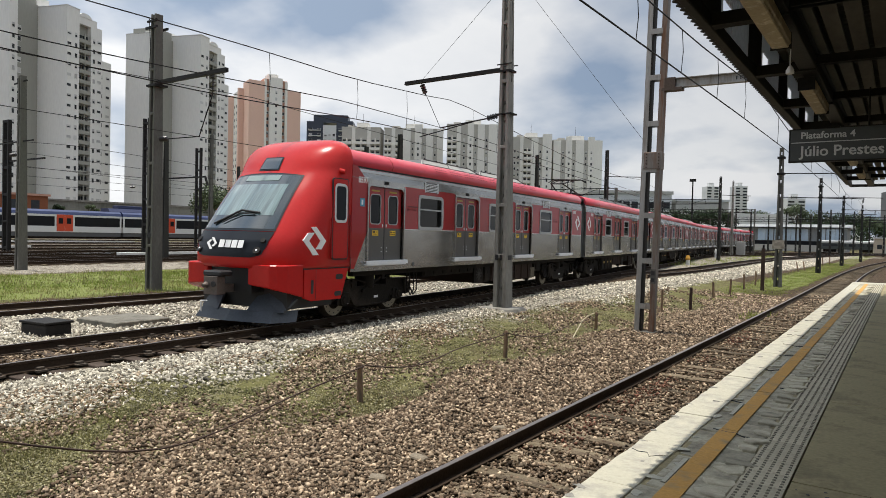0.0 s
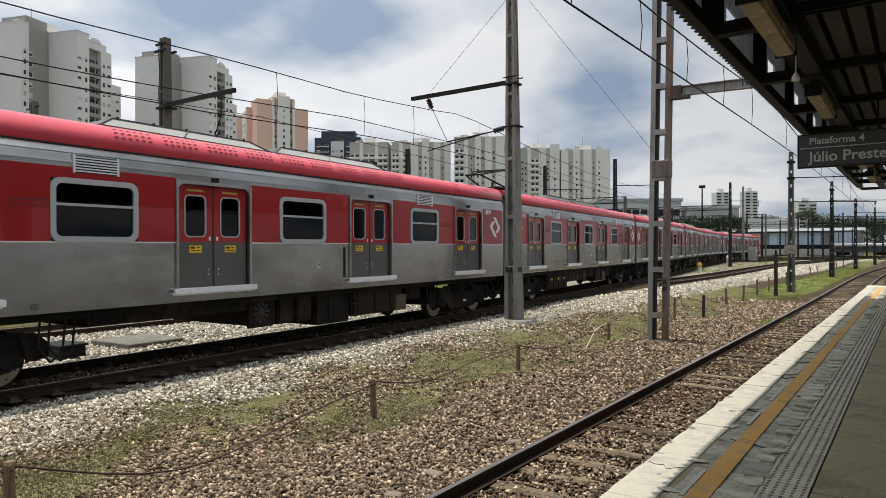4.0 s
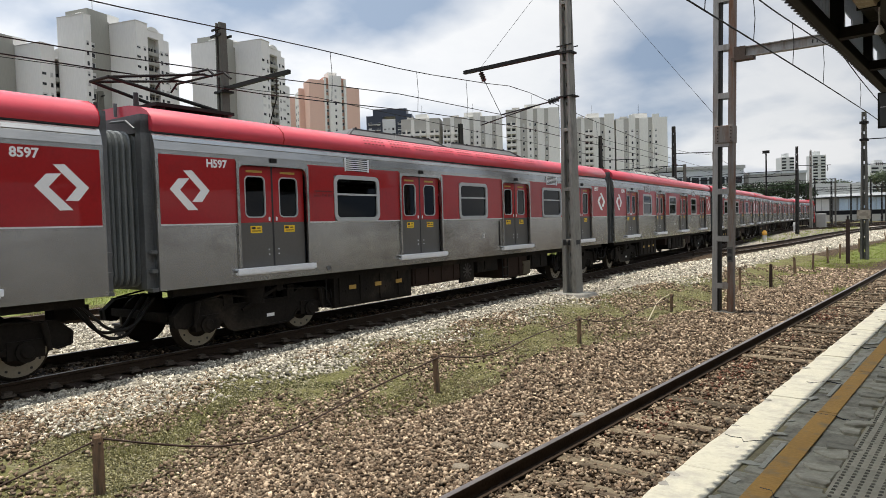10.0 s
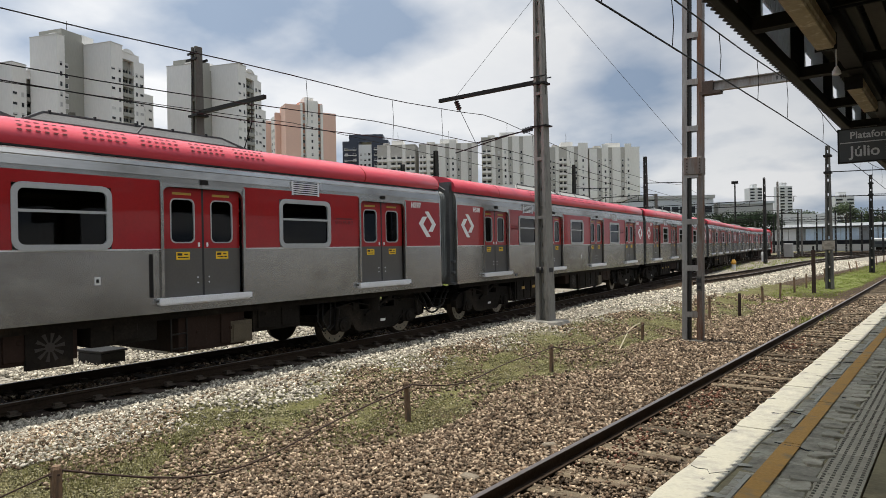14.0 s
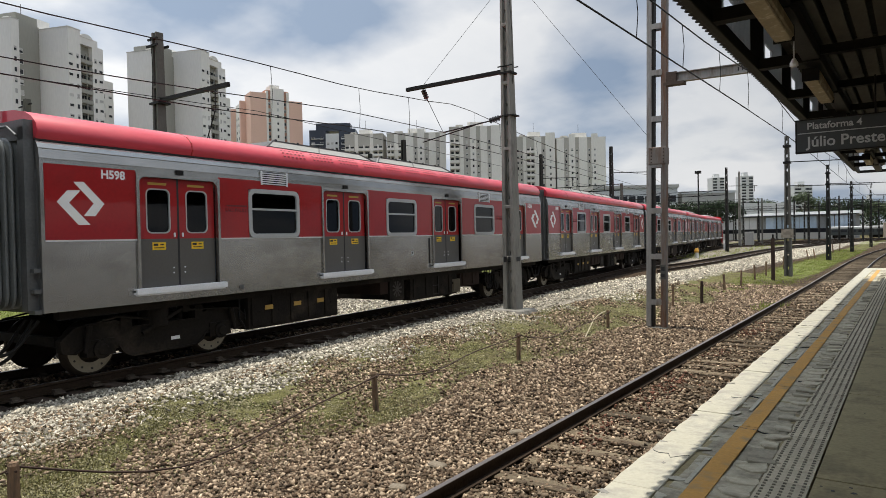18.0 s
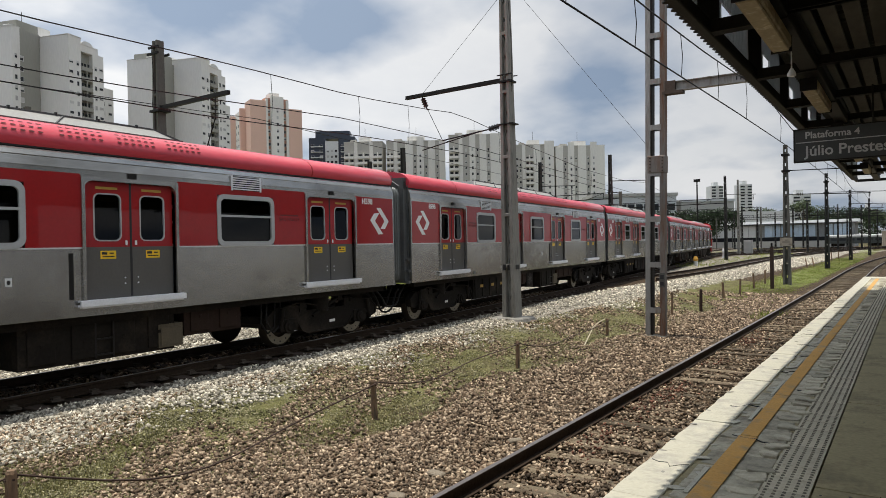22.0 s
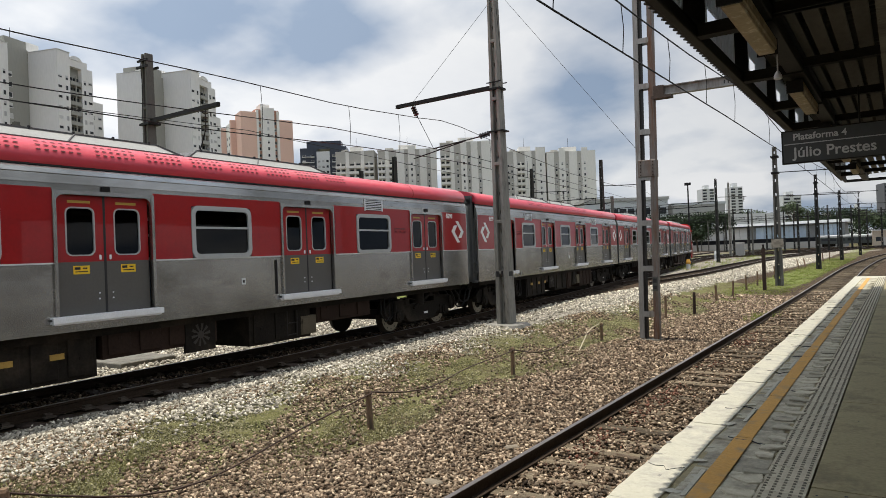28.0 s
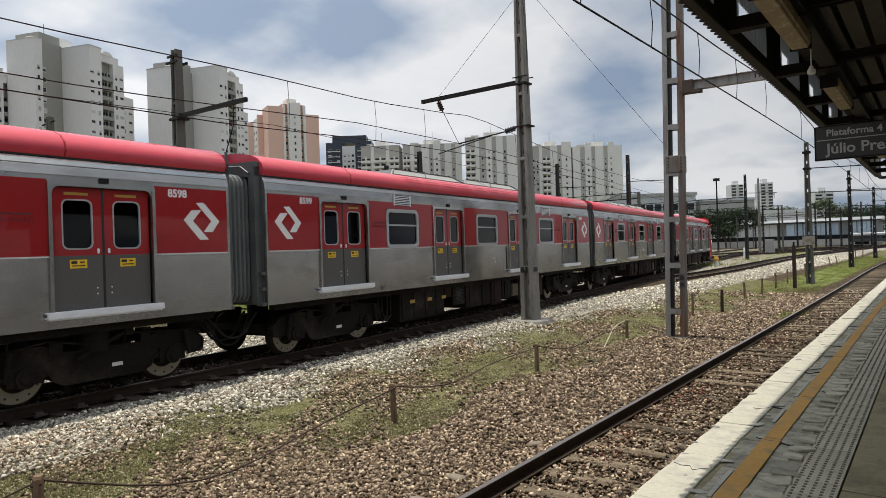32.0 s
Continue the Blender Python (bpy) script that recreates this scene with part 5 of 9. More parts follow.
    for a, c in ((5.35, 9.2), (9.3, 13.35)):
        part("air_conditioning_unit", shared(("ac", a, ac), lambda: air_unit(a, c, unit)), None, root, "dark roof unit" if ac == "dark" else "pale roof unit")
        part("unit_trim", shared(("actrim", a), lambda: unit_trim(a, c)), None, root, "black seams of the roof unit")
        for q in (0.5, 1.2, 1.9, 2.6, 3.3):
            part("lifting_lug", shared("lug", lambda: Build().box(0.745, 0.785, -0.015, 0.015, 4.31, 4.36).mesh("lifting_lug", BLACKM)), None, root, m=pose(0, a + q, 0))
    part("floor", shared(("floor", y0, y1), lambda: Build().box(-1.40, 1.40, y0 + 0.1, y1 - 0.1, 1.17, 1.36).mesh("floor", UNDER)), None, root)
    part("inner_ceiling", shared(("inceil", y0, y1), lambda: Build().box(-1.38, 1.38, y0 + 0.1, y1 - 0.1, 3.42, 3.5).mesh("inner_ceiling", INSIDE)), None, root)
    for w in WINDOWS:
        for sx in (1, -1):
            part("bench_seat", shared(("bench", sx), lambda: Build().slab([(sx * 0.95, 1.36), (sx * 1.40, 1.36), (sx * 1.40, 2.2), (sx * 1.28, 2.2), (sx * 1.26, 1.85), (sx * 0.95, 1.82)][::sx], -0.9, 0.9, 1).mesh("bench_seat", SEATS)), None, root, m=pose(0, w, 0))
    part("inner_poles", shared("inpoles", lambda: (lambda b: [b.cyl((sx, d + q, 1.36), (sx, d + q, 3.42), 0.018, n=6) for d in DOORS for q in (-0.95, 0.95) for sx in (0.75, -0.75)] and b)(Build()).mesh("inner_poles", ALU)), None, root)
    for y, d in ends:
        part("end_wall", shared(("end", y, d), lambda: end_wall(y, d)), None, root, "dark grey end wall")
    boxes = UNDER_BOXES.get(seed) or underframe(seed)
    for i, (a, c, z) in enumerate(boxes):
        b = Build().box(-1.28, 1.28, a, c, z, 1.12)
        nb = max(1, int((c - a) / 0.55))
        for j in range(nb):
            q = a + (c - a) * (j + 0.5) / nb
            b.box(1.28, 1.31, q - 0.2, q + 0.2, z + 0.06, 1.02).box(1.31, 1.325, q - 0.03, q + 0.03, z + 0.3, z + 0.36)
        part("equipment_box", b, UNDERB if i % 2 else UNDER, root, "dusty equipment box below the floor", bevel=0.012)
        if i == 0 and z < 0.5:
            for q in (0.52, 1.36, 2.10):
                part("box_label", shared("boxlabel", lambda: Build().box(1.325, 1.33, -0.11, 0.11, 0.74, 0.83).box(1.33, 1.332, -0.09, -0.04, 0.755, 0.815).mesh("box_label", mat("dull_box_label", (0.34, 0.215, 0.045), 0.7, 0, 0.2, 5, 40, 0))), None, root, "dull yellow warning label", m=pose(0, a + q, 0))
    fy = boxes[1][1] - 0.42
    fan = part("fan_housing", shared("fanbox", lambda: Build().box(1.27, 1.335, -0.33, 0.33, 0.50, 1.10).mesh("fan_housing", UNDER)), None, root, "dark fan housing", m=pose(0, fy, 0))
    part("fan_blades", shared("fan", fan_star), None, fan, "ring of dusty fan blades")
    part("battery_box", shared("battery", lambda: Build().box(1.10, 1.32, -0.24, 0.24, 0.46, 0.86).box(1.32, 1.335, -0.20, 0.20, 0.50, 0.80).mesh("battery_box", mat("dusty_beige_box", (0.085, 0.07, 0.045), 0.8, 0.1, 0.25, 3, 30, 0.2))), None, root, "dusty beige equipment box", m=pose(0, boxes[-1][0] - 0.30, 0))
    part("sole_bar", shared(("sole", y0, y1), lambda: Build().box(1.20, 1.36, y0 + 0.3, y1 - 0.3, 1.02, 1.16).box(-1.36, -1.20, y0 + 0.3, y1 - 0.3, 1.02, 1.16).mesh("sole_bar", UNDER)), None, root)
    part("side_ladder", shared("ladder", lambda: Build().bar((1.30, -0.15, 0.45), (1.30, -0.15, 1.12), 0.025).bar((1.30, 0.15, 0.45), (1.30, 0.15, 1.12), 0.025).bar((1.30, -0.15, 0.5), (1.30, 0.15, 0.5), 0.025).bar((1.30, -0.15, 0.75), (1.30, 0.15, 0.75), 0.025).mesh("side_ladder", DARKMETAL)), None, root, m=pose(0, DOORS[2] - 0.4, 0))
    for y in (4.35, 4.5, 15.2, 15.05):
        part("brake_hose", shared("hose", lambda: Build().pipe([(1.15, 0, 1.05), (1.2, -0.06, 0.62), (1.2, 0.12, 0.38), (1.2, 0.3, 0.50), (1.15, 0.38, 1.0)], 0.018, 5).mesh("brake_hose", DARKMETAL)), None, root, m=pose(0, y, 0))
    for y in (2.62, 16.98):
        bogie = part("bogie", shared("bogie", bogie_frame), None, root, "dusty two-axle bogie", m=pose(0, y, 0))
        part("bogie_plate", shared("bogieplate", lambda: Build().box(1.171, 1.176, 0.12, 0.30, 0.42, 0.48).mesh("bogie_plate", PALE)), None, bogie, "small pale number plate")
        for q in (-1.2, 1.2):
            axle = part("wheelset", shared("axle", lambda: Build().cyl((-0.98, 0, 0), (0.98, 0, 0), 0.085, n=14).mesh("wheelset", WHEEL)), None, bogie, m=pose(0, q, 0.46))
            WHEELSETS.append(axle)


WHEELSETS = []


def wheelset_mesh():
    """Axle, two wheels and their bright rims in one turning piece, with two materials."""
    src = [Build().cyl((-0.98, 0, 0), (0.98, 0, 0), 0.085, n=14).mesh("axle", WHEEL), wheel_mesh(1), wheel_mesh(-1), wheel_disc(1), wheel_disc(-1), disc_holes(1), disc_holes(-1)]
    bm = bmesh.new()
    for i, me in enumerate(src):
        k = len(bm.faces)
        bm.from_mesh(me)
        bm.faces.ensure_lookup_table()
        for f in bm.faces[k:]:
            f.material_index = 2 if i > 4 else 1 if i > 2 else 0
    out = bpy.data.meshes.new("wheelset")
    bm.to_mesh(out)
    bm.free()
    out.materials.append(WHEEL)
    out.materials.append(TYRE)
    out.materials.append(BLACKM)
    return out


CAR_MESH["axle"] = wheelset_mesh()


# height, and how far the front's middle stands behind the car's nominal end
CAB_LINE = [(1.28, -1.19), (1.42, -1.22), (1.60, -1.215), (1.85, -1.155), (2.065, -1.02), (2.5, -0.695), (2.92, -0.37), (3.35, 0.005), (3.475, 0.10),
            (3.70, 0.245), (3.86, 0.37), (4.0, 0.51), (4.1, 0.66), (4.18, 0.82), (4.25, 1.0), (4.28, 1.12), (4.29, 1.22)]
CAB_WIDTH = [(1.28, 1.475), (1.6, 1.49), (2.0, 1.503), (3.3, 1.503), (3.7, 1.495), (3.92, 1.465), (4.06, 1.40), (4.16, 1.29), (4.23, 1.14), (4.27, 0.97), (4.29, 0.75)]


def cab_front(z, x):
    """Where the cab's skin lies at height z, x off the middle."""
    yc = float(np.interp(z, [q[0] for q in CAB_LINE], [q[1] for q in CAB_LINE]))
    w = float(np.interp(z, [q[0] for q in CAB_WIDTH], [q[1] for q in CAB_WIDTH]))
    d = min(1.2, 1.30 - yc)
    return yc + d * (1 - (1 - min(abs(x) / w, 1.0) ** 2.6) ** (1 / 2.6))


def cab_shell():
    b = Build()
    zs = [1.28, 1.34, 1.42, 1.5, 1.6, 1.72] + list(np.arange(1.85, 3.4, 0.14)) + list(np.arange(3.42, 4.05, 0.07)) + [4.06, 4.1, 4.14, 4.18, 4.22, 4.25, 4.27, 4.29]
    n = 40
    for z in zs:
        yc = float(np.interp(z, [q[0] for q in CAB_LINE], [q[1] for q in CAB_LINE]))
        w = float(np.interp(z, [q[0] for q in CAB_WIDTH], [q[1] for q in CAB_WIDTH]))
        d = min(1.2, 1.30 - yc)
        row = []
        for i in range(n + 1):
            a = math.pi * i / n - math.pi / 2
            q, c = math.sin(a), math.cos(a)
            x = w * abs(q) ** (2 / 2.6) * (1 if q >= 0 else -1)
            row.append((x, yc + d * (1 - max(c, 0) ** (2 / 2.6)), z))
        row[0], row[-1] = (-w, yc + d, z), (w, yc + d, z)
        b.v.extend([(-w, 1.31, z)] + row + [(w, 1.31, z)])
    n += 3
    for i in range(len(zs) - 1):
        for j in range(n - 1):
            a = i * n + j
            b.f.append((a, a + 1, a + n + 1, a + n))
            b.s.append(True)
    b.f.append(tuple((len(zs) - 1) * n + j for j in range(n)))
    b.s.append(True)
    b.f.append(tuple(reversed(range(n))))
    b.s.append(False)
    for i in range(len(zs) - 1):
        b.f.append((i * n + n - 1, i * n, (i + 1) * n, (i + 1) * n + n - 1))
        b.s.append(False)
    return b.mesh("cab_shell", CABRED)


def slope_point(z, x, out=0.012):
    """A point on the cab's raked front."""
    return (x * (1 + out * 0.2), cab_front(z, x) - out * 0.8, z + out * 0.6)


def slope_patch(name, material, rows, parent, label, out=0.012, bow=0.0, nx=18, nt=14):
    """A patch that follows the front: rows of (height, half width), the upper edge bowed up in the middle."""
    b = Build()
    z0, z1 = rows[0][0], rows[-1][0]
    for i in range(nt + 1):
        z = z0 + (z1 - z0) * i / nt
        w = float(np.interp(z, [q[0] for q in rows], [q[1] for q in rows]))
        for j in range(nx + 1):
            k = -1 + 2 * j / nx
            b.v.append(slope_point(z + bow * (1 - k * k) * i / nt, w * k, out))
    for i in range(nt):
        for j in range(nx):
            a = i * (nx + 1) + j
            b.f.append((a, a + 1, a + nx + 2, a + nx + 1))
            b.s.append(True)
    return part(name, b, material, parent, label)


def sloped_prism(b, outline, top):
    """An upright prism whose underside slopes: outline of (x, y, underside)."""
    n = len(outline)
    up, low = [(x, y, top) for x, y, z in outline], list(outline)
    b.face(up)
    b.face(low[::-1])
    for i in range(n):
        j = (i + 1) % n
        b.face([low[i], low[j], up[j], up[i]])
    return b


def build_cab(root):
    part("cab", shared("cab", cab_shell), None, root, "red rounded cab")
    screen = slope_patch("windscreen", CABBLACK, [(2.065, 1.065), (3.34, 1.0)], root, "raked windscreen with a black border", 0.014, 0.06)
    slope_patch("windscreen_glass", CABGLASS, [(2.11, 1.03), (3.31, 0.965)], screen, "glass reflecting the pale sky", 0.020, 0.05)
    slope_patch("nose_panel", CABBLACK, [(1.50, 0.70), (1.53, 0.86), (1.58, 0.94), (1.75, 1.01), (2.05, 1.065)], root, "gloss black nose panel", 0.018)
    rim = slope_patch("roof_lamp_frame", CABBLACK, [(3.465, 0.305), (3.79, 0.275)], root, "black rim of the small upper pane", 0.012)
    slope_patch("roof_lamp_glass", CABGLASS, [(3.495, 0.27), (3.76, 0.245)], rim, "small glazed panel over the windscreen", 0.020)
    b = Build()
    for q in logo_polys(0, 0, 0.30):
        b.slab([(x - 0.56, z) for x, z in q], -0.004, 0.004, 1)
    p0, p1 = Vector(slope_point(1.66, 0.5, 0.05)), Vector(slope_point(1.94, 0.5, 0.05))
    tilt = math.degrees(math.atan2(p1.y - p0.y, p1.z - p0.z))
    for i in range(4):
        x = -0.26 + i * 0.185
        b.box(x - 0.075, x + 0.075, -0.004, 0.004, -0.085, 0.085)
    part("operator_mark", b, WHITE, root, "white diamond mark beside four plain bars", m=Matrix.Translation((0.20, -1.225, 1.79)) @ Matrix.Rotation(-radians(tilt), 4, "X"))
    arm = Build()
    arm.pipe([slope_point(2.44, 0.55, 0.05), slope_point(2.48, 0.05, 0.07), slope_point(2.19, -0.62, 0.05)], 0.024, 6)
    arm.pipe([slope_point(2.40, 0.45, 0.05), slope_point(2.42, 0.05, 0.07), slope_point(2.22, -0.35, 0.05)], 0.014, 6)
    part("wiper", arm, BLACKM, root, "black windscreen wiper")
    dest = Build()
    for k in range(8):
        x0, x1 = -0.50 + k * 0.125, -0.50 + (k + 1) * 0.125
        dest.face([slope_point(3.20, x0, 0.028), slope_point(3.20, x1, 0.028), slope_point(3.33, x1, 0.028), slope_point(3.33, x0, 0.028)])
    part("destination_box", dest, mat("destination_glass", (0.20, 0.26, 0.25), 0.2, 0, 0.1, 3, 30, 0), screen, "dim destination display")
    # pale streaked patch on the glass, its colour painting the sky's blurry reflection
    slope_patch("cab_blind", mat("windscreen_sky_streak", (0.13, 0.185, 0.19), 0.10, 0, 0.5, 1.5, 9, 0, coat=0.8, stretch=(6, 0.3, 0.3)), [(2.40, 0.86), (3.12, 0.80)], screen, "pale streaked patch for the sky reflected in the glass", 0.024)
    for s in (1, -1):
        head = part("headlight", Build().cyl(slope_point(1.64, s * 0.84, 0.0), slope_point(1.64, s * 0.84, 0.05), 0.085, n=16), DARKMETAL, root, "dark round headlamp")
        part("lens", Build().cyl(slope_point(1.64, s * 0.84, 0.05), slope_point(1.64, s * 0.84, 0.058), 0.022, n=14), ALU, head)
        part("headlight", Build().cyl(slope_point(1.86, s * 0.93, 0.0), slope_point(1.86, s * 0.93, 0.045), 0.06, n=16), DARKMETAL, root, "dark round headlamp")
        # bumper blocks at each side of the coupler pocket
        o = [(0.60, -1.12, 0.93), (1.20, -1.11, 0.88), (1.33, -1.02, 0.84), (1.42, -0.80, 0.78), (1.465, -0.34, 0.66), (1.30, -0.34, 0.66), (0.60, -0.70, 0.93)]
        o = [(s * x, y, z) for x, y, z in o]
        part("bumper", sloped_prism(Build(), o if s > 0 else o[::-1], 1.365), CABRED, root, "red bumper block beside the coupler", bevel=0.022)
        skirt = Build().slab([(-0.325, 0.64), (-0.10, 0.56), (0.97, 0.54), (1.24, 1.255), (-0.325, 1.255)], s * 1.40, s * 1.468, 0)
        part("side_skirt", skirt, CABRED, root, "red side skirt", bevel=0.01)
        gaps = Build().box(s * 1.40, s * 1.46, -0.34, 1.26, 1.255, 1.285).box(s * 1.466, s * 1.472, 0.055, 0.065, 0.60, 1.24).box(s * 1.466, s * 1.472, -0.10, -0.02, 0.72, 1.02)
        part("skirt_gap", gaps, BLACKM, root, "dark panel gap")
        part("hand_hole", Build().slab(rounded(0.76, 1.02, 1.00, 1.12, 0.045), s * 1.466, s * 1.474, 0), BLACKM, root)
        part("hand_hole", Build().slab(rounded(0.72, 0.98, 0.62, 0.73, 0.045), s * 1.466, s * 1.474, 0), BLACKM, root)
        x = 1.508
        dm = Matrix.Diagonal((s, 1, 1, 1))
        door = part("cab_door", Build().slab(rounded(0.58, 1.12, 1.48, 3.30, 0.07), s * 1.485, s * 1.517, 0), CABRED, root, "red cab door", bevel=0.006)
        part("cab_door_gap", frame_ring(Build(), rounded(0.555, 1.145, 1.455, 3.325, 0.08), rounded(0.585, 1.115, 1.485, 3.295, 0.07), min(s * 1.480, s * 1.510), max(s * 1.480, s * 1.510)), BLACKM, door)
        part("cab_window", frame_ring(Build(), rounded(0.62, 1.08, 2.30, 3.20, 0.12), rounded(0.67, 1.03, 2.36, 3.14, 0.08), min(s * 1.50, s * 1.528), max(s * 1.50, s * 1.528)), PALE, door, "pale window frame")
        part("cab_pane", Build().slab(rounded(0.66, 1.04, 2.35, 3.15, 0.08), s * 1.512, s * 1.521, 0), CABBLACK, door, "dark cab door pane")
        part("grab_rail", Build().bar((s * 1.53, 0.50, 1.5), (s * 1.53, 0.50, 2.4), 0.025).bar((s * 1.53, 1.20, 1.5), (s * 1.53, 1.20, 2.5), 0.025), RED, door)
        part("marker_lamp", Build().cyl((s * 1.42, 0.90, 3.50), (s * 1.60, 0.90, 3.47), 0.07, 0.05, 12), CABRED, root, "small red marker lamp")
        lg = Build()
        for q in logo_polys(-0.04, 1.875, 0.70):
            lg.slab(q if s > 0 else q[::-1], s * 1.478, s * 1.505, 0)
        part("diamond_mark", lg, WHITE, root, "large white diamond mark", m=Matrix.Translation((s * 1.49, -0.08, 0)) @ Matrix.Rotation(radians(-s * 5.0), 4, "Z") @ Matrix.Translation((-s * 1.49, 0.08, 0)))
    # solid black blocks stand for the shade in the pocket and below the cab
    part("coupler_pocket", Build().box(-0.60, 0.60, -1.0, -0.6, 0.75, 1.34).box(-1.25, 1.25, -0.62, 0.9, 0.40, 1.24), BLACKM, root, "black fill for the shade in the coupler pocket and below the cab")
    cp = part("coupler", Build().box(-0.20, 0.20, -1.58, -1.36, 0.72, 1.10).box(-0.09, 0.09, -1.4, -0.6, 0.74, 0.92).cyl((-0.07, -1.62, 0.92), (-0.07, -1.72, 0.92), 0.075, 0.03, 14), mat("coupler_steel", (0.13, 0.105, 0.09), 0.6, 0.5, 0.25, 4, 30, 0.2), root, "worn automatic coupler head", bevel=0.02)
    part("socket", Build().cyl((0.10, -1.57, 0.94), (0.10, -1.60, 0.94), 0.06, n=14), BLACKM, cp)
    part("electric_head", Build().box(-0.26, 0.26, -1.56, -1.2, 1.10, 1.22), BLACKM, cp, "black upper electric coupler", bevel=0.03)
    part("uncoupling_bar", Build().pipe([(-0.20, -1.64, 0.58), (0.0, -1.66, 0.6)], 0.016).pipe([(-0.20, -1.64, 0.58), (-0.22, -1.62, 0.36)], 0.016), WHITE, cp)
    pl = Build()
    edge = [(-1.34, -0.45), (-1.12, -0.98), (0.0, -1.16), (1.12, -0.98), (1.34, -0.45)]
    for (xa, ya), (xb, yb) in zip(edge, edge[1:]):
        q = [(xa, ya, 0.13), (xb, yb, 0.13), (xb * 0.94, yb + 0.16, 0.36), (xa * 0.94, ya + 0.16, 0.36)]
        pl.face(q)
        pl.face([(x, y + 0.035, z) for x, y, z in q[::-1]])
        pl.face([(xa, ya, 0.13), (xa, ya + 0.035, 0.13), (xb, yb + 0.035, 0.13), (xb, yb, 0.13)])
    part("plough", pl, PLOUGH, root, "blue-grey obstacle deflector")
    for s in (1, -1):
        fin = [(s * 0.42, -0.98, 0.34), (s * 1.22, -0.70, 0.34), (s * 1.30, -0.36, 0.62), (s * 1.02, -0.52, 0.80), (s * 0.50, -0.72, 0.66)]
        b = Build().face(fin if s > 0 else fin[::-1])
        back = [(x, y + 0.05, z - 0.02) for x, y, z in fin]
        b.face(back[::-1] if s > 0 else back)
        for k in range(5):
            b.face([fin[k], back[k], back[(k + 1) % 5], fin[(k + 1) % 5]])
        part("plough_shield", b, PLOUGH, root, "blue-grey slanted shield above the deflector")
    # chamfered red field over the first steel panel
    for s in (1, -1):
        q = [(1.28, 1.22), (1.28, 3.68), (1.46, 3.68), (1.94, 3.30), (1.94, 2.16), (1.40, 1.22)]
        part("red_field", Build().slab(q if s > 0 else q[::-1], s * (HALF + 0.001), s * (HALF + 0.006), 0), RED, root, "red field behind the cab")
        part("sticker_mark", Build().box(s * (HALF + 0.010), s * (HALF + 0.012), 1.65, 1.72, 2.76, 2.88), WHITE, root)
        part("access_sticker", Build().box(s * (HALF + 0.006), s * (HALF + 0.010), 1.60, 1.78, 2.72, 2.92), mat("blue_sticker", (0.05, 0.28, 0.42), 0.5, 0, 0.05, 3, 30, 0), root, "small blue access sticker")


def number_on(root, words, y, size=0.17, z=3.20):
    text_part("car_number", words, size, WHITE, root, Matrix.Translation((HALF + 0.006, y, z)) @ Euler((radians(90), 0, radians(90))).to_matrix().to_4x4(), "white painted car number", 0.002, "CENTER", 0.006)


def end_logos(root, which):
    for y in which:
        b = Build()
        for q in logo_polys(y, 2.76, 0.74):
            b.slab(q, HALF + 0.005, HALF + 0.009, 0)
        part("diamond_mark", b, WHITE, root, "white diamond mark")


def pantograph(root):
    p = part("pantograph_base", Build().box(-0.75, 0.75, 0.9, 2.5, 4.24, 4.30).box(-0.7, -0.6, 1.0, 1.1, 4.16, 4.24).box(0.6, 0.7, 1.0, 1.1, 4.16, 4.24).box(0.6, 0.7, 2.3, 2.4, 4.16, 4.24).box(-0.7, -0.6, 2.3, 2.4, 4.16, 4.24), DARKMETAL, root, "dark current collector base")
    a = Build()
    for s in (1, -1):
        a.cyl((s * 0.5, 2.3, 4.34), (s * 0.28, 0.35, 4.70), 0.035, 0.03, 8)
        a.cyl((s * 0.28, 0.35, 4.70), (s * 0.45, 2.1, 5.00), 0.026, 0.022, 8)
    a.cyl((-0.3, 0.35, 4.70), (0.3, 0.35, 4.70), 0.03, n=8)
    part("pantograph_arm", a, DARKMETAL, p)
    h = Build()
    for y in (1.95, 2.3):
        h.pipe([(-0.95, y, 4.88), (-0.75, y, 5.02), (0.75, y, 5.02), (0.95, y, 4.88)], 0.022, 6)
    h.bar((-0.4, 1.95, 5.0), (-0.4, 2.3, 5.0), 0.03).bar((0.4, 1.95, 5.0), (0.4, 2.3, 5.0), 0.03)
    part("collector_head", h, DARKMETAL, p)
    part("insulator", Build().cyl((0.65, 0.6, 4.18), (0.65, 0.6, 4.42), 0.05, 0.04, 10).cyl((-0.65, 0.6, 4.18), (-0.65, 0.6, 4.42), 0.05, 0.04, 10), INSUL, p)


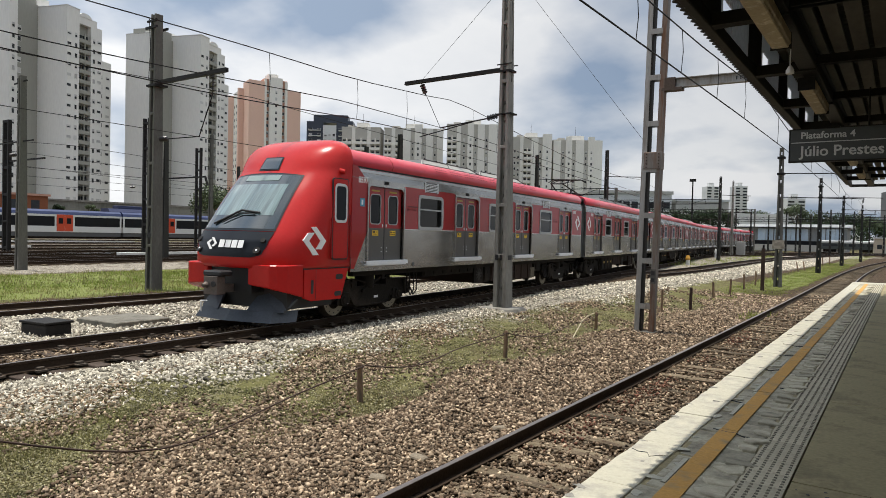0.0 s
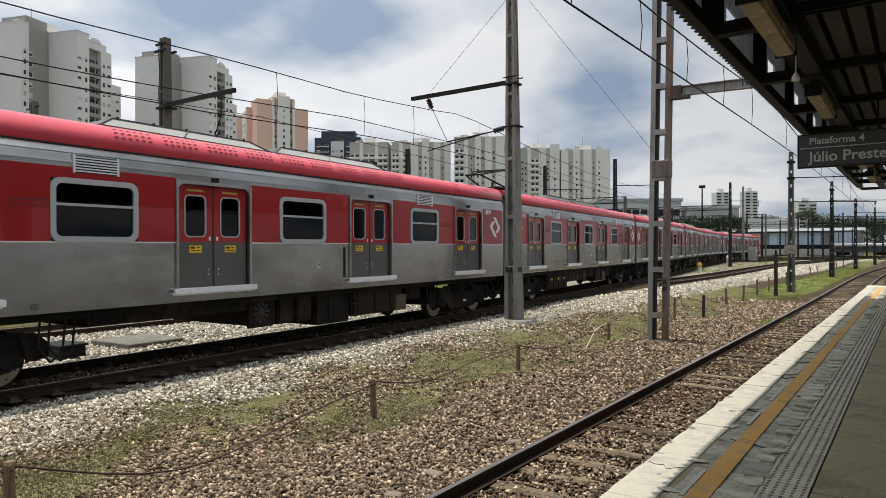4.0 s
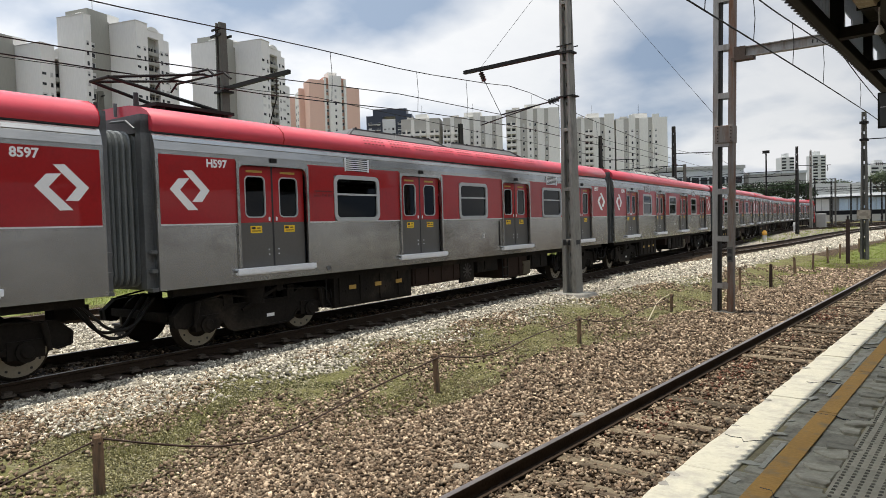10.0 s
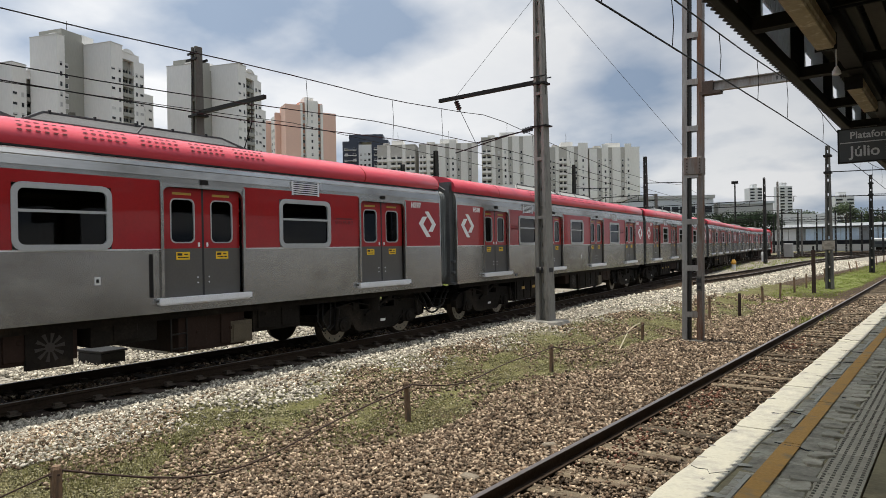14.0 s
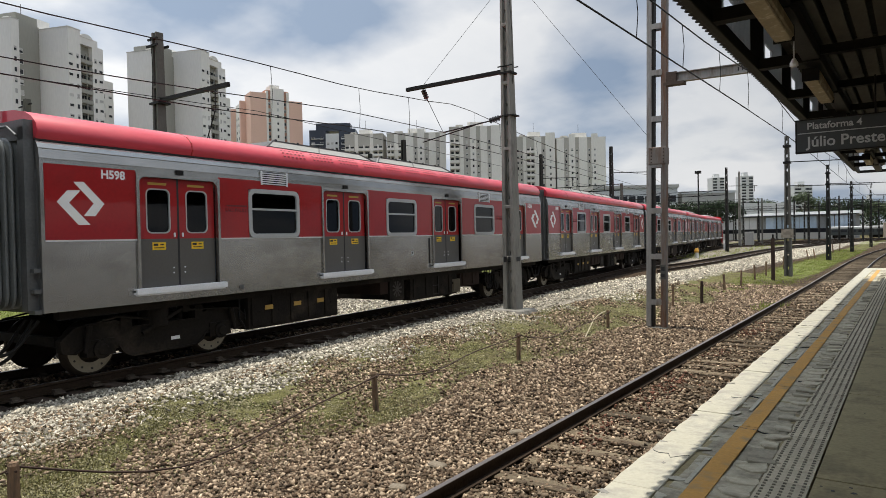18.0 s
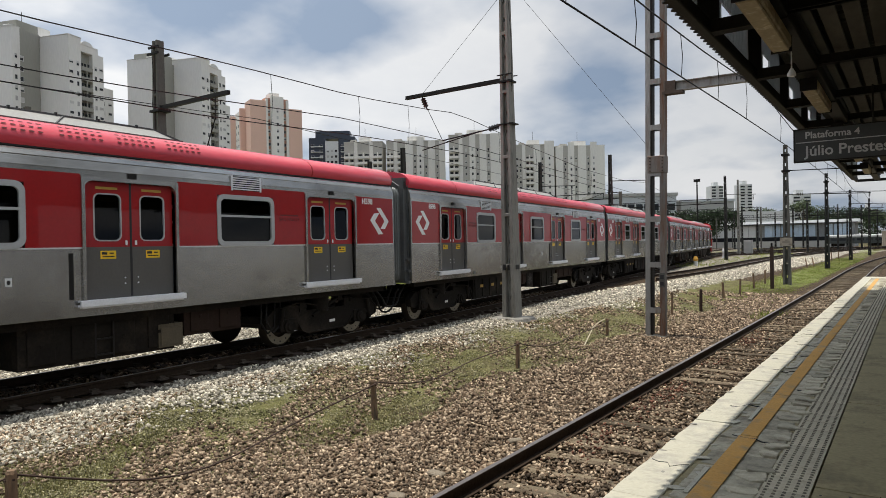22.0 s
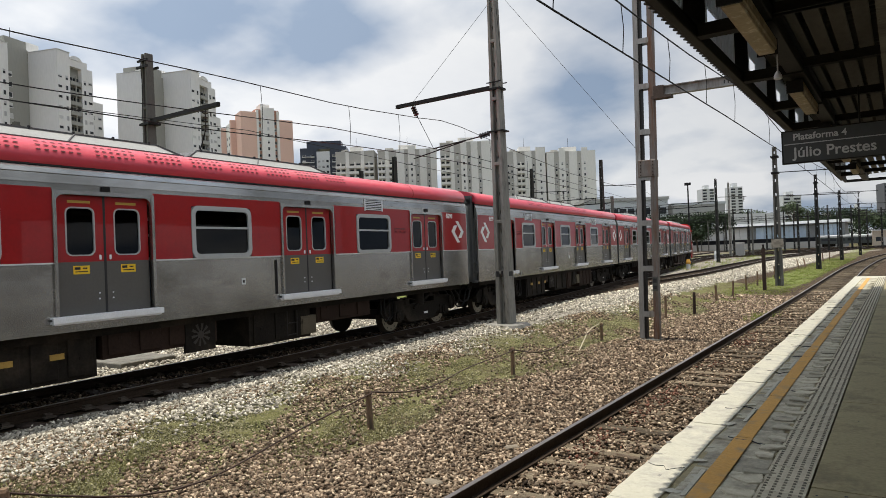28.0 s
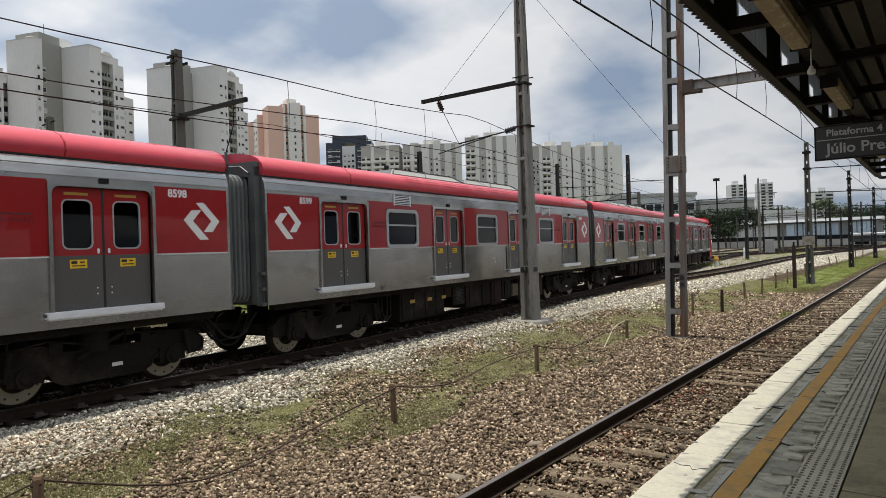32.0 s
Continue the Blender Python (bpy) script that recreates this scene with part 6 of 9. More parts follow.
CARS = []
NUMBERS = ("8597", "H597", "H598", "8598", "8599", "", "")
for i, number in enumerate(NUMBERS):
    lead, tail = i == 0, i == len(NUMBERS) - 1
    what = "leading" if lead else "rear" if tail else "middle"
    car = thing("train_car", f"red and steel {what} car of the moving commuter train", "train car", "cars of the commuter train")
    cab = lead or tail
    fit_car(car, 1.27 if cab else 0.37, CAR_L - 0.37, [(CAR_L - 0.37, -1)] if cab else [(0.37, 1), (CAR_L - 0.37, -1)], 40 + i, "dark" if i == 1 else "pale")
    if cab:
        build_cab(car)
    if not tail:
        part("gangway_bellows", shared("bellows", lambda: gangway(CAR_L - 0.36, CAR_L + 0.36)), None, car, "ribbed grey gangway bellows")
    part("end_coupling", Build().box(-0.15, 0.15, CAR_L - 0.6, CAR_L - 0.02, 0.68, 0.92), UNDER, car, "dark coupling below the gangway", bevel=0.02)
    for x, low in ((0.72, 0.48), (0.92, 0.40), (1.08, 0.55)):
        pts = [(x + 0.04 * math.sin(k), CAR_L - 0.6 + 0.1 * k, 1.0 - (1.0 - low) * math.sin(math.pi * k / 12)) for k in range(13)]
        part("jumper_cable", Build().pipe(pts, 0.026, 6), DARKMETAL, car, "sagging black cable between the cars")
    if i in (1,):
        pantograph(car)
    end_logos(car, ([] if cab else [0.97]) + [CAR_L - 0.97])
    if number:
        number_on(car, number, 1.72 if cab else 1.50, 0.20 if cab else 0.185, 3.29 if cab else 3.165)
        number_on(car, number, CAR_L - 1.45, 0.185, 3.165)
    CARS.append(car)


# ---- masts, arms and wires ----
def concrete_mast(x, y, z0, top, a, c, material, label, holes=0.58, lean=(0, 0), group="catenary masts", turn=0.0, bands=True):
    """A tapered concrete mast of H section: two flanges and a web with real holes."""
    h = top - z0
    mast = thing("catenary_mast", label, "mast", group, m=pose(x, y, z0, lean[0], lean[1], turn))
    for s in (1, -1):
        b = Build()
        f = 0.30
        lo = [(s * a, -a), (s * a, a), (s * a * (1 - 2 * f), a), (s * a * (1 - 2 * f), -a)]
        hi = [(p / a * c, q / a * c) for p, q in lo]
        k = len(b.v)
        b.v.extend([(p, q, -0.3) for p, q in lo] + [(p, q, h) for p, q in hi])
        for q in ((0, 1, 5, 4), (1, 2, 6, 5), (2, 3, 7, 6), (3, 0, 4, 7), (4, 5, 6, 7)):
            b.f.append(q if s > 0 else q[::-1])
            b.s.append(False)
        part("flange", b, material, mast, bevel=0.012)
    web = Build()
    z = -0.3
    gap = holes * 0.2
    while z < h - 0.05:
        k = (a + (c - a) * max(z, 0) / h) * 0.42
        e = min(z + holes - gap, h)
        web.box(-k, k, -0.05, 0.05, z, e)
        if e < h:
            web.box(-k, -0.035, -0.05, 0.05, e, e + gap).box(0.035, k, -0.05, 0.05, e, e + gap)
        z += holes
    part("web", web, material, mast, "pierced web")
    if bands:
        for q in (0.16, 0.30, 0.46, 0.64, 0.80):
            w = (a + (c - a) * q) * 0.99
            part("rib", Build().box(-w, w, -w, w, h * q - 0.05, h * q + 0.05), material, mast, bevel=0.01)
    return mast


def insulator(parent, p, q, name="insulator", n=4):
    """A turned body with n sheds from p to q."""
    p, q = Vector(p), Vector(q)
    d = (q - p).normalized()
    u = d.orthogonal().normalized()
    w = d.cross(u)
    length = (q - p).length
    line = [(0.0, 0.022)]
    for i in range(n):
        c = length * (0.2 + 0.6 * i / max(n - 1, 1))
        line += [(c - 0.020, 0.026), (c - 0.018, 0.095), (c + 0.012, 0.072), (c + 0.020, 0.026)]
    line += [(length, 0.022)]
    b, m = Build(), 12
    for h, r in line:
        b.v.extend([tuple(p + d * h + (u * math.cos(2 * math.pi * i / m) + w * math.sin(2 * math.pi * i / m)) * r) for i in range(m)])
    for i in range(len(line) - 1):
        for j in range(m):
            k = (j + 1) % m
            b.f.append((i * m + j, i * m + k, (i + 1) * m + k, (i + 1) * m + j))
            b.s.append(False)
    b.f.extend([tuple(reversed(range(m))), tuple((len(line) - 1) * m + j for j in range(m))])
    b.s.extend([False, False])
    return part(name, b, INSUL, parent, "ribbed brown insulator")


mast_a = concrete_mast(-10.33, 18.4, 0.06, 11.4, 0.235, 0.125, CONC, "tall weathered concrete mast between the tracks", lean=(0, -0.35))
part("foot", Build().taper((0, 0), (0.66, 0.50), (0.58, 0.42), 0.0, 0.21), CONC, mast_a, "low concrete footing", bevel=0.03)
part("arm", Build().box(-4.0, -0.12, -0.05, 0.05, 7.60, 7.72).box(-4.0, -0.12, -0.07, 0.07, 7.60, 7.625), DARKMETAL, mast_a, "dark steel bracket arm")
part("arm_clamp", Build().box(-0.21, 0.23, -0.20, 0.20, 7.54, 7.60).box(-0.24, 0.28, -0.20, -0.17, 7.76, 7.79).box(-0.24, 0.28, 0.17, 0.20, 7.76, 7.79), DARKMETAL, mast_a, "bolted arm clamp")
part("arm_clamp", Build().box(-0.24, 0.28, -0.20, 0.20, 6.22, 6.26), DARKMETAL, mast_a)
insulator(mast_a, (-0.28, 0, 6.24), (-0.75, 0, 6.17))
part("steady_arm", Build().pipe([(-0.75, 0, 6.17), (-2.5, 0, 6.02)], 0.022).pipe([(-1.2, 0, 6.12), (-3.35, 0, 5.78)], 0.018).pipe([(-2.5, 0, 6.02), (-3.12, 0, 7.2)], 0.010), DARKMETAL, mast_a, "thin registration arm")
insulator(mast_a, (-3.3, 0, 7.58), (-3.12, 0, 7.18))
part("stay", Build().pipe([(-0.12, 0, 10.35), (-3.3, 0, 7.7)], 0.006), DARKMETAL, mast_a, "thin stay wire")
part("stay", Build().pipe([(0.12, 0.0, 10.72), (4.36, 0.47, 5.0)], 0.006), DARKMETAL, mast_a, "thin stay wire")
part("cable", Build().pipe([(0.17, -0.1, 10.2), (0.26, -0.12, 8.8), (0.24, -0.12, 7.2)], 0.008), DARKMETAL, mast_a)
for box in ((-0.16, -0.05, -0.236, -0.232, 1.68, 1.86), (0.0, 0.08, -0.236, -0.232, 1.68, 1.86), (0.226, 0.230, -0.12, 0.12, 1.70, 1.84)):
    part("stencil_mark", Build().box(*box), BLACKM, mast_a, "worn stencilled mark, unreadable")

# the steel mast between the rails' gravel and the platform track
mast_b = thing("lattice_mast", "rust-streaked steel mast of two channels and battens", "mast", "catenary masts", m=pose(-5.97, 18.87, -0.08, 0, 0.95, 0))
for s, m in ((-1, GALV), (1, GALVR)):
    x = s * 0.20
    ch = Build().box(x - 0.07, x + 0.07, -0.12, -0.105, 0, 11.6).box(x - 0.07, x + 0.07, 0.105, 0.12, 0, 11.6).box(x + s * 0.055, x + s * 0.07, -0.105, 0.105, 0, 11.6)
    part("channel", ch, m, mast_b, "rust-streaked steel channel", bevel=0.003)
# added dark plate stands for the shade inside the left channel
part("inner_flange", Build().box(-0.135, -0.075, -0.10, 0.10, 0, 11.5), BEAM, mast_b, "dark plate for the shade inside the channel")
for i in range(9):
    z = 0.62 + 1.28 * i
    part("batten", Build().box(-0.16, 0.16, -0.128, -0.118, z, z + 0.15), GALV, mast_b)
    part("batten", Build().box(-0.16, 0.16, 0.118, 0.128, z, z + 0.15), GALV, mast_b)
bx = part("junction_plate", Build().box(-0.20, 0.28, -0.16, 0.16, 4.55, 5.02), GALVR, mast_b, "bolted rusty junction plate", bevel=0.01)
for i in range(5):
    for j in (-0.12, 0.22):
        part("bolt", Build().cyl((j, -0.16, 4.60 + i * 0.09), (j, -0.18, 4.60 + i * 0.09), 0.018, n=6), RUSTY, bx)
part("number_plate_frame", Build().box(0.13, 0.28, -0.14, -0.125, 1.35, 1.75), CONCD, mast_b)
part("number_mark", Build().box(0.15, 0.25, -0.145, -0.140, 1.58, 1.70), BLACKM, mast_b, "worn plate mark, unreadable")
part("number_mark", Build().box(0.15, 0.25, -0.145, -0.140, 1.40, 1.50), BLACKM, mast_b, "worn plate mark, unreadable")
arm = part("beam_arm", Build().box(0.26, 5.4, -0.09, 0.09, 6.78, 6.80).box(0.26, 5.4, -0.012, 0.012, 6.80, 7.02).box(0.26, 5.4, -0.09, 0.09, 7.02, 7.04), GALV, mast_b, "grey steel beam reaching over the platform track")
part("beam_bracket", Build().box(0.20, 0.75, -0.13, 0.13, 6.70, 6.78).box(0.20, 0.55, -0.11, 0.11, 6.78, 7.06), mat("dark_rusted_bracket", (0.085, 0.06, 0.045), 0.7, 0.3, 0.3, 3, 30, 0.3), mast_b, "rusted bracket")
for q in (2.1, 2.2):
    part("beam_bolt", Build().box(q, q + 0.03, -0.02, 0.02, 6.86, 6.96), BLACKM, arm)
part("mast_foot", Build().box(-0.30, 0.30, -0.18, 0.18, -0.15, -0.02), CONCD, mast_b)

for k, (x, y, top) in enumerate(((-6.05, 43.7, 8.05), (-6.12, 67.2, 8.2), (-6.0, 92.5, 8.2), (-5.2, 117.6, 8.3))):
    c = concrete_mast(x, y, -0.1, top, 0.21, 0.11, CONCF if k else CONCD, "dark concrete mast beside the platform track", 0.82, bands=k < 2)
    part("arm", Build().bar((0.1, 0, 6.64), (4.6, 0, 6.50), 0.05), DARKMETAL, c, "long bracket arm")
    part("arm", Build().bar((0.1, 0, 5.25), (4.2, 0, 5.10), 0.045), DARKMETAL, c, "lower bracket arm")
    insulator(c, (3.2, 0, 6.5), (3.15, 0, 6.05))
    insulator(c, (0.5, 0, 5.24), (0.95, 0, 5.22))
    for z in (6.55, 7.5):
        part("arm_clamp", Build().box(-0.2, 0.2, -0.2, 0.2, z, z + 0.12), DARKMETAL, c)
    if k == 0:
        pl = part("plate", Build().box(-0.32, 0.32, -0.26, -0.235, 2.22, 2.72), PLATE, c, "weathered pale plate")
        part("plate_mark", Build().box(-0.2, 0.2, -0.265, -0.26, 2.40, 2.54), mat("faded_plate_print", (0.24, 0.21, 0.17), 0.8, 0, 0.1, 4, 30, 0), pl, "plain bar for an unreadable number")

mast_l = concrete_mast(-22.75, 14.3, 0.25, 10.3, 0.225, 0.15, CONCD, "dark concrete mast in the grass strip", 0.9)
part("arm", Build().box(0.15, 4.05, -0.06, 0.06, 7.50, 7.64), DARKMETAL, mast_l, "dark steel bracket arm")
part("arm_clamp", Build().box(-0.24, 0.34, -0.25, 0.25, 7.40, 7.48).box(-0.34, 0.34, -0.25, -0.19, 9.5, 9.58).box(-0.34, 0.34, 0.19, 0.25, 9.5, 9.58).box(-0.30, 0.30, -0.22, -0.16, 9.75, 9.82), DARKMETAL, mast_l)
insulator(mast_l, (3.32, 0, 7.5), (3.30, 0, 6.8))
insulator(mast_l, (0.25, 0, 5.5), (0.8, 0, 5.48))
part("steady_arm", Build().pipe([(0.8, 0, 5.48), (2.6, 0, 5.45), (3.3, 0, 6.8)], 0.02), DARKMETAL, mast_l)
for q in (-0.12, 0.04):
    part("stencil_mark", Build().box(q, q + 0.10, -0.262, -0.258, 1.9, 2.08), BLACKM, mast_l, "worn mark, unreadable")

m0 = concrete_mast(-37.2, 16.0, 0.22, 10.1, 0.23, 0.14, CONCD, "dark concrete mast with cross arms in the yard", 0.9)
part("arm", Build().bar((-3.0, 0, 6.55), (1.2, 0, 6.55), 0.06), DARKMETAL, m0)
part("arm", Build().bar((-0.9, 0, 9.55), (0.5, 0, 9.6), 0.06), DARKMETAL, m0)
insulator(m0, (-1.4, 0, 5.9), (-0.6, 0, 5.9))


def lattice_post(x, y, h, w, label):
    """A slim post of two steel channels tied by battens."""
    t = thing("lattice_post", label, "mast", "yard lattice posts", m=pose(x, y, 0.1))
    for s in (-1, 1):
        part("channel", Build().box(s * w - 0.10, s * w + 0.10, -0.14, 0.14, 0, h), DARKMETAL, t)
    n = int(h / 2.2)
    for i in range(n + 1):
        z = min(0.4 + i * 2.2, h - 0.2)
        part("batten", Build().box(-w + 0.1, w - 0.1, -0.12, 0.12, z, z + 0.2), DARKMETAL, t)
    return t


lp = lattice_post(-54.4, 33.4, 11.9, 0.36, "dark lattice post among the yard tracks")
part("arm", Build().bar((0.3, 0, 6.6), (8.2, 0, 6.6), 0.12).bar((8.2, 0, 6.6), (8.5, 0, 5.9), 0.12), DARKMETAL, lp, "long bracket arm")
insulator(lp, (-2.6, 0, 6.0), (-1.7, 0, 6.0))
lattice_post(-68.5, 48.6, 11.9, 0.40, "dark lattice post among the yard tracks")
lp = lattice_post(-61.0, 25.1, 11.0, 0.42, "dark lattice post beside the concrete mast")
part("arm", Build().bar((0.3, 0, 7.6), (6.4, 0, 7.6), 0.12), DARKMETAL, lp)
concrete_mast(-70.9, 52.1, 0.15, 14.2, 0.24, 0.16, CONCD, "slim concrete mast far along the yard", 0.9, group="far masts", bands=False)
FAR_MASTS = [(-20.2, 52.8, 9.7, 0.20), (-27.2, 54.1, 9.8, 0.2), (-17.8, 82.8, 10.0, 0.19), (-21.6, 109, 11.6, 0.2), (-26.5, 33.5, 8.8, 0.2), (-31.5, 36.0, 8.6, 0.2),
             (-44, 28.5, 9.0, 0.2), (-58, 46, 9.2, 0.2), (-68, 62, 9.2, 0.22), (-49, 80, 9.2, 0.2), (-36, 122, 9.5, 0.2), (-44, 140, 9, 0.2), (-29, 150, 9.5, 0.2), (-24, 138, 8.5, 0.18), (-19, 146, 8.5, 0.18),
             (-14.5, 128, 8.6, 0.18), (-11, 140, 8.6, 0.18), (-8, 152, 8.8, 0.18), (-17, 168, 8.8, 0.2), (-12, 176, 9, 0.2), (-6.5, 182, 9, 0.2), (-1.5, 150, 8.2, 0.18), (-3.5, 172, 8.8, 0.2),
             (3.5, 168, 9, 0.2), (-35, 172, 9, 0.2), (-27, 178, 9, 0.2), (-22, 186, 9, 0.2)]
for k, (x, y, top, a) in enumerate(FAR_MASTS):
    c = concrete_mast(x, y, 0.15, top, a, 0.12, CONCF if k != 3 else CONC, "slim concrete mast far along the yard", 0.85, group="far masts", bands=False)
    if k in (0, 1, 2, 4, 5, 8, 10, 15, 17, 21):
        part("arm", Build().bar((0.1, 0, top - 2.3), (3.3, 0, top - 2.45), 0.06), DARKMETAL, c, "thin bracket arm")
        insulator(c, (3.0, 0, top - 2.4), (3.0, 0, top - 3.1))
for y, x0, x1, z in ((84, -40, -18, 6.9), (118, -48, -20, 7.2), (150, -46, 2, 7.0), (176, -40, 6, 7.4), (60, -66, -22, 6.6)):
    g = thing("gantry_beam", "thin steel gantry beam across the yard", "gantry", "yard gantries", m=pose(0, y, 0))
    part("chord", Build().bar((x0, 0, z), (x1, 0, z), 0.09), DARKMETAL, g)
    part("chord", Build().bar((x0, 0, z + 0.55), (x1, 0, z + 0.55), 0.07), DARKMETAL, g)
    n = int((x1 - x0) / 1.6)
    lat = Build()
    for i in range(n):
        a = x0 + (x1 - x0) * i / n
        lat.bar((a, 0, z), (a + (x1 - x0) / n, 0, z + 0.55) if i % 2 else (a, 0, z + 0.55), 0.04)
    part("lacing", lat, DARKMETAL, g)
    part("post", Build().bar((x0, 0, 0.1), (x0, 0, z + 0.6), 0.22), CONCD, g)
    part("post", Build().bar((x1, 0, 0.1), (x1, 0, z + 0.6), 0.22), CONCD, g)
flood = thing("floodlight_mast", "tall slim floodlight mast far in the yard", "floodlight", m=pose(-39.2, 155, 0.2))
part("pole", Build().cyl((0, 0, 0), (0, 0, 15.4), 0.22, 0.14, 10), DARKMETAL, flood)
part("lamp_head", Build().box(-0.7, 0.7, -0.2, 0.2, 15.4, 15.5).box(-0.65, -0.3, -0.25, 0.2, 15.5, 16.0).box(-0.2, 0.2, -0.25, 0.2, 15.5, 16.0).box(0.3, 0.65, -0.25, 0.2, 15.5, 16.0), DARKMETAL, flood)


def wire_set(name, label, line, contact, messenger, s0, s1, spans_at, droppers, r=0.012):
    """A contact wire, its sagging messenger and the droppers between them."""
    w = thing(name, label, "overhead wire", "overhead wires")

    def zc(s):
        return float(np.interp(s, [p[0] for p in contact], [p[1] for p in contact]))

    def zm(s):
        return float(np.interp(s, [p[0] for p in messenger], [p[1] for p in messenger]))
    ss = np.arange(s0, s1, 1.5)
    part("contact_wire", Build().pipe([(*on_line(line, s), zc(s)) for s in ss], r, 5), DARKMETAL, w)
    part("messenger_wire", Build().pipe([(*on_line(line, s), zm(s)) for s in ss], r, 5), DARKMETAL, w)
    for s in droppers:
        x, y = on_line(line, s)
        part("dropper", Build().pipe([(x, y, zc(s)), (x + 0.02, y + 0.02, (zc(s) + zm(s)) / 2), (x, y, zm(s))], 0.007, 5), DARKMETAL, w)
    return w


def sag(points, low, rise):
    """Messenger heights: high at the supports, low between them."""
    out = []
    for a, c in zip(points, points[1:]):
        for i in range(8):
            t = i / 8
            out.append((a + (c - a) * t, low + rise * (2 * t - 1) ** 2))
    return out + [(points[-1], low + rise)]


wire_set("platform_track_wires", "black overhead wires above the platform track", NEAR_LINE, [(-20, 5.2), (7, 5.26), (16, 5.38), (24, 5.45), (60, 5.3), (170, 5.3)],
         sag([-31, -6, 19, 43.7, 67.2, 92.5, 117.6, 145, 170], 5.95, 0.50), -20, 168, (), [3.6, 7.0, 9.3, 11.6, 14.2, 17.0, 22, 26, 31, 36, 41, 47, 53, 60], 0.013)
wire_set("train_track_wires", "black overhead wires above the train", TRAIN_LINE, [(-20, 5.2), (4.8, 5.30), (9, 5.36), (14, 5.62), (20, 5.80), (40, 5.75), (200, 5.6)],
         [(-20, 6.5), (-8, 6.35), (5, 6.43), (9.2, 6.58), (13.6, 6.66), (17.5, 6.95), (19.5, 7.15), (26, 6.8), (34, 6.55), (44, 6.7), (52, 7.1), (62, 6.7), (74, 6.6), (84, 7.1), (200, 6.8)], -20, 190, (), [7.4, 10.5, 13.8, 16.3, 23, 27, 31, 36, 41], 0.012)
second = thing("second_track_wires", "black overhead wires above the second track", "overhead wire", "overhead wires")
part("contact_wire", Build().pipe([(*on_line(TRAIN_LINE, s), float(np.interp(s, (-20, 4.8, 7.6, 13, 20, 60), (5.5, 5.56, 5.66, 5.98, 6.1, 6.0)))) for s in np.arange(-20, 60, 1.5)], 0.011, 5), DARKMETAL, second)
part("contact_wire", Build().pipe([(*on_line(SECOND_LINE, s), 5.55) for s in np.arange(-20, 120, 3)], 0.011, 5), DARKMETAL, second)
part("messenger_wire", Build().pipe([(*on_line(SECOND_LINE, s), 6.75 + 0.5 * (((s - 16) % 50) / 25 - 1) ** 2) for s in np.arange(-20, 120, 2)], 0.011, 5), DARKMETAL, second)
for x in (-40, -47, -56):
    w = thing("yard_wires", "thin overhead wires over the yard", "overhead wire", "overhead wires")
    part("contact_wire", Build().pipe([(x + 0.4, -10, 5.7), (x, 20, 5.7), (x - 2, 60, 5.7), (x - 7, 130, 5.7)], 0.014, 5), DARKMETAL, w)
    part("messenger_wire", Build().pipe([(x + 0.4, -10, 7.2), (x, 8, 6.7), (x, 20, 7.2), (x - 1, 40, 6.6), (x - 2, 60, 7.2), (x - 7, 130, 7.0)], 0.014, 5), DARKMETAL, w)

# ---- posts, wire fence and trackside things ----
POSTS = [(-7.0, 2.77, 0.62, 0.05), (-6.82, 7.77, 0.63, 0.045), (-6.95, 12.54, 0.60, 0.042), (-7.16, 18.22, 0.50, 0.045), (-7.05, 24.1, 0.85, 0.04), (-6.56, 26.1, 0.86, 0.05),
         (-7.06, 32.1, 0.75, 0.05), (-6.86, 34.6, 0.80, 0.05), (-7.05, 39.2, 0.85, 0.05), (-7.18, 43.3, 0.85, 0.05), (-7.24, 50.3, 0.9, 0.05), (-7.6, 66.7, 0.9, 0.05), (-7.5, 70.5, 0.9, 0.06), (-7.5, 87.4, 1.0, 0.06), (-7.4, 94, 1.0, 0.06)]
for k, (x, y, h, w) in enumerate(POSTS):
    w *= 1.15
    p = thing("fence_post", "short weathered wooden post standing in the gravel" if k != 5 else "short post with a reddish stain in the gravel", "post", "fence posts",
              m=pose(x, y, float(ground_z(np.array([x]), np.array([y]))[0]) - 0.04, (0, 1.5, -1, 2, 0, 1, -2, 2, 0, 3, 0, 14, 18, 4, -3)[k], (1, -1.5, 1, -1, 2, 0, 1, -1, 2, 0, 1, 5, -8, 2, 0)[k], 20 * k))
    b = Build()
    n, rr2 = 7, random.Random(k)
    rings = [(0, 1.0), (h * 0.5, 0.95), (h, 0.88), (h + 0.03, 0.7)]
    wob = [rr2.uniform(0.82, 1.12) for _ in range(n)]
    for z, s in rings:
        b.v.extend([(w * s * wob[i] * math.cos(2 * math.pi * i / n), w * s * wob[i] * math.sin(2 * math.pi * i / n), z) for i in range(n)])
    for i in range(3):
        for j in range(n):
            b.f.append((i * n + j, i * n + (j + 1) % n, (i + 1) * n + (j + 1) % n, (i + 1) * n + j))
            b.s.append(False)
    b.f.append(tuple(3 * n + j for j in range(n)))
    b.s.append(False)
    part("stake", b, WOOD if k != 5 else RUSTY, p)
    if k < 4:
        part("wire_knot", Build().cyl((-w * 1.1, 0, h - 0.05), (w * 1.1, 0, h - 0.05), 0.012, n=6).cyl((0, -w * 1.1, h - 0.06), (0, w * 1.1, h - 0.05), 0.012, n=6), RUSTY, p)
fence = thing("fence_wire", "slack rusty wire strung between the wooden posts", "wire")
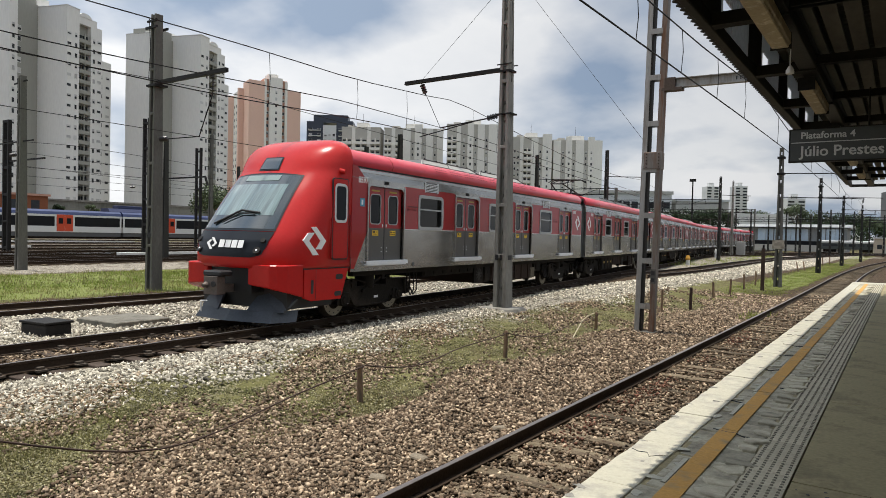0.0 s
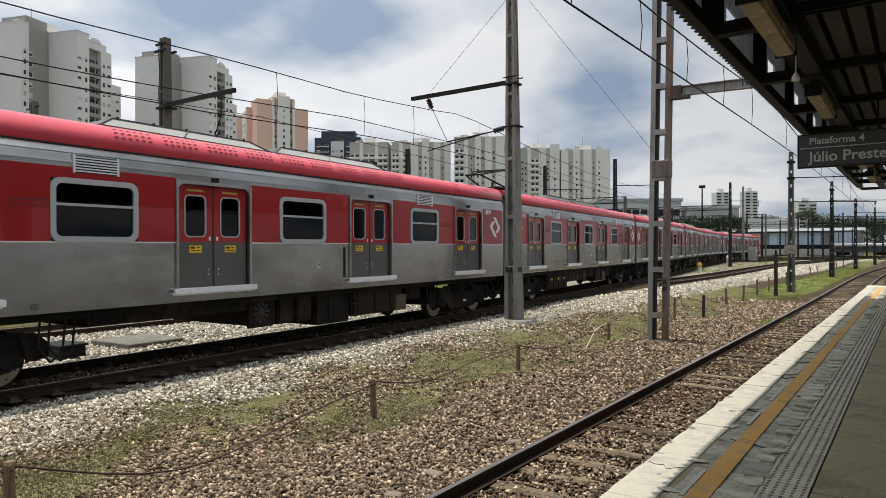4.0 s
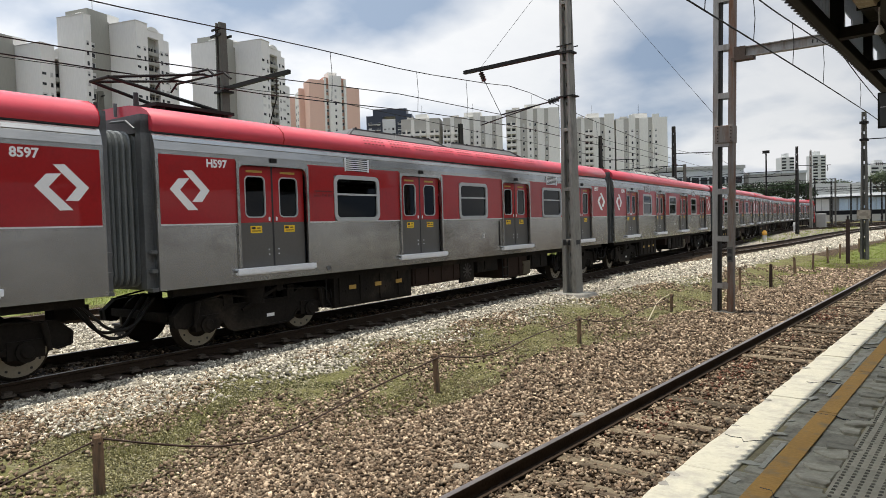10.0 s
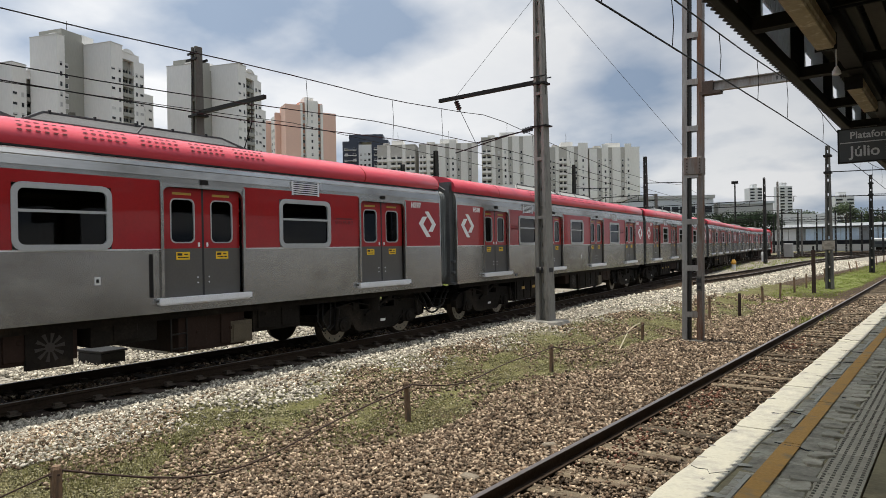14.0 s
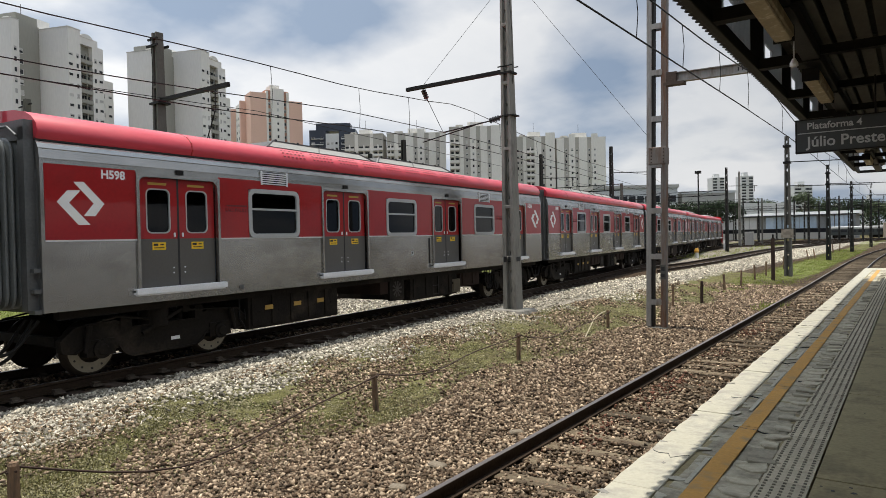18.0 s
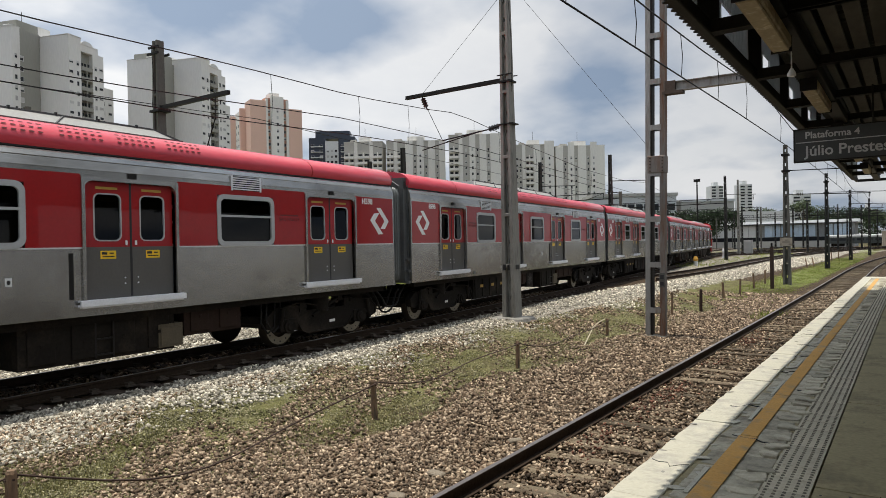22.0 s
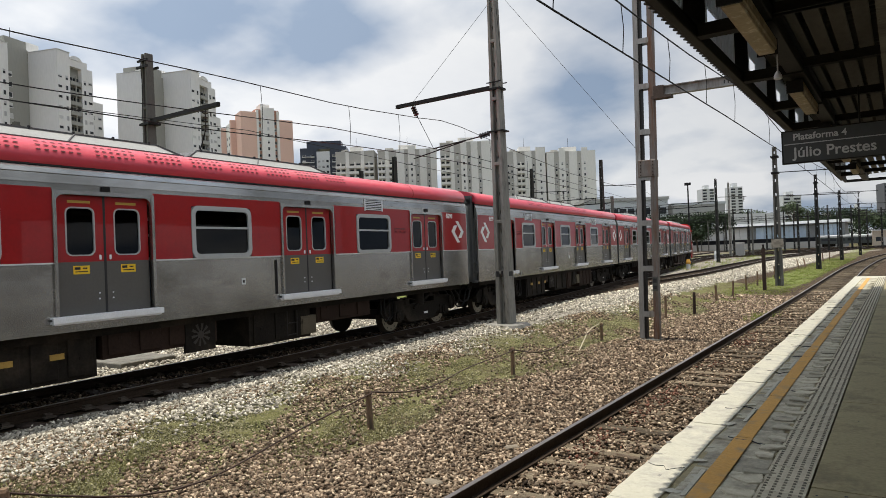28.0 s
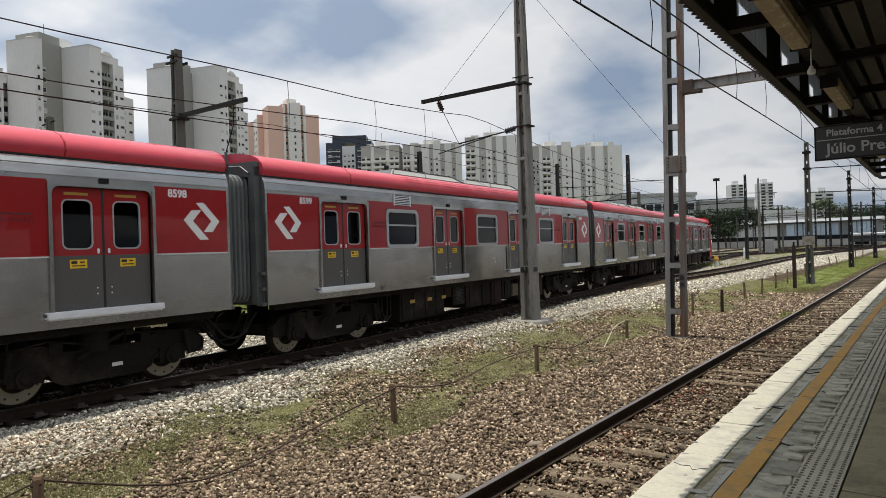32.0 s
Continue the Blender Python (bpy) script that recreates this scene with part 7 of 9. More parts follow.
for (a, drop) in ((0, 0.42), (1, 0.20), (2, 0.30)):
    p, q = POSTS[a], POSTS[a + 1]
    pts = []
    for i in range(13):
        t = i / 12
        x, y = p[0] + (q[0] - p[0]) * t + 0.10 * math.sin(t * 7), p[1] + (q[1] - p[1]) * t
        z0 = float(ground_z(np.array([x]), np.array([y]))[0])
        z = (p[2] - 0.05) * (1 - t) + (q[2] - 0.05) * t - drop * 4 * t * (1 - t) * (1 + 0.25 * math.sin(5 * t + a))
        pts.append((x, y, z0 + max(z, 0.03)))
    part("strand", Build().pipe(pts, 0.012, 5), RUSTY, fence)
part("strand", Build().pipe([(-7.0, 2.77, 0.46), (-7.05, 1.6, 0.18), (-7.0, 0.2, 0.05), (-7.1, -2, 0.4)], 0.009, 5), RUSTY, fence)
stick = thing("bent_stick", "pale bent stick leaning in the gravel", "stick")
part("stem", Build().pipe([(-6.86, 15.75, -0.14), (-7.02, 16.4, -0.02), (-7.33, 17.6, 0.19), (-7.30, 17.95, 0.30), (-7.22, 18.2, 0.36)], 0.016, 6), mat("pale_stick", (0.42, 0.37, 0.26), 0.85, 0, 0.15, 6, 40, 0.2), stick)
tall = thing("rusty_stake", "tall rusty steel stake beside the masts", "stake", m=pose(-6.22, 39.6, -0.15))
part("bar", Build().box(-0.09, 0.09, -0.05, 0.05, 0, 2.3), RUSTY, tall)
part("cap", Build().cyl((0, 0, 2.3), (0, 0, 2.5), 0.05, n=8), DARKMETAL, tall)
for k, (x, y, h) in enumerate(((-16.5, 64.3, 0.95), (-20.3, 93, 1.3))):
    sg = thing("ground_signal", "small white ground signal with a yellow head" if k == 0 else "small white ground signal", "signal", "ground signals", m=pose(x, y, 0.15))
    part("base", Build().cyl((0, 0, 0), (0, 0, h * 0.55), 0.20, 0.17, 14), PALE, sg)
    part("head", Build().cyl((0, 0, h * 0.55), (0, 0, h * 0.72), 0.22, 0.22, 14).cyl((0, 0, h * 0.72), (0, 0, h), 0.22, 0.13, 14), YELLOWM if k == 0 else PALE, sg, "yellow signal head" if k == 0 else "")
cab2 = thing("relay_cabinet", "pale grey trackside relay cabinet", "cabinet", m=pose(-20.8, 111.9, 0.1))
part("cabinet_body", Build().box(-0.6, 0.6, -0.4, 0.4, 0, 2.35), ACGREY, cab2, bevel=0.03)
part("cabinet_door", Build().box(-0.5, 0.5, -0.43, -0.40, 0.15, 2.2), ACGREY, cab2, bevel=0.01)
jb = thing("track_box", "black cable box between the tracks", "box", m=pose(-14.85, 6.9, 0.20, 0, 0, 8))
part("box_body", Build().box(-0.42, 0.42, -0.28, 0.28, 0, 0.26), DARKMETAL, jb, bevel=0.02)
part("box_lid", Build().box(-0.45, 0.45, -0.31, 0.31, 0.26, 0.31), DARKMETAL, jb, bevel=0.01)
part("box_foot", Build().box(-0.5, -0.42, -0.2, 0.2, -0.02, 0.05).box(0.42, 0.5, -0.2, 0.2, -0.02, 0.05), UNDER, jb)
PITC = mat("dirty_pit_cover", (0.155, 0.145, 0.118), 0.9, 0.0, 0.25, 2.0, 26, 0.4, second=(0.08, 0.075, 0.06), second_amount=0.4, second_scale=2.5)
cs = thing("concrete_cover", "pale concrete pit cover lying in the ballast", "cover", m=pose(-15.4, 8.9, 0.20, 0, 0, 5))
part("cover_slab", Build().box(-0.75, 0.75, -0.7, 0.0, 0, 0.14), PITC, cs, bevel=0.02)
part("cover_slab", Build().box(-0.75, 0.75, 0.02, 0.75, 0, 0.13), PITC, cs, bevel=0.02)
for k, (x, y, sx, sy) in enumerate(((-4.65, 6.35, 0.12, 0.075), (-4.6, 5.55, 0.10, 0.07), (-4.5, 8.0, 0.11, 0.06))):
    rk = thing("flat_stone", "flat pale stone lying in the ballast", "stone", "flat stones", m=pose(x, y, -0.15, 2, 3, 30 * k))
    part("stone_body", Build().taper((0, 0), (sx, sy), (sx * 0.8, sy * 0.75), 0, 0.045), mat("flat_brown_stone", (0.20, 0.165, 0.12), 0.9, 0, 0.25, 6, 40, 0.4), rk, bevel=0.015)


# ---- buildings ----
STOREY = 2.85


def window_grid(root, mesh, cols, floors, face, z0=1.0, skip=()):
    """Windows, one object each, on the face given by a pose; cols are distances along it."""
    h0 = abs(root.location.x) + len(root.children) * 3
    for i in range(floors):
        for j, x in enumerate(cols):
            if (i, j) in skip:
                continue
            part("window", mesh[(i * 7 + j * 5 + i * j + int(h0)) % len(mesh)], None, root, m=face @ Matrix.Translation((x, 0, z0 + STOREY * i)))


def framed_mesh(w, h, shut=0.0):
    """A window in a pale frame over a sill, its shutter lowered by a share of its height."""
    b, o, i, z = Build(), w / 2 + 0.08, w / 2, h * (1 - shut)
    b.v = [(-o, 0.02, -0.14), (o, 0.02, -0.14), (o, 0.02, h + 0.06), (-o, 0.02, h + 0.06), (-o, -0.10, -0.14), (o, -0.10, -0.14), (o, -0.06, h + 0.06), (-o, -0.06, h + 0.06),
           (-i, -0.09, 0), (i, -0.09, 0), (i, -0.06, h), (-i, -0.06, h), (-i, -0.01, 0), (i, -0.01, 0), (i, -0.01, h), (-i, -0.01, h), (-i, -0.01, z), (i, -0.01, z)]
    pane = [] if shut >= 1 else [(12, 13, 17, 16)]
    blind = [] if not shut else [(16, 17, 14, 15)] if shut < 1 else [(12, 13, 14, 15)]
    rim = [(0, 4, 7, 3), (1, 2, 6, 5), (2, 3, 7, 6), (0, 1, 5, 4), (4, 5, 9, 8), (5, 6, 10, 9), (6, 7, 11, 10), (7, 4, 8, 11), (8, 9, 13, 12), (9, 10, 14, 13), (10, 11, 15, 14), (11, 8, 12, 15)]
    b.f = pane + blind + rim
    b.s = [False] * len(b.f)
    me = b.mesh("window", WINDOWD)
    me.materials.append(TFRAME)
    me.materials.append(TSHUT)
    for j, f in enumerate(me.polygons):
        f.material_index = 0 if j < len(pane) else 2 if j < len(pane) + len(blind) else 1
    return me


TFRAME = mat("pale_window_trim", (0.66, 0.66, 0.64), 0.7, 0.0, 0.05, 0.5, 5, 0.0)
TSHUT = mat("grey_shutter", (0.50, 0.50, 0.485), 0.7, 0.0, 0.1, 0.5, 5, 0.0, spread=0.2)


def window_set(w, h):
    return [framed_mesh(w, h, q) for q in (0, 0, 0.45, 0, 1.0, 0.6)]


SMALL, MIDDLE, WIDE, LOW = window_set(0.75, 1.2), window_set(1.15, 1.2), window_set(1.55, 1.25), window_set(1.3, 0.7)
BAY = Build().box(-2.05, 2.05, -0.10, 0.0, 0, 1.05).box(-2.05, 2.05, 0.0, 1.15, -0.12, 0.0).box(-0.14, 0.14, -0.02, 0.25, 1.05, 2.73).mesh("balcony", TOLIVE)
BAYGLASS = Build().box(-2.0, -0.3, 1.0, 1.25, 0, 2.3).box(0.3, 1.9, 1.0, 1.25, 0, 2.3).mesh("balcony_door", WINDOWD)


def white_tower(x, y, yaw, h, label, annex=True, hl=None):
    """A white apartment tower with a blank side, a grey wing and a facade with a balcony bay."""
    t = thing("apartment_tower", label, "apartment building", "apartment towers", m=pose(x, y, 0, 0, 0, yaw))
    n = int(h / STOREY) - 1
    hl = hl or h + 1.5
    part("front_wing", Build().box(0, 4.3, 0, 20, 0, h), TWALL, t, "white rendered front wing")
    part("front_wing", Build().box(8.5, 12.6, 0, 20, 0, h - 1.6), TWALL, t, "white rendered front wing")
    part("front_wing", Build().box(8.52, 10.6, 0.02, 19.9, h - 1.6, h + 0.2), TWALL, t, "white rendered front wing")
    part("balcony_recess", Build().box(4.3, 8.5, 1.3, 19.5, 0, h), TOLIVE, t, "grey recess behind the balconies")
    part("recess_head", Build().box(4.3, 8.5, 0, 1.3, h - 2.0, h), TWALL, t)
    part("parapet", Build().box(0, 4.3, 0, 20, h, h + 1.6), TWALL, t)
    part("parapet_cap", Build().box(-0.12, 4.42, -0.12, 20.1, h + 1.6, h + 1.78), TSHUT, t)
    arch = [(4.2 + 2.2 + 2.2 * math.cos(math.pi * i / 10), h + 1.2 * math.sin(math.pi * i / 10)) for i in range(11)]
    part("arched_gable", Build().slab(arch[::-1], -0.15, 0.3, 1), TWALL, t, "small arched gable")
    part("left_wing", Build().box(-9.6, -7.2, 9.1, 19.2, 0, hl), TWALL, t, "white rendered wing with one row of windows")
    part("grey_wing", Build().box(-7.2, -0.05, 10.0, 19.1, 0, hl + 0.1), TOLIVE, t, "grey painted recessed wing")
    part("grey_core", Build().box(-6.8, 4.0, 10.6, 19, hl + 0.1, hl + 2.5), TOLIVE, t, "grey roof core")
    part("core_face", Build().box(-0.04, 4.1, 10.5, 18.9, hl + 0.1, hl + 2.6), TWALL, t)
    part("water_tank", Build().box(-8.8, -7.6, 11, 13, hl, hl + 0.8), TWALL, t)
    part("wing_cap", Build().box(-9.7, -7.1, 9.0, 19.3, hl, hl + 0.18), TSHUT, t)
    part("aerial", Build().bar((-2.0, 14, hl + 2.5), (-2.0, 14, hl + 6.5), 0.10), DARKMETAL, t)
    face = Matrix.Identity(4)
    window_grid(t, LOW, (0.75,), n, face, 1.3)
    window_grid(t, SMALL, (3.1,), n, face)
    window_grid(t, SMALL, (9.6,), n, face)
    window_grid(t, LOW, (11.6,), n, face, 1.4)
    window_grid(t, SMALL, (-8.5,), n, Matrix.Translation((0, 9.1, 0)))
    window_grid(t, WIDE, (-6.2,), n, Matrix.Translation((0, 10.0, 0)))
    for i in range(n):
        bay = part("balcony", BAY, None, t, m=pose(6.4, 0, 0.2 + STOREY * i))
        part("balcony_door", BAYGLASS, None, bay)
    if annex:
        part("side_wing", Build().box(12.65, 19.8, 3.2, 15, 0, h - 9.5), TWALL, t, "lower side wing")
        part("side_wing_top", Build().box(12.7, 15.0, 3.4, 14.8, h - 9.5, h - 8.3), TWALL, t)
        window_grid(t, SMALL, (15.9,), n - 3, Matrix.Translation((0, 3.2, 0)))
        window_grid(t, LOW, (18.4,), n - 3, Matrix.Translation((0, 3.2, 0)), 1.3)
        part("grey_strip", Build().box(12.7, 15.0, 3.05, 3.2, 0, h - 10.5), TOLIVE, t, "grey painted strip")
        window_grid(t, MIDDLE, (13.8,), n - 3, Matrix.Translation((0, 3.05, 0)))
    return t


white_tower(-190.7, 93.1, 109, 61.5, "white apartment tower with a grey wing", hl=63.6)
white_tower(-204.0, 72.6, 109, 54.0, "white apartment tower at the end of the row", hl=56)
white_tower(-179.5, 127.5, 109, 60.5, "white apartment tower behind the tall mast", hl=60.5)

og = thing("salmon_tower", "salmon and cream apartment tower with brown strips", "apartment building", "apartment towers", m=pose(-227, 184.6, 0, 0, 0, 65.9))
part("salmon_wing", Build().box(0, 6.6, 0, 9, 0, 65.5), TORANGE, og, "salmon rendered wing")
part("salmon_wing", Build().box(16.6, 22.6, 0.5, 9, 0, 63), TORANGE, og, "salmon rendered wing")
part("brown_recess", Build().box(6.6, 16.6, 1.2, 10, 0, 67), TBROWN, og, "brown recessed strip")
for q in (6.6, 15.6):
    part("cream_jamb", Build().box(q, q + 1.0, 0.2, 1.2, 0, 66.5), TCREAM, og, "cream strip beside the recess")
part("cream_strip", Build().box(8.8, 14.2, -0.4, 1.2, 0, 67.6), TCREAM, og, "cream central strip")
part("roof_box", Build().box(9, 13, 2, 8, 67, 69.5), TCREAM, og)
window_grid(og, SMALL, (11.5,), 22, Matrix.Translation((0, -0.4, 0)))
window_grid(og, MIDDLE, (8.1, 14.9), 22, Matrix.Translation((0, 1.2, 0)))
for k, (xa, ya, yb, hh, mt) in enumerate(((-2.0, 9.5, 17, 62, TCREAM), (-4.0, 18.5, 27, 60, TCREAM), (-6.5, 29, 38, 55, TCREAM))):
    part("rear_wing", Build().box(xa, 14, ya, yb, 0, hh), mt, og, "cream rear wing")
    part("salmon_pier", Build().box(xa - 0.3, 6, ya - 1.6, ya, 0, hh + 1), TORANGE, og)
    window_grid(og, MIDDLE, (2.0, 5.2), 20, Matrix.Translation((xa, yb, 0)) @ Matrix.Rotation(-math.pi / 2, 4, "Z"))

gl = thing("dark_glass_tower", "blue-black clad tower with a white centre", "apartment building", "apartment towers", m=pose(-257.8, 247.2, 0, 0, 0, 36))
part("dark_wing", Build().box(0, 8.6, 0, 12, 0, 60), TBLUE, gl, "blue-black wing")
part("dark_wing", Build().box(15.4, 24, 0, 12, 0, 60.5), TBLUE, gl, "blue-black wing")
part("white_centre", Build().box(8.6, 15.4, -0.6, 12, 0, 58), FARWHITE, gl)
part("dark_crown", Build().box(3, 21, 3, 12, 60, 64), TBLUE, gl)
window_grid(gl, MIDDLE, (9.9, 12.0, 14.2), 19, Matrix.Translation((0, -0.6, 0)))
window_grid(gl, WIDE, (2.0, 6.4, 17.6, 22.0), 20, Matrix.Translation((0, 0, 0)))
pale_slab = Build().box(-3.2, 3.2, -0.9, 0, 0, 0.35).mesh("balcony", FARWHITE)
for i in range(20):
    for x in (4.2, 19.8):
        part("balcony", pale_slab, None, gl, m=pose(x, 0, 1 + STOREY * i))


def cream_block(x, y, yaw, w, d, h, label, bays, mats=(TCREAM, TGREY)):
    """A cream block with proud vertical piers and window columns between them; bays: (start, end, kind)."""
    t = thing("apartment_block", label, "apartment building", "apartment blocks", m=pose(x, y, 0, 0, 0, yaw))
    # the recessed wall's darker colour paints the shade between the piers
    part("core", Build().box(0, w, 0.8, d, 0, h), mats[1], t, "grey-beige wall, darkened for the shade between its piers")
    n = int(h / STOREY) - 1
    for a, c, kind in bays:
        if kind == "pier":
            part("pier", Build().box(a, c, 0.45, 0.8, 0, h + 0.25 * ((a * 3.7) % 3)), mats[0], t, "smooth cream pier")
        elif kind == "tall":
            part("pier", Build().box(a, c, -0.2, 0.8, 0, h + 2.0), mats[0], t, "taller cream stair tower")
            window_grid(t, SMALL, ((a + c) / 2,), n, Matrix.Translation((0, -0.2, 0)))
        elif kind == "win":
            k = max(1, round((c - a) / 2.2))
            window_grid(t, SMALL, [a + (c - a) * (j + 0.5) / k for j in range(k)], n, Matrix.Translation((0, 0.8, 0)))
        else:
            wide = c - a
            slabm = shared(("bal", round(wide, 1)), lambda: Build().box(0.1, wide - 0.1, -0.6, -0.45, 0, 1.05).box(0.1, wide - 0.1, -0.6, 0.8, -0.15, 0.0).box(wide / 2 - 0.2, wide / 2 + 0.2, -0.5, 0.8, 0, 2.7).mesh("balcony", mats[0]))
            darkm = shared(("bald", round(wide, 1)), lambda: Build().box(0.45, wide * 0.40, 0.72, 0.8, 0, 2.1).box(wide * 0.60, wide - 0.45, 0.72, 0.8, 0, 2.1).mesh("balcony_door", WINDOWD))
            for i in range(n):
                b = part("balcony", slabm, None, t, m=pose(a, 0, 0.6 + STOREY * i))
                part("balcony_door", darkm, None, b)
    part("roof_edge", Build().box(-0.15, w + 0.15, 0.65, d + 0.1, h, h + 0.5), mats[1], t)
    part("roof_house", Build().box(w * 0.35, w * 0.65, d * 0.3, d * 0.8, h + 0.5, h + 3.2), mats[0], t)
    part("roof_tank", Build().box(w * 0.12, w * 0.26, d * 0.3, d * 0.6, h + 0.5, h + 2.0), mats[1], t)
    part("antenna", Build().bar((w * 0.5, d * 0.5, h + 3), (w * 0.5, d * 0.5, h + 8), 0.12), DARKMETAL, t)
    return t


cream_block(-229, 243, 32, 19, 14, 54, "low cream block with curved balconies", [(0, 5, "bal"), (5, 6.6, "pier"), (6.6, 12.6, "bal"), (12.6, 14.2, "pier"), (14.2, 19, "bal")])
cream_block(-211.5, 254.5, 35, 29, 16, 54, "cream block with piers and a stair tower", [(0, 3.6, "bal"), (3.6, 5.4, "pier"), (5.4, 9.2, "bal"), (9.2, 13, "pier"), (13, 15, "win"), (15, 18.4, "tall"), (18.4, 20.6, "win"), (20.6, 24, "pier"), (24, 26, "win"), (26, 29, "pier")])
cream_block(-177.5, 259.5, 34, 24.5, 16, 54, "cream block with balconies and tall piers", [(0, 4.6, "bal"), (4.6, 6.4, "pier"), (6.4, 9.6, "win"), (9.6, 12.4, "tall"), (12.4, 14.4, "win"), (14.4, 17.6, "pier"), (17.6, 19.4, "win"), (19.4, 24.5, "pier")])
cream_block(-159.5, 291, 34, 19, 16, 51, "cream block beyond the masts", [(0, 3.4, "win"), (3.4, 5, "pier"), (5, 9, "bal"), (9, 12.4, "pier"), (12.4, 14.4, "win"), (14.4, 19, "tall")])
cream_block(-143, 302, 34, 24, 16, 50, "cream block at the end of the row", [(0, 3.6, "pier"), (3.6, 6, "win"), (6, 9, "tall"), (9, 11, "win"), (11, 15, "pier"), (15, 17, "win"), (17, 20, "tall"), (20, 24, "pier")])


def far_tower(x, y, w, d, h, material, label, bands=True, yaw=20):
    t = thing("far_tower", label, "apartment building", "far towers", m=pose(x, y, 0, 0, 0, yaw))
    part("wall", Build().box(0, w, 0, d, 0, h), material, t)
    part("roof_house", Build().box(w * 0.3, w * 0.7, d * 0.3, d * 0.7, h, h + 4), material, t)
    n = int(h / 3.1)
    mid = Build().box(0.6, w * 0.38, -0.2, 0, 0, 1.5).mesh("window_band", WINDOWD)
    for i in range(n):
        part("window_band", mid, None, t, m=pose(0, 0, 1 + 3.1 * i))
        part("window_band", mid, None, t, m=pose(w * 0.58, 0, 1 + 3.1 * i))
    return t


far_tower(-170.5, 731, 12.5, 14, 59, FARWHITE, "white far tower above the yard", yaw=34)
far_tower(-146, 748, 12.5, 14, 60, FARWHITE, "white far tower above the yard", yaw=34)
far_tower(-86.6, 667.8, 16, 14, 42, FARWHITE, "wide white far block above the trees", yaw=34)
far_tower(-9.6, 595, 20, 16, 42, mat("dark_grey_render", (0.13, 0.13, 0.135), 0.8, 0, 0.08, 0.08, 2, 0.0), "dark grey far tower above the trees", yaw=20)
far_tower(-34.5, 690, 6, 8, 28, FARWHITE, "slim white far block above the trees", yaw=10)
far_tower(-58, 690, 12, 12, 22, TGREY, "low grey far block", yaw=30)
far_tower(-205, 430, 10, 10, 30, TGREY, "grey far block behind the cream blocks", yaw=34)

low = thing("warehouse", "long low pale warehouse with a flat roof", "warehouse", m=pose(-101, 246, 0, 0, 0, 34))
part("wall", Build().box(0, 32, 0, 20, 0, 20), FARWHITE, low)
part("roof_edge", Build().box(-0.5, 32.5, -0.5, 20, 20, 21.2), TGREY, low)
for i in range(10):
    part("window_band", Build().box(1 + 3.1 * i, 3.4 + 3.1 * i, -0.2, 0, 14.5, 17), WINDOWD, low)
ann = thing("warehouse", "pale annexe beside the warehouse", "warehouse", m=pose(-73, 265, 0, 0, 0, 32))
part("wall", Build().box(0, 20, 0, 16, 0, 17.5), TGREY, ann)
part("roof_edge", Build().box(-0.4, 20.4, -0.4, 16, 17.5, 18.4), FARWHITE, ann)
wl3 = thing("boundary_wall", "long white boundary wall above the yard", "wall", m=pose(-92, 222, 0, 0, 0, 33))
part("wall", Build().box(0, 70, 0, 0.5, 0, 12.2), FARWHITE, wl3)
shed = thing("depot_shed", "long depot shed with pale blue panels under a white roof", "depot", m=pose(-54, 200, 0.2, 0, 0, 0))
part("wall", Build().box(0, 42, 0.2, 14, 0, 6.2), mat("dim_shed_wall", (0.22, 0.23, 0.23), 0.85, 0, 0.2, 0.3, 3, 0.0), shed)
part("roof", Build().box(-0.5, 43, -0.8, 15, 6.25, 6.5).box(-0.5, 43, 1.0, 15, 6.5, 7.2), FARWHITE, shed, "white flat roof edge")
part("gutter", Build().box(-0.4, 42.8, -0.95, -0.8, 6.2, 6.38), DARKMETAL, shed)
pn = Build().box(0.04, 1.96, -0.05, 0.2, 2.85, 5.95).mesh("blue_panel", BLUESHED)
wp = Build().box(0.04, 1.96, -0.05, 0.2, 2.85, 5.95).mesh("white_panel", FARWHITE)
for i in range(20):
    if i not in (9, 16):
        part("blue_panel" if i > 8 else "white_panel", pn if i > 8 else wp, None, shed, m=pose(0.6 + 2.04 * i, 0, 0))
    if i % 3 == 0:
        part("frame_post", Build().box(2.04 * i + 0.48, 2.04 * i + 0.64, -0.4, 0.1, 0, 6.2), CONCD, shed)
part("lower_opening", Build().box(1, 41.5, -0.06, 0.2, 1.75, 2.75), PTGLASS, shed, "dark low opening")
part("plinth", Build().box(0, 42, -0.1, 0.2, 0, 1.7), TGREY, shed, "pale low wall")
hut = thing("trackside_hut", "small beige trackside hut", "hut", m=pose(-3.3, 192, 0.2, 0, 0, 4))
part("wall", Build().box(-2.6, 2.6, -2, 2, 0, 3.7), mat("beige_hut_render", (0.52, 0.44, 0.34), 0.85, 0, 0.12, 0.4, 4, 0.0), hut)
part("roof", Build().box(-2.8, 2.8, -2.3, 2.3, 3.7, 3.95), FARWHITE, hut)
part("door", Build().box(-0.5, 0.5, -2.06, -2.0, 0, 2.1), TGREY, hut)
part("window", Build().box(-2.0, -1.0, -2.05, -2.0, 1.2, 2.2), WINDOWD, hut)
far_car = thing("stabled_car", "dark stabled train car with a pale roof beyond the curve", "train car", m=pose(-17.6, 194.5, 0.3))
part("body", Build().box(0, 12.2, 0, 2.8, 0.75, 2.35), mat("dark_green_car", (0.055, 0.065, 0.060), 0.5, 0.1, 0.1, 0.5, 6, 0.0), far_car, bevel=0.04)
part("roof", Build().box(-0.05, 12.25, 0.1, 2.7, 2.35, 2.95), FARWHITE, far_car, "pale roof", bevel=0.15)
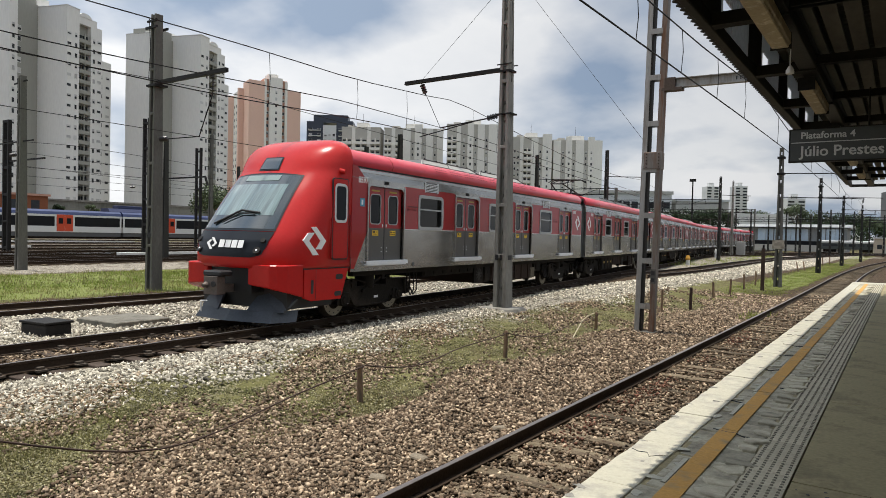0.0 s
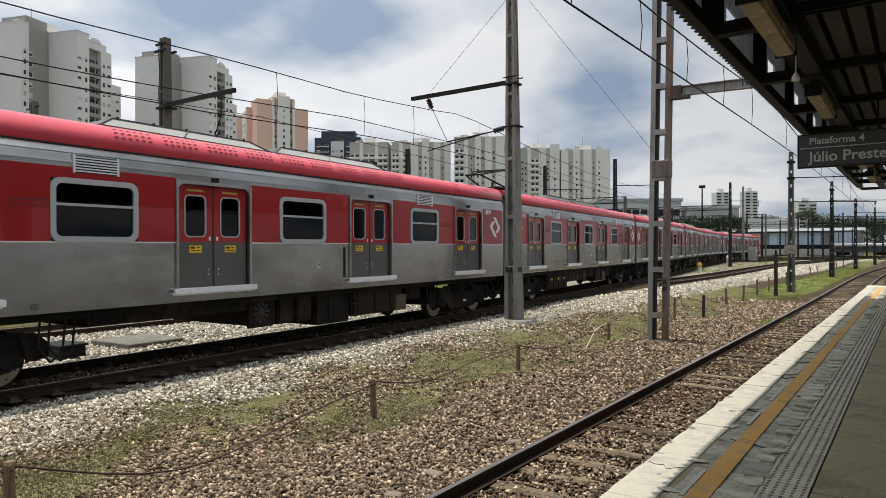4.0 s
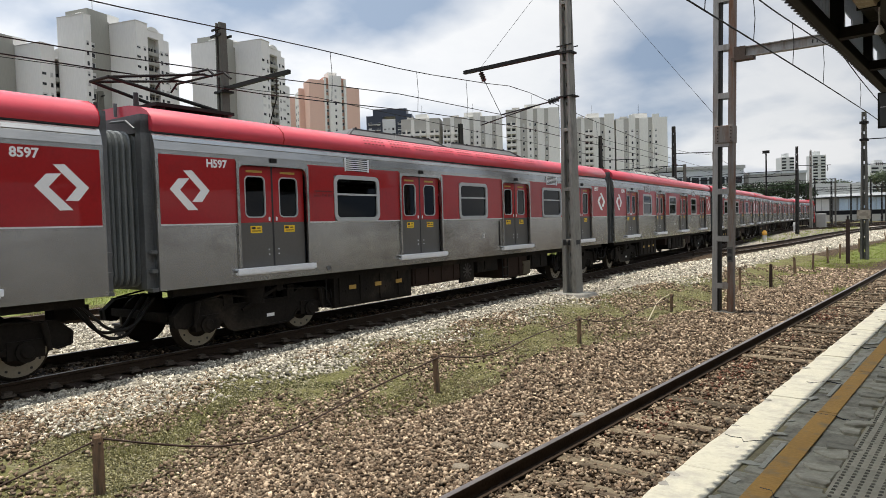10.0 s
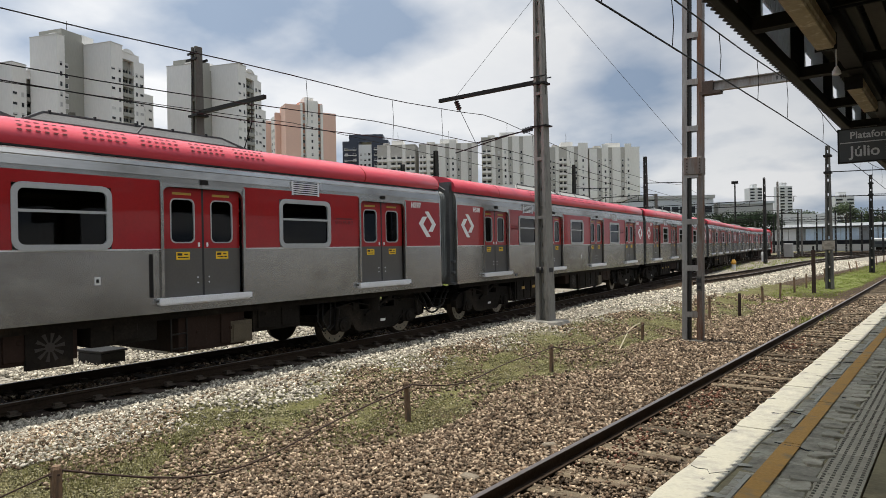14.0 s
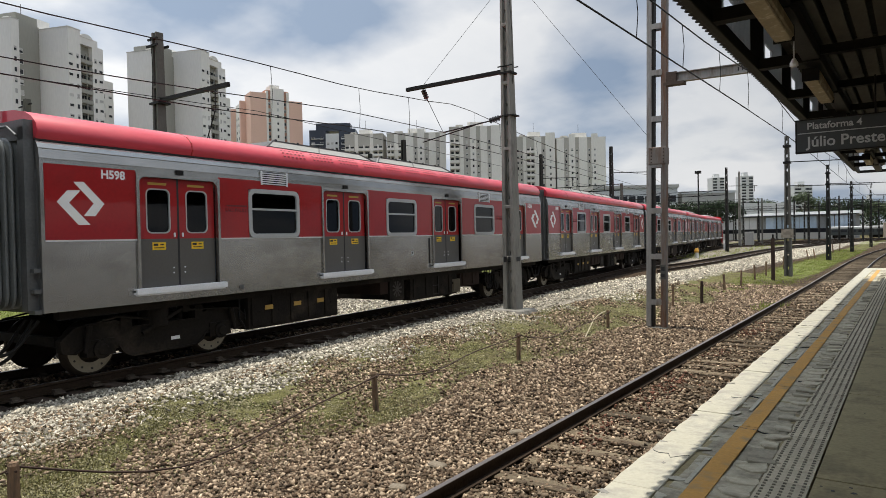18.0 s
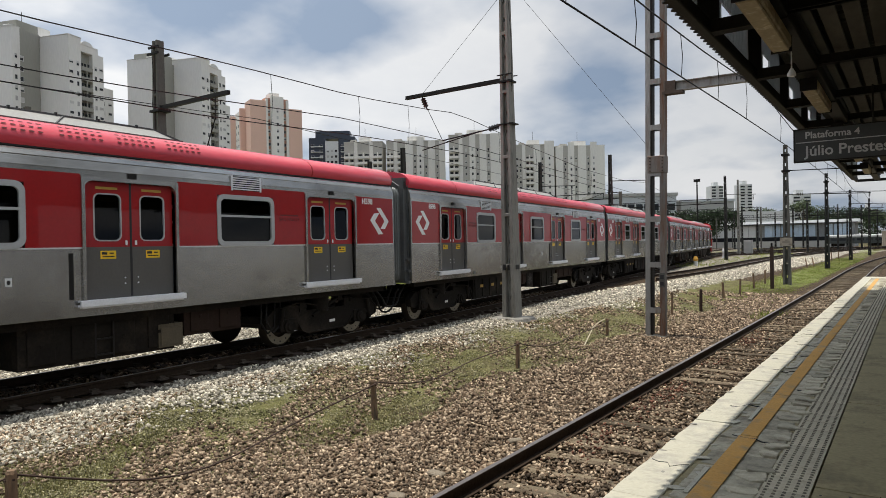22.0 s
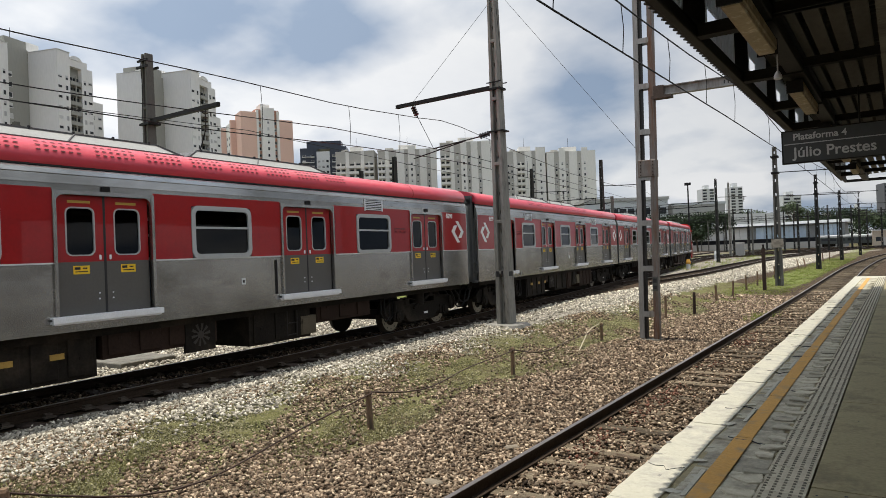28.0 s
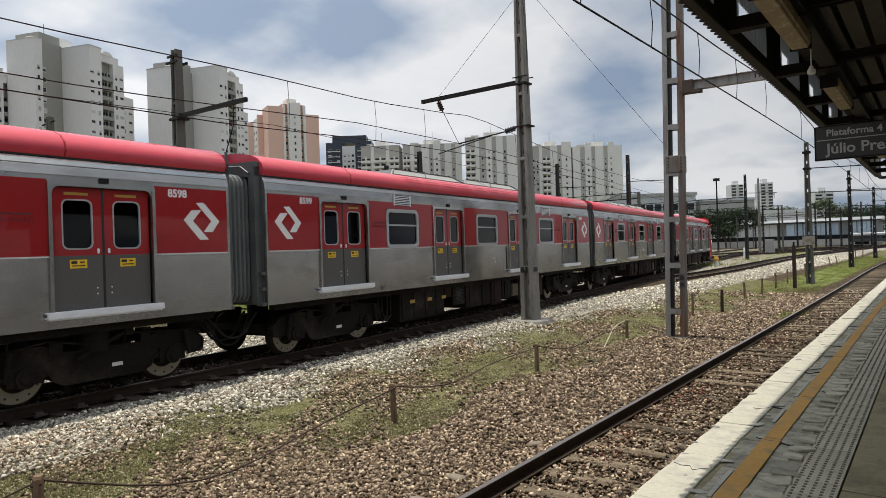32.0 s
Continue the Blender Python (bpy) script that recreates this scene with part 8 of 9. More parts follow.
for i in range(6):
    part("window", Build().box(0.7 + 1.9 * i, 2.1 + 1.9 * i, -0.02, 0, 1.5, 2.1), WINDOWD, far_car)
for x in (2.2, 10.0):
    part("bogie", Build().box(x - 1.4, x + 1.4, 0.3, 2.5, 0.1, 0.75), UNDER, far_car)

ww = thing("retaining_wall", "stained grey concrete wall behind the yard", "wall", m=pose(-158, 20, 0, 0, 0, 0))
part("wall", Build().box(-1, 0, 0, 130, 0, 8.2), mat("stained_wall", (0.19, 0.19, 0.165), 0.9, 0, 0.15, 0.2, 3, 0.1, second=(0.12, 0.12, 0.10), second_amount=0.5, second_scale=0.25, stretch=(1, 1, 0.4)), ww)
part("coping", Build().box(-1.3, 0.3, 0, 130, 8.2, 8.6), CONC, ww)
rb = thing("brick_shed", "orange-brown brick shed behind the parked train", "shed", m=pose(-150, 44, 0.4, 0, 0, 0))
part("wall", Build().box(-5, 5, 0, 23.3, 0, 8.1), mat("orange_brick", (0.22, 0.078, 0.036), 0.9, 0, 0.15, 0.5, 6, 0.1), rb)
part("roof", Build().box(-5.4, 5.4, -0.4, 23.7, 8.1, 8.5), TBROWN, rb)
for k in range(6):
    part("window", Build().box(5.0, 5.05, 1.6 + 3.7 * k, 3.2 + 3.7 * k, 5.4, 7.2), WINDOWD, rb)
loco = thing("parked_locomotive", "dark blue locomotive stabled behind the parked train", "locomotive", m=pose(-120.8, 66.0, 0.72, 0, 0, 1.6))
part("body", Build().slab([(-1.5, 1.0), (1.5, 1.0), (1.5, 4.6), (1.1, 5.2), (-1.1, 5.2), (-1.5, 4.6)], 0, 11.5, 1), BLUECLOTH, loco)
part("roof_box", Build().box(-0.9, 0.9, 2.0, 8.6, 5.2, 5.8), BLUECLOTH, loco, bevel=0.05)
for k in range(3):
    part("window", Build().box(1.5, 1.52, 1.2 + 3.4 * k, 2.6 + 3.4 * k, 3.2, 4.2), PTGLASS, loco)
for y in (2.6, 8.9):
    part("bogie", Build().box(-1.1, 1.1, y - 1.6, y + 1.6, 0.0, 0.7), UNDER, loco)
part("underframe", Build().box(-1.3, 1.3, 0.4, 11.1, 0.1, 1.0), UNDER, loco)
for x, y0, y1, z in ((-88.5, 8, 52.5, 0.36), (-51.0, 29, 74, 0.26), (-68.0, -4, 30, 0.36)):
    tr = thing("cable_trough", "low pale concrete cable trough between yard tracks", "cable trough", "cable troughs", m=pose(x, y0, z))
    part("trough", Build().box(-0.25, 0.25, 0, y1 - y0, -0.05, 0.20), FARWHITE, tr)
    part("cover", Build().box(-0.28, 0.28, 0, y1 - y0, 0.205, 0.25), FARWHITE, tr)


def parked_car(y0, label, roof, x=-112.0, door_at=9.4):
    c = thing("parked_car", label, "train car", "parked train cars", m=pose(x - (y0 - 45) * 0.03, y0, 0.72, 0, 0, 1.6))
    part("skirt", Build().box(-1.4, 1.4, 0.1, 20.2, 0.12, 0.82), PTSKIRT, c, "dark grey skirt")
    part("lower_wall", Build().box(-1.5, 1.5, 0, 20.3, 0.80, 1.75), PTW, c, "white lower wall", bevel=0.03)
    part("upper_wall", Build().box(-1.49, 1.49, 0, 20.3, 3.28, 3.60), PTW, c)
    part("roof", Build().slab([(-1.49, 3.6), (1.49, 3.6), (1.36, 4.05), (0.95, 4.36), (-0.95, 4.36), (-1.36, 4.05)], 0, 20.3, 1), roof, c)
    part("window_band", Build().box(-1.46, 1.46, 0.05, 20.25, 1.75, 3.28), PTGLASS, c, "long dark window band")
    for k in (0.0, door_at - 0.28, door_at + 2.6, 20.0):
        part("pillar", shared("parkedpillar", lambda: Build().box(1.455, 1.485, 0, 0.28, 1.75, 3.28).mesh("pillar", PTW)), None, c, m=pose(0, k, 0))
    for k in range(8):
        y = 1.7 + 2.3 * k
        if not door_at - 0.4 < y < door_at + 3:
            part("window_bar", shared("parkedbar", lambda: Build().box(1.455, 1.468, 0, 0.05, 1.75, 3.28).mesh("window_bar", DARKMETAL)), None, c, m=pose(0, y, 0))
    for k in (0, 1):
        door = part("door", shared("parkeddoor", lambda: Build().box(1.40, 1.53, 0.02, 1.28, 0.95, 3.58).mesh("door", PTRED)), None, c, "orange-red sliding door", m=pose(0, door_at + 1.3 * k, 0))
        part("door_pane", shared("parkedpane", lambda: Build().box(1.53, 1.54, 0.30, 1.00, 2.15, 3.05).mesh("door_pane", PTGLASS)), None, door)
    for y in (2.8, 16.5):
        part("bogie", Build().box(-1.1, 1.1, y - 1.6, y + 1.6, 0.15, 0.7).cyl((1.0, y - 1.1, 0.45), (1.1, y - 1.1, 0.45), 0.45, n=14).cyl((1.0, y + 1.1, 0.45), (1.1, y + 1.1, 0.45), 0.45, n=14), UNDER, c)
    return c


PTRED = mat("parked_orange_red", (0.56, 0.065, 0.022), 0.45, 0, 0.06, 0.6, 8, 0.0)
PTSKIRT = mat("parked_grey_skirt", (0.085, 0.088, 0.092), 0.6, 0, 0.12, 0.6, 8, 0.0)
for i in range(-1, 6):
    parked_car(22.7 + i * 20.6, "parked white train car with a blue roof and red doors", PTBLUE, door_at=9.4 if i != 2 else 7.6)
for i in range(2):
    parked_car(82.0 + i * 20.6, "parked pale train car with a grey roof", ACGREY, -121.0)


# ---- trees ----
def leaf_cloud(rng, blobs, n, size):
    """Many small leaf faces in uneven clumps, as one mesh."""
    b = np.repeat(np.array(blobs, float), n, axis=0)
    d = rng.normal(size=(len(b), 3))
    d /= np.linalg.norm(d, axis=1, keepdims=True)
    p = b[:, :3] + d * (b[:, 3] * rng.uniform(0.35, 1.10, len(b)) ** 0.8)[:, None] * np.array([1, 1, 0.8])
    a = rng.normal(size=(len(b), 3))
    a /= np.linalg.norm(a, axis=1, keepdims=True)
    c = np.cross(a, d)
    c /= np.linalg.norm(c, axis=1, keepdims=True) + 1e-9
    s = (size * rng.uniform(0.6, 1.4, len(b)))[:, None]
    v = np.stack([p - a * s, p + c * s * 0.6, p + a * s, p - c * s * 0.6], 1).reshape(-1, 3)
    me = bpy.data.meshes.new("crown")
    me.from_pydata(v.tolist(), [], np.arange(len(v)).reshape(-1, 4).tolist())
    return me


def tree(x, y, h, r, seed, material, label, z=0.2):
    rng = np.random.default_rng(seed)
    t = thing("tree", label, "tree", "trees beyond the yard", m=pose(x, y, z, 0, 0, seed * 40))
    b = Build().cyl((0, 0, 0), (0.1 * r, 0, h * 0.55), 0.035 * h, 0.02 * h, 7)
    blobs = []
    for i in range(9):
        a = rng.uniform(0, 2 * math.pi)
        q = rng.uniform(0.2, 0.85) * r
        tip = (q * math.cos(a), q * math.sin(a), h * rng.uniform(0.5, 0.85))
        b.cyl((0.1 * r, 0, h * rng.uniform(0.3, 0.5)), tip, 0.012 * h, 0.005 * h, 5)
        blobs.append((*tip, r * rng.uniform(0.32, 0.55)))
    part("trunk", b, BARK, t)
    me = leaf_cloud(rng, blobs, 420, 0.030 * r + 0.07)
    me.materials.append(material)
    part("crown", me, material, t, "uneven leafy crown")
    return t


for k, (x, y, h, r) in enumerate(((-92, 70, 11, 4.5), (-99, 79, 10.5, 4), (-153, 73, 8.4, 1.5), (-153, 80.5, 8.2, 1.4), (-48, 283, 14, 7), (-41, 290, 14.5, 7), (-33, 285, 18.5, 6), (-28, 292, 14.5, 7), (-20, 298, 14, 7), (-12, 303, 13.5, 7), (-5, 309, 13, 7), (3, 312, 13, 7),
                                  (-55, 262, 14, 7), (-62, 255, 13.5, 7), (-70, 246, 13.5, 7), (-78, 240, 13.5, 7), (-86, 236, 13, 6), (-94, 232, 14, 6), (-44, 268, 14, 7), (12, 316, 13, 7), (-102, 226, 14, 6), (-110, 222, 13, 6), (-52, 180, 9, 5), (-46, 190, 8, 5), (-60, 176, 9, 5), (-70, 170, 9, 5))):
    tree(x, y, h, r, k + 1, LEAFD if k % 3 else LEAF, "dark green tree with an uneven crown")
# scrub bank under the far trees
rng = np.random.default_rng(8)
me = leaf_cloud(rng, [(x, y + rng.uniform(-4, 4), 4.0 + rng.uniform(-2, 3), rng.uniform(3.5, 6)) for x, y in zip(np.linspace(-125, 25, 46), np.linspace(214, 322, 46))], 420, 0.34)
me.materials.append(LEAFD)
tagged(new("scrub_bank", me), "dark scrub along the bank behind the sheds", "shrubs", kind="stuff")
me = leaf_cloud(rng, [(x, y + rng.uniform(-2, 2), 8.0 + rng.uniform(-1.6, 1.0), rng.uniform(1.4, 2.6)) for x, y in zip(np.linspace(-60.0, -36.4, 40), np.linspace(175.0, 181.4, 40))], 300, 0.24)
me.materials.append(LEAFD)
tagged(new("scrub_row", me), "dark scrub in front of the white warehouse", "shrubs", kind="stuff")
bank = Build().sweep([(-14, 0), (-6, 3), (4, 5), (14, 6), (14, 0)], [(-130, 214, 0), (-80, 244, 0), (-48, 266, 0)])
tagged(part("far_bank", bank, LEAFD, None), "dark green bank behind the sheds", "bank", kind="structure")


# ---- loose stones and grass ----
def stones(name, x, y, z, size, material, label, seed):
    """Angular six-cornered stones at the places given, in one object."""
    rng = np.random.default_rng(seed)
    n = len(x)
    base = np.array([(1, 0, 0), (-1, 0, 0), (0, 1, 0), (0, -1, 0), (0, 0, 1), (0, 0, -1)], float)
    v = base[None] * rng.uniform(0.75, 1.12, (n, 6, 1)) * np.array([1.22, 0.95, 0.66])
    v = v + rng.uniform(-0.26, 0.26, v.shape)
    q = rng.normal(size=(n, 4)) * np.array([1, 0.35, 0.35, 1.0])
    q /= np.linalg.norm(q, axis=1, keepdims=True)
    w, a, b, c = q.T
    rot = np.stack([np.stack([1 - 2 * (b * b + c * c), 2 * (a * b - c * w), 2 * (a * c + b * w)], 1),
                    np.stack([2 * (a * b + c * w), 1 - 2 * (a * a + c * c), 2 * (b * c - a * w)], 1),
                    np.stack([2 * (a * c - b * w), 2 * (b * c + a * w), 1 - 2 * (a * a + b * b)], 1)], 1)
    v = np.einsum("nij,nkj->nki", rot, v) * np.asarray(size)[:, None, None]
    v = v + np.stack([x, y, z], 1)[:, None]
    tri = np.array([(0, 2, 4), (2, 1, 4), (1, 3, 4), (3, 0, 4), (2, 0, 5), (1, 2, 5), (3, 1, 5), (0, 3, 5)])
    f = (np.arange(n)[:, None, None] * 6 + tri[None]).reshape(-1, 3)
    me = bpy.data.meshes.new(name)
    me.vertices.add(n * 6)
    me.vertices.foreach_set("co", v.reshape(-1))
    me.loops.add(len(f) * 3)
    me.loops.foreach_set("vertex_index", f.reshape(-1))
    me.polygons.add(len(f))
    me.polygons.foreach_set("loop_start", np.arange(0, len(f) * 3, 3))
    me.update(calc_edges=True)
    me.validate()
    me.materials.append(material)
    return tagged(new(name, me), label, "gravel", kind="stuff")


def scatter(rng, n, x0, x1, y0, y1, power=1.5):
    """Places that thin out with distance."""
    u = rng.uniform(0, 1, n)
    k = 1 - power
    y = (y0 ** k + u * (y1 ** k - y0 ** k)) ** (1 / k)
    return rng.uniform(x0, x1, n), y


rng = np.random.default_rng(21)
x, y = scatter(rng, 125000, -9.9, -4.05, 2.4, 36, 1.25)
patch = np.sin(x * 2.1 + 0.7 * y) + np.sin(y * 1.3 - x) + 0.8 * np.sin(x * 5 + y * 3.1)
keep = (x > -6.6 + 0.4 * np.sin(y)) | (patch > rng.uniform(-0.9, 3.0, len(x)))
x, y = x[keep], y[keep]
sz = rng.uniform(0.014, 0.036, len(x)) * (1 + 0.03 * y)
stones("brown_ballast", x, y, ground_z(x, y) + rng.uniform(-0.008, 0.034, len(x)), sz, STONE_D, "loose brown ballast stones", 1)
x, y = scatter(rng, 60000, -9.9, -6.2, 2.6, 30, 1.3)
sz = rng.uniform(0.009, 0.021, len(x)) * (1 + 0.03 * y)
stones("fine_gravel", x, y, ground_z(x, y) + rng.uniform(-0.004, 0.012, len(x)), sz, STONE_M, "fine mossy gravel between the larger stones", 7)
x, y = rng.uniform(-10.6, -4.1, 9000), rng.uniform(-1.5, 2.7, 9000)
stones("brown_ballast", x, y, ground_z(x, y) + rng.uniform(-0.006, 0.03, len(x)), rng.uniform(0.016, 0.040, len(x)), STONE_D, "loose brown ballast stones", 8)
x, y = rng.uniform(-10.6, -6.4, 9000), rng.uniform(-1.5, 2.9, 9000)
stones("fine_gravel", x, y, ground_z(x, y) + rng.uniform(-0.004, 0.012, len(x)), rng.uniform(0.010, 0.024, len(x)), STONE_M, "fine mossy gravel between the larger stones", 9)
x, y = rng.uniform(-11.0, -8.6, 4000), rng.uniform(-1.5, 3.4, 4000)
keep = x - track_x(y) > 1.22
stones("pale_ballast", x[keep], y[keep], ground_z(x, y)[keep] + rng.uniform(-0.008, 0.028, keep.sum()), rng.uniform(0.020, 0.046, keep.sum()), STONE_L, "loose pale ballast stones beside the train's track", 10)
x, y = rng.normal(-3.62, 0.16, 1500), rng.uniform(3.0, 22, 1500)
keep = np.sin(y * 1.7) + np.sin(y * 0.63 + 1) > rng.uniform(-0.6, 1.8, 1500)
stones("rusty_stones", x[keep], y[keep], np.full(keep.sum(), -0.165), rng.uniform(0.014, 0.034, keep.sum()), STONE_R, "rust-stained stones along the rail", 30)
x, y = scatter(rng, 26000, -3.95, -1.62, 2.4, 40, 1.7)
sz = rng.uniform(0.016, 0.036, len(x)) * (1 + 0.02 * y)
stones("track_ballast", x, y, -0.186 + rng.uniform(-0.03, 0.018, len(x)), sz, STONE_D, "brown ballast stones between the platform track's sleepers", 2)
x, y = scatter(rng, 46000, -12.9, -8.6, 3.0, 42, 1.5)
u = x - track_x(y)
keep = (u > 1.22) & (u < 2.9 + 0.55 * np.sin(y * 1.9) + rng.normal(0, 0.5, len(x)))
x, y = x[keep], y[keep]
sz = rng.uniform(0.020, 0.046, len(x)) * (1 + 0.012 * y)
stones("pale_ballast", x, y, ground_z(x, y) + rng.uniform(-0.008, 0.028, len(x)), sz, STONE_L, "loose pale ballast stones beside the train's track", 3)
x, y = scatter(rng, 16000, -18.6, -13.0, 5.0, 30, 1.2)
u = x - track_x(y)
keep = (u < -0.95)
x, y = x[keep], y[keep]
stones("inner_ballast", x, y, ground_z(x, y) + rng.uniform(-0.008, 0.03, len(x)), rng.uniform(0.03, 0.06, len(x)), STONE_L, "pale ballast between the two inner tracks", 4)
s = rng.uniform(-2, 30, 9000)
lat = rng.uniform(-0.74, 0.74, 9000)
px = np.interp(s, TRAIN_LINE[2], TRAIN_LINE[0]) + lat
py = np.interp(s, TRAIN_LINE[2], TRAIN_LINE[1])
stones("bed_ballast", px, py, np.full(9000, 0.235) + rng.uniform(-0.02, 0.015, 9000), rng.uniform(0.02, 0.045, 9000), STONE_D, "dark ballast between the rails of the train's track", 5)
x, y = rng.uniform(-13.4, -8.2, 15000), rng.uniform(24, 96, 15000)
keep = ((x - track_x(y)) > 1.0) & (x < np.interp(y, (24, 34, 60, 83, 130), (-8.9, -9.4, -8.9, -8.2, -8.6)) + rng.normal(0, 0.2, 15000))
x, y = x[keep], y[keep]
stones("white_gravel", x, y, ground_z(x, y) + rng.uniform(0, 0.03, len(x)), rng.uniform(0.04, 0.08, len(x)), STONE_W, "white gravel along the branch track", 6)


def blades(name, x, y, h, spread, per, material, label, seed):
    """Tufts of narrow bent blades, in one object."""
    rng = np.random.default_rng(seed)
    n = len(x) * per
    bx = np.repeat(x, per) + rng.normal(0, spread, n)
    by = np.repeat(y, per) + rng.normal(0, spread, n)
    bz = ground_z(bx, by)
    hh = np.repeat(h, per) * rng.uniform(0.5, 1.25, n)
    a = rng.uniform(0, 2 * np.pi, n)
    w = hh * 0.055 + 0.003
    lean = rng.uniform(0.1, 0.7, n) * hh
    la = rng.uniform(0, 2 * np.pi, n)
    v = np.zeros((n, 3, 3))
    v[:, 0] = np.stack([bx - np.cos(a) * w, by - np.sin(a) * w, bz - 0.01], 1)
    v[:, 1] = np.stack([bx + np.cos(a) * w, by + np.sin(a) * w, bz - 0.01], 1)
    v[:, 2] = np.stack([bx + np.cos(la) * lean, by + np.sin(la) * lean, bz + hh], 1)
    me = bpy.data.meshes.new(name)
    me.vertices.add(n * 3)
    me.vertices.foreach_set("co", v.reshape(-1))
    me.loops.add(n * 3)
    me.loops.foreach_set("vertex_index", np.arange(n * 3))
    me.polygons.add(n)
    me.polygons.foreach_set("loop_start", np.arange(0, n * 3, 3))
    me.update(calc_edges=True)
    me.validate()
    me.materials.append(material)
    return tagged(new(name, me), label, "grass", kind="stuff")


x, y = rng.uniform(-33.8, -21.6, 20000), rng.uniform(7, 46, 20000)
clump = np.sin(x * 0.9) + np.sin(y * 0.7 + x * 0.4)
keep = (clump > rng.uniform(-2.4, 0.4, len(x))) & (x > -33.2 + 0.7 * np.sin(y * 0.9))
blades("grass_strip", x[keep], y[keep], rng.uniform(0.03, 0.12, keep.sum()), 0.14, 8, GRASSM, "rough green grass strip between the tracks", 11)
x, y = rng.uniform(-34, -21.4, 3000), rng.uniform(7, 46, 3000)
blades("dry_strip_grass", x, y, rng.uniform(0.05, 0.20, 3000), 0.12, 6, DRYGRASS, "taller dry grass in the strip between the tracks", 17)
x, y = rng.uniform(-7.9, -4.9, 9000), rng.uniform(27, 100, 9000)
keep = rng.uniform(0, 1, 9000) < np.interp(y, (27, 38, 60), (0.15, 1, 1))
blades("grass_patch", x[keep], y[keep], rng.uniform(0.03, 0.08, keep.sum()), 0.12, 7, GRASSM, "bright green grass beside the platform track", 12)
x, y = scatter(rng, 11000, -10.2, -6.0, 2.6, 34, 1.4)
patch = np.sin(x * 2.1 + 0.7 * y) + np.sin(y * 1.3 - x)
keep = patch < rng.uniform(-0.6, 1.4, len(x))
x, y = x[keep], y[keep]
blades("dry_weeds", x, y, rng.uniform(0.015, 0.05, len(x)), 0.07, 7, DRYGRASS, "sparse dry weeds in the gravel", 13)
x, y = scatter(rng, 9000, -9.9, -6.4, 3.0, 30, 1.35)
patch = np.sin(x * 1.7 + 0.9 * y) + np.sin(y * 0.8 - 1.3 * x)
keep = patch > rng.uniform(-0.2, 1.5, len(x))
blades("low_weeds", x[keep], y[keep], rng.uniform(0.02, 0.07, keep.sum()), 0.08, 8, mat("olive_weed_blade", (0.21, 0.20, 0.070), 0.85, 0.0, 0.2, 0.5, 8, 0.0, spread=0.4), "low olive weeds in patches on the gravel", 16)
x, y = rng.uniform(-19.5, -14.6, 700), rng.uniform(60, 118, 700)
blades("far_weeds", x, y, rng.uniform(0.10, 0.28, 700), 0.15, 6, GRASSM, "weeds between the far tracks", 14)
x, y = rng.normal(-4.25, 0.15, 40), rng.normal(25.8, 0.7, 40)
blades("rail_weed", x, y, rng.uniform(0.08, 0.22, 40), 0.08, 8, GRASSM, "green weed beside the rail", 15)

# ---- paving of the platform, piece by piece ----
rr = random.Random(17)
EDGE_MESH = []
for k in range(4):
    b = Build()
    n = 6
    jag = [rr.uniform(0, 0.018) for _ in range(n + 1)]
    top = [(EDGE_X + jag[i], 0.994 * i / n) for i in range(n + 1)] + [(-1.305 + rr.uniform(-0.006, 0.006), 0.994), (-1.305 + rr.uniform(-0.006, 0.006), 0.5), (-1.305 + rr.uniform(-0.006, 0.006), 0)]
    b.slab(top[::-1], PLAT_Z - 0.14, PLAT_Z, 2)
    EDGE_MESH.append(b.mesh("edge_stone", PLATW, 0.004))
for i in range(35):
    part("edge_stone", EDGE_MESH[rr.randrange(4)], None, platform, m=pose(0, -4 + i * 1.0, rr.uniform(-0.004, 0.003)))
PAVE_MESH = []
for k in range(6):
    w = 0.238
    q = [(-w + rr.uniform(-0.012, 0.02), -0.19 + rr.uniform(-0.02, 0.02)), (w + rr.uniform(-0.03, 0.004), -0.19 + rr.uniform(-0.03, 0.01)), (w + rr.uniform(-0.03, 0.004), 0.17 + rr.uniform(-0.02, 0.02)), (0.02, 0.18 + rr.uniform(-0.03, 0.02)), (-w + rr.uniform(-0.01, 0.03), 0.17 + rr.uniform(-0.03, 0.02))]
    PAVE_MESH.append(Build().slab(q, -0.05, 0.0, 2).mesh("paving_stone", PLATS, 0.008))
y = -3.6
while y < PLAT_END - 0.3:
    part("paving_stone", PAVE_MESH[rr.randrange(6)], None, platform, m=pose(-1.062, y, PLAT_Z - 0.004 + rr.uniform(-0.006, 0.002), rr.uniform(-0.5, 0.5), rr.uniform(-0.6, 0.6), rr.choice((0, 180)) + rr.uniform(-2, 2)))
    y += 0.375
tile = Build().box(-0.132, 0.132, -0.132, 0.132, -0.03, 0.0)
for i in range(5):
    for j in range(5):
        tile.taper((-0.105 + i * 0.0525, -0.105 + j * 0.0525), (0.011, 0.011), (0.007, 0.007), -0.001, 0.006)
TILE = tile.mesh("tactile_tile", TACT)
TILE.materials.append(DOME)
for f in TILE.polygons:
    if f.center.z > 0.0005:
        f.material_index = 1
for i in range(130):
    part("tactile_tile", TILE, None, platform, m=pose(-0.686, -3.9 + i * 0.268, PLAT_Z + rr.uniform(-0.003, 0.002), 0, rr.uniform(-0.4, 0.4), 0))
SLAB = Build().box(-0.54, 7.0, 0, 2.585, -0.06, 0.0).mesh("floor_slab", PLATC)
for i in range(13):
    part("floor_slab", SLAB, None, platform, m=pose(0, -3.07 + i * 2.6, PLAT_Z + rr.uniform(-0.004, 0.0)))
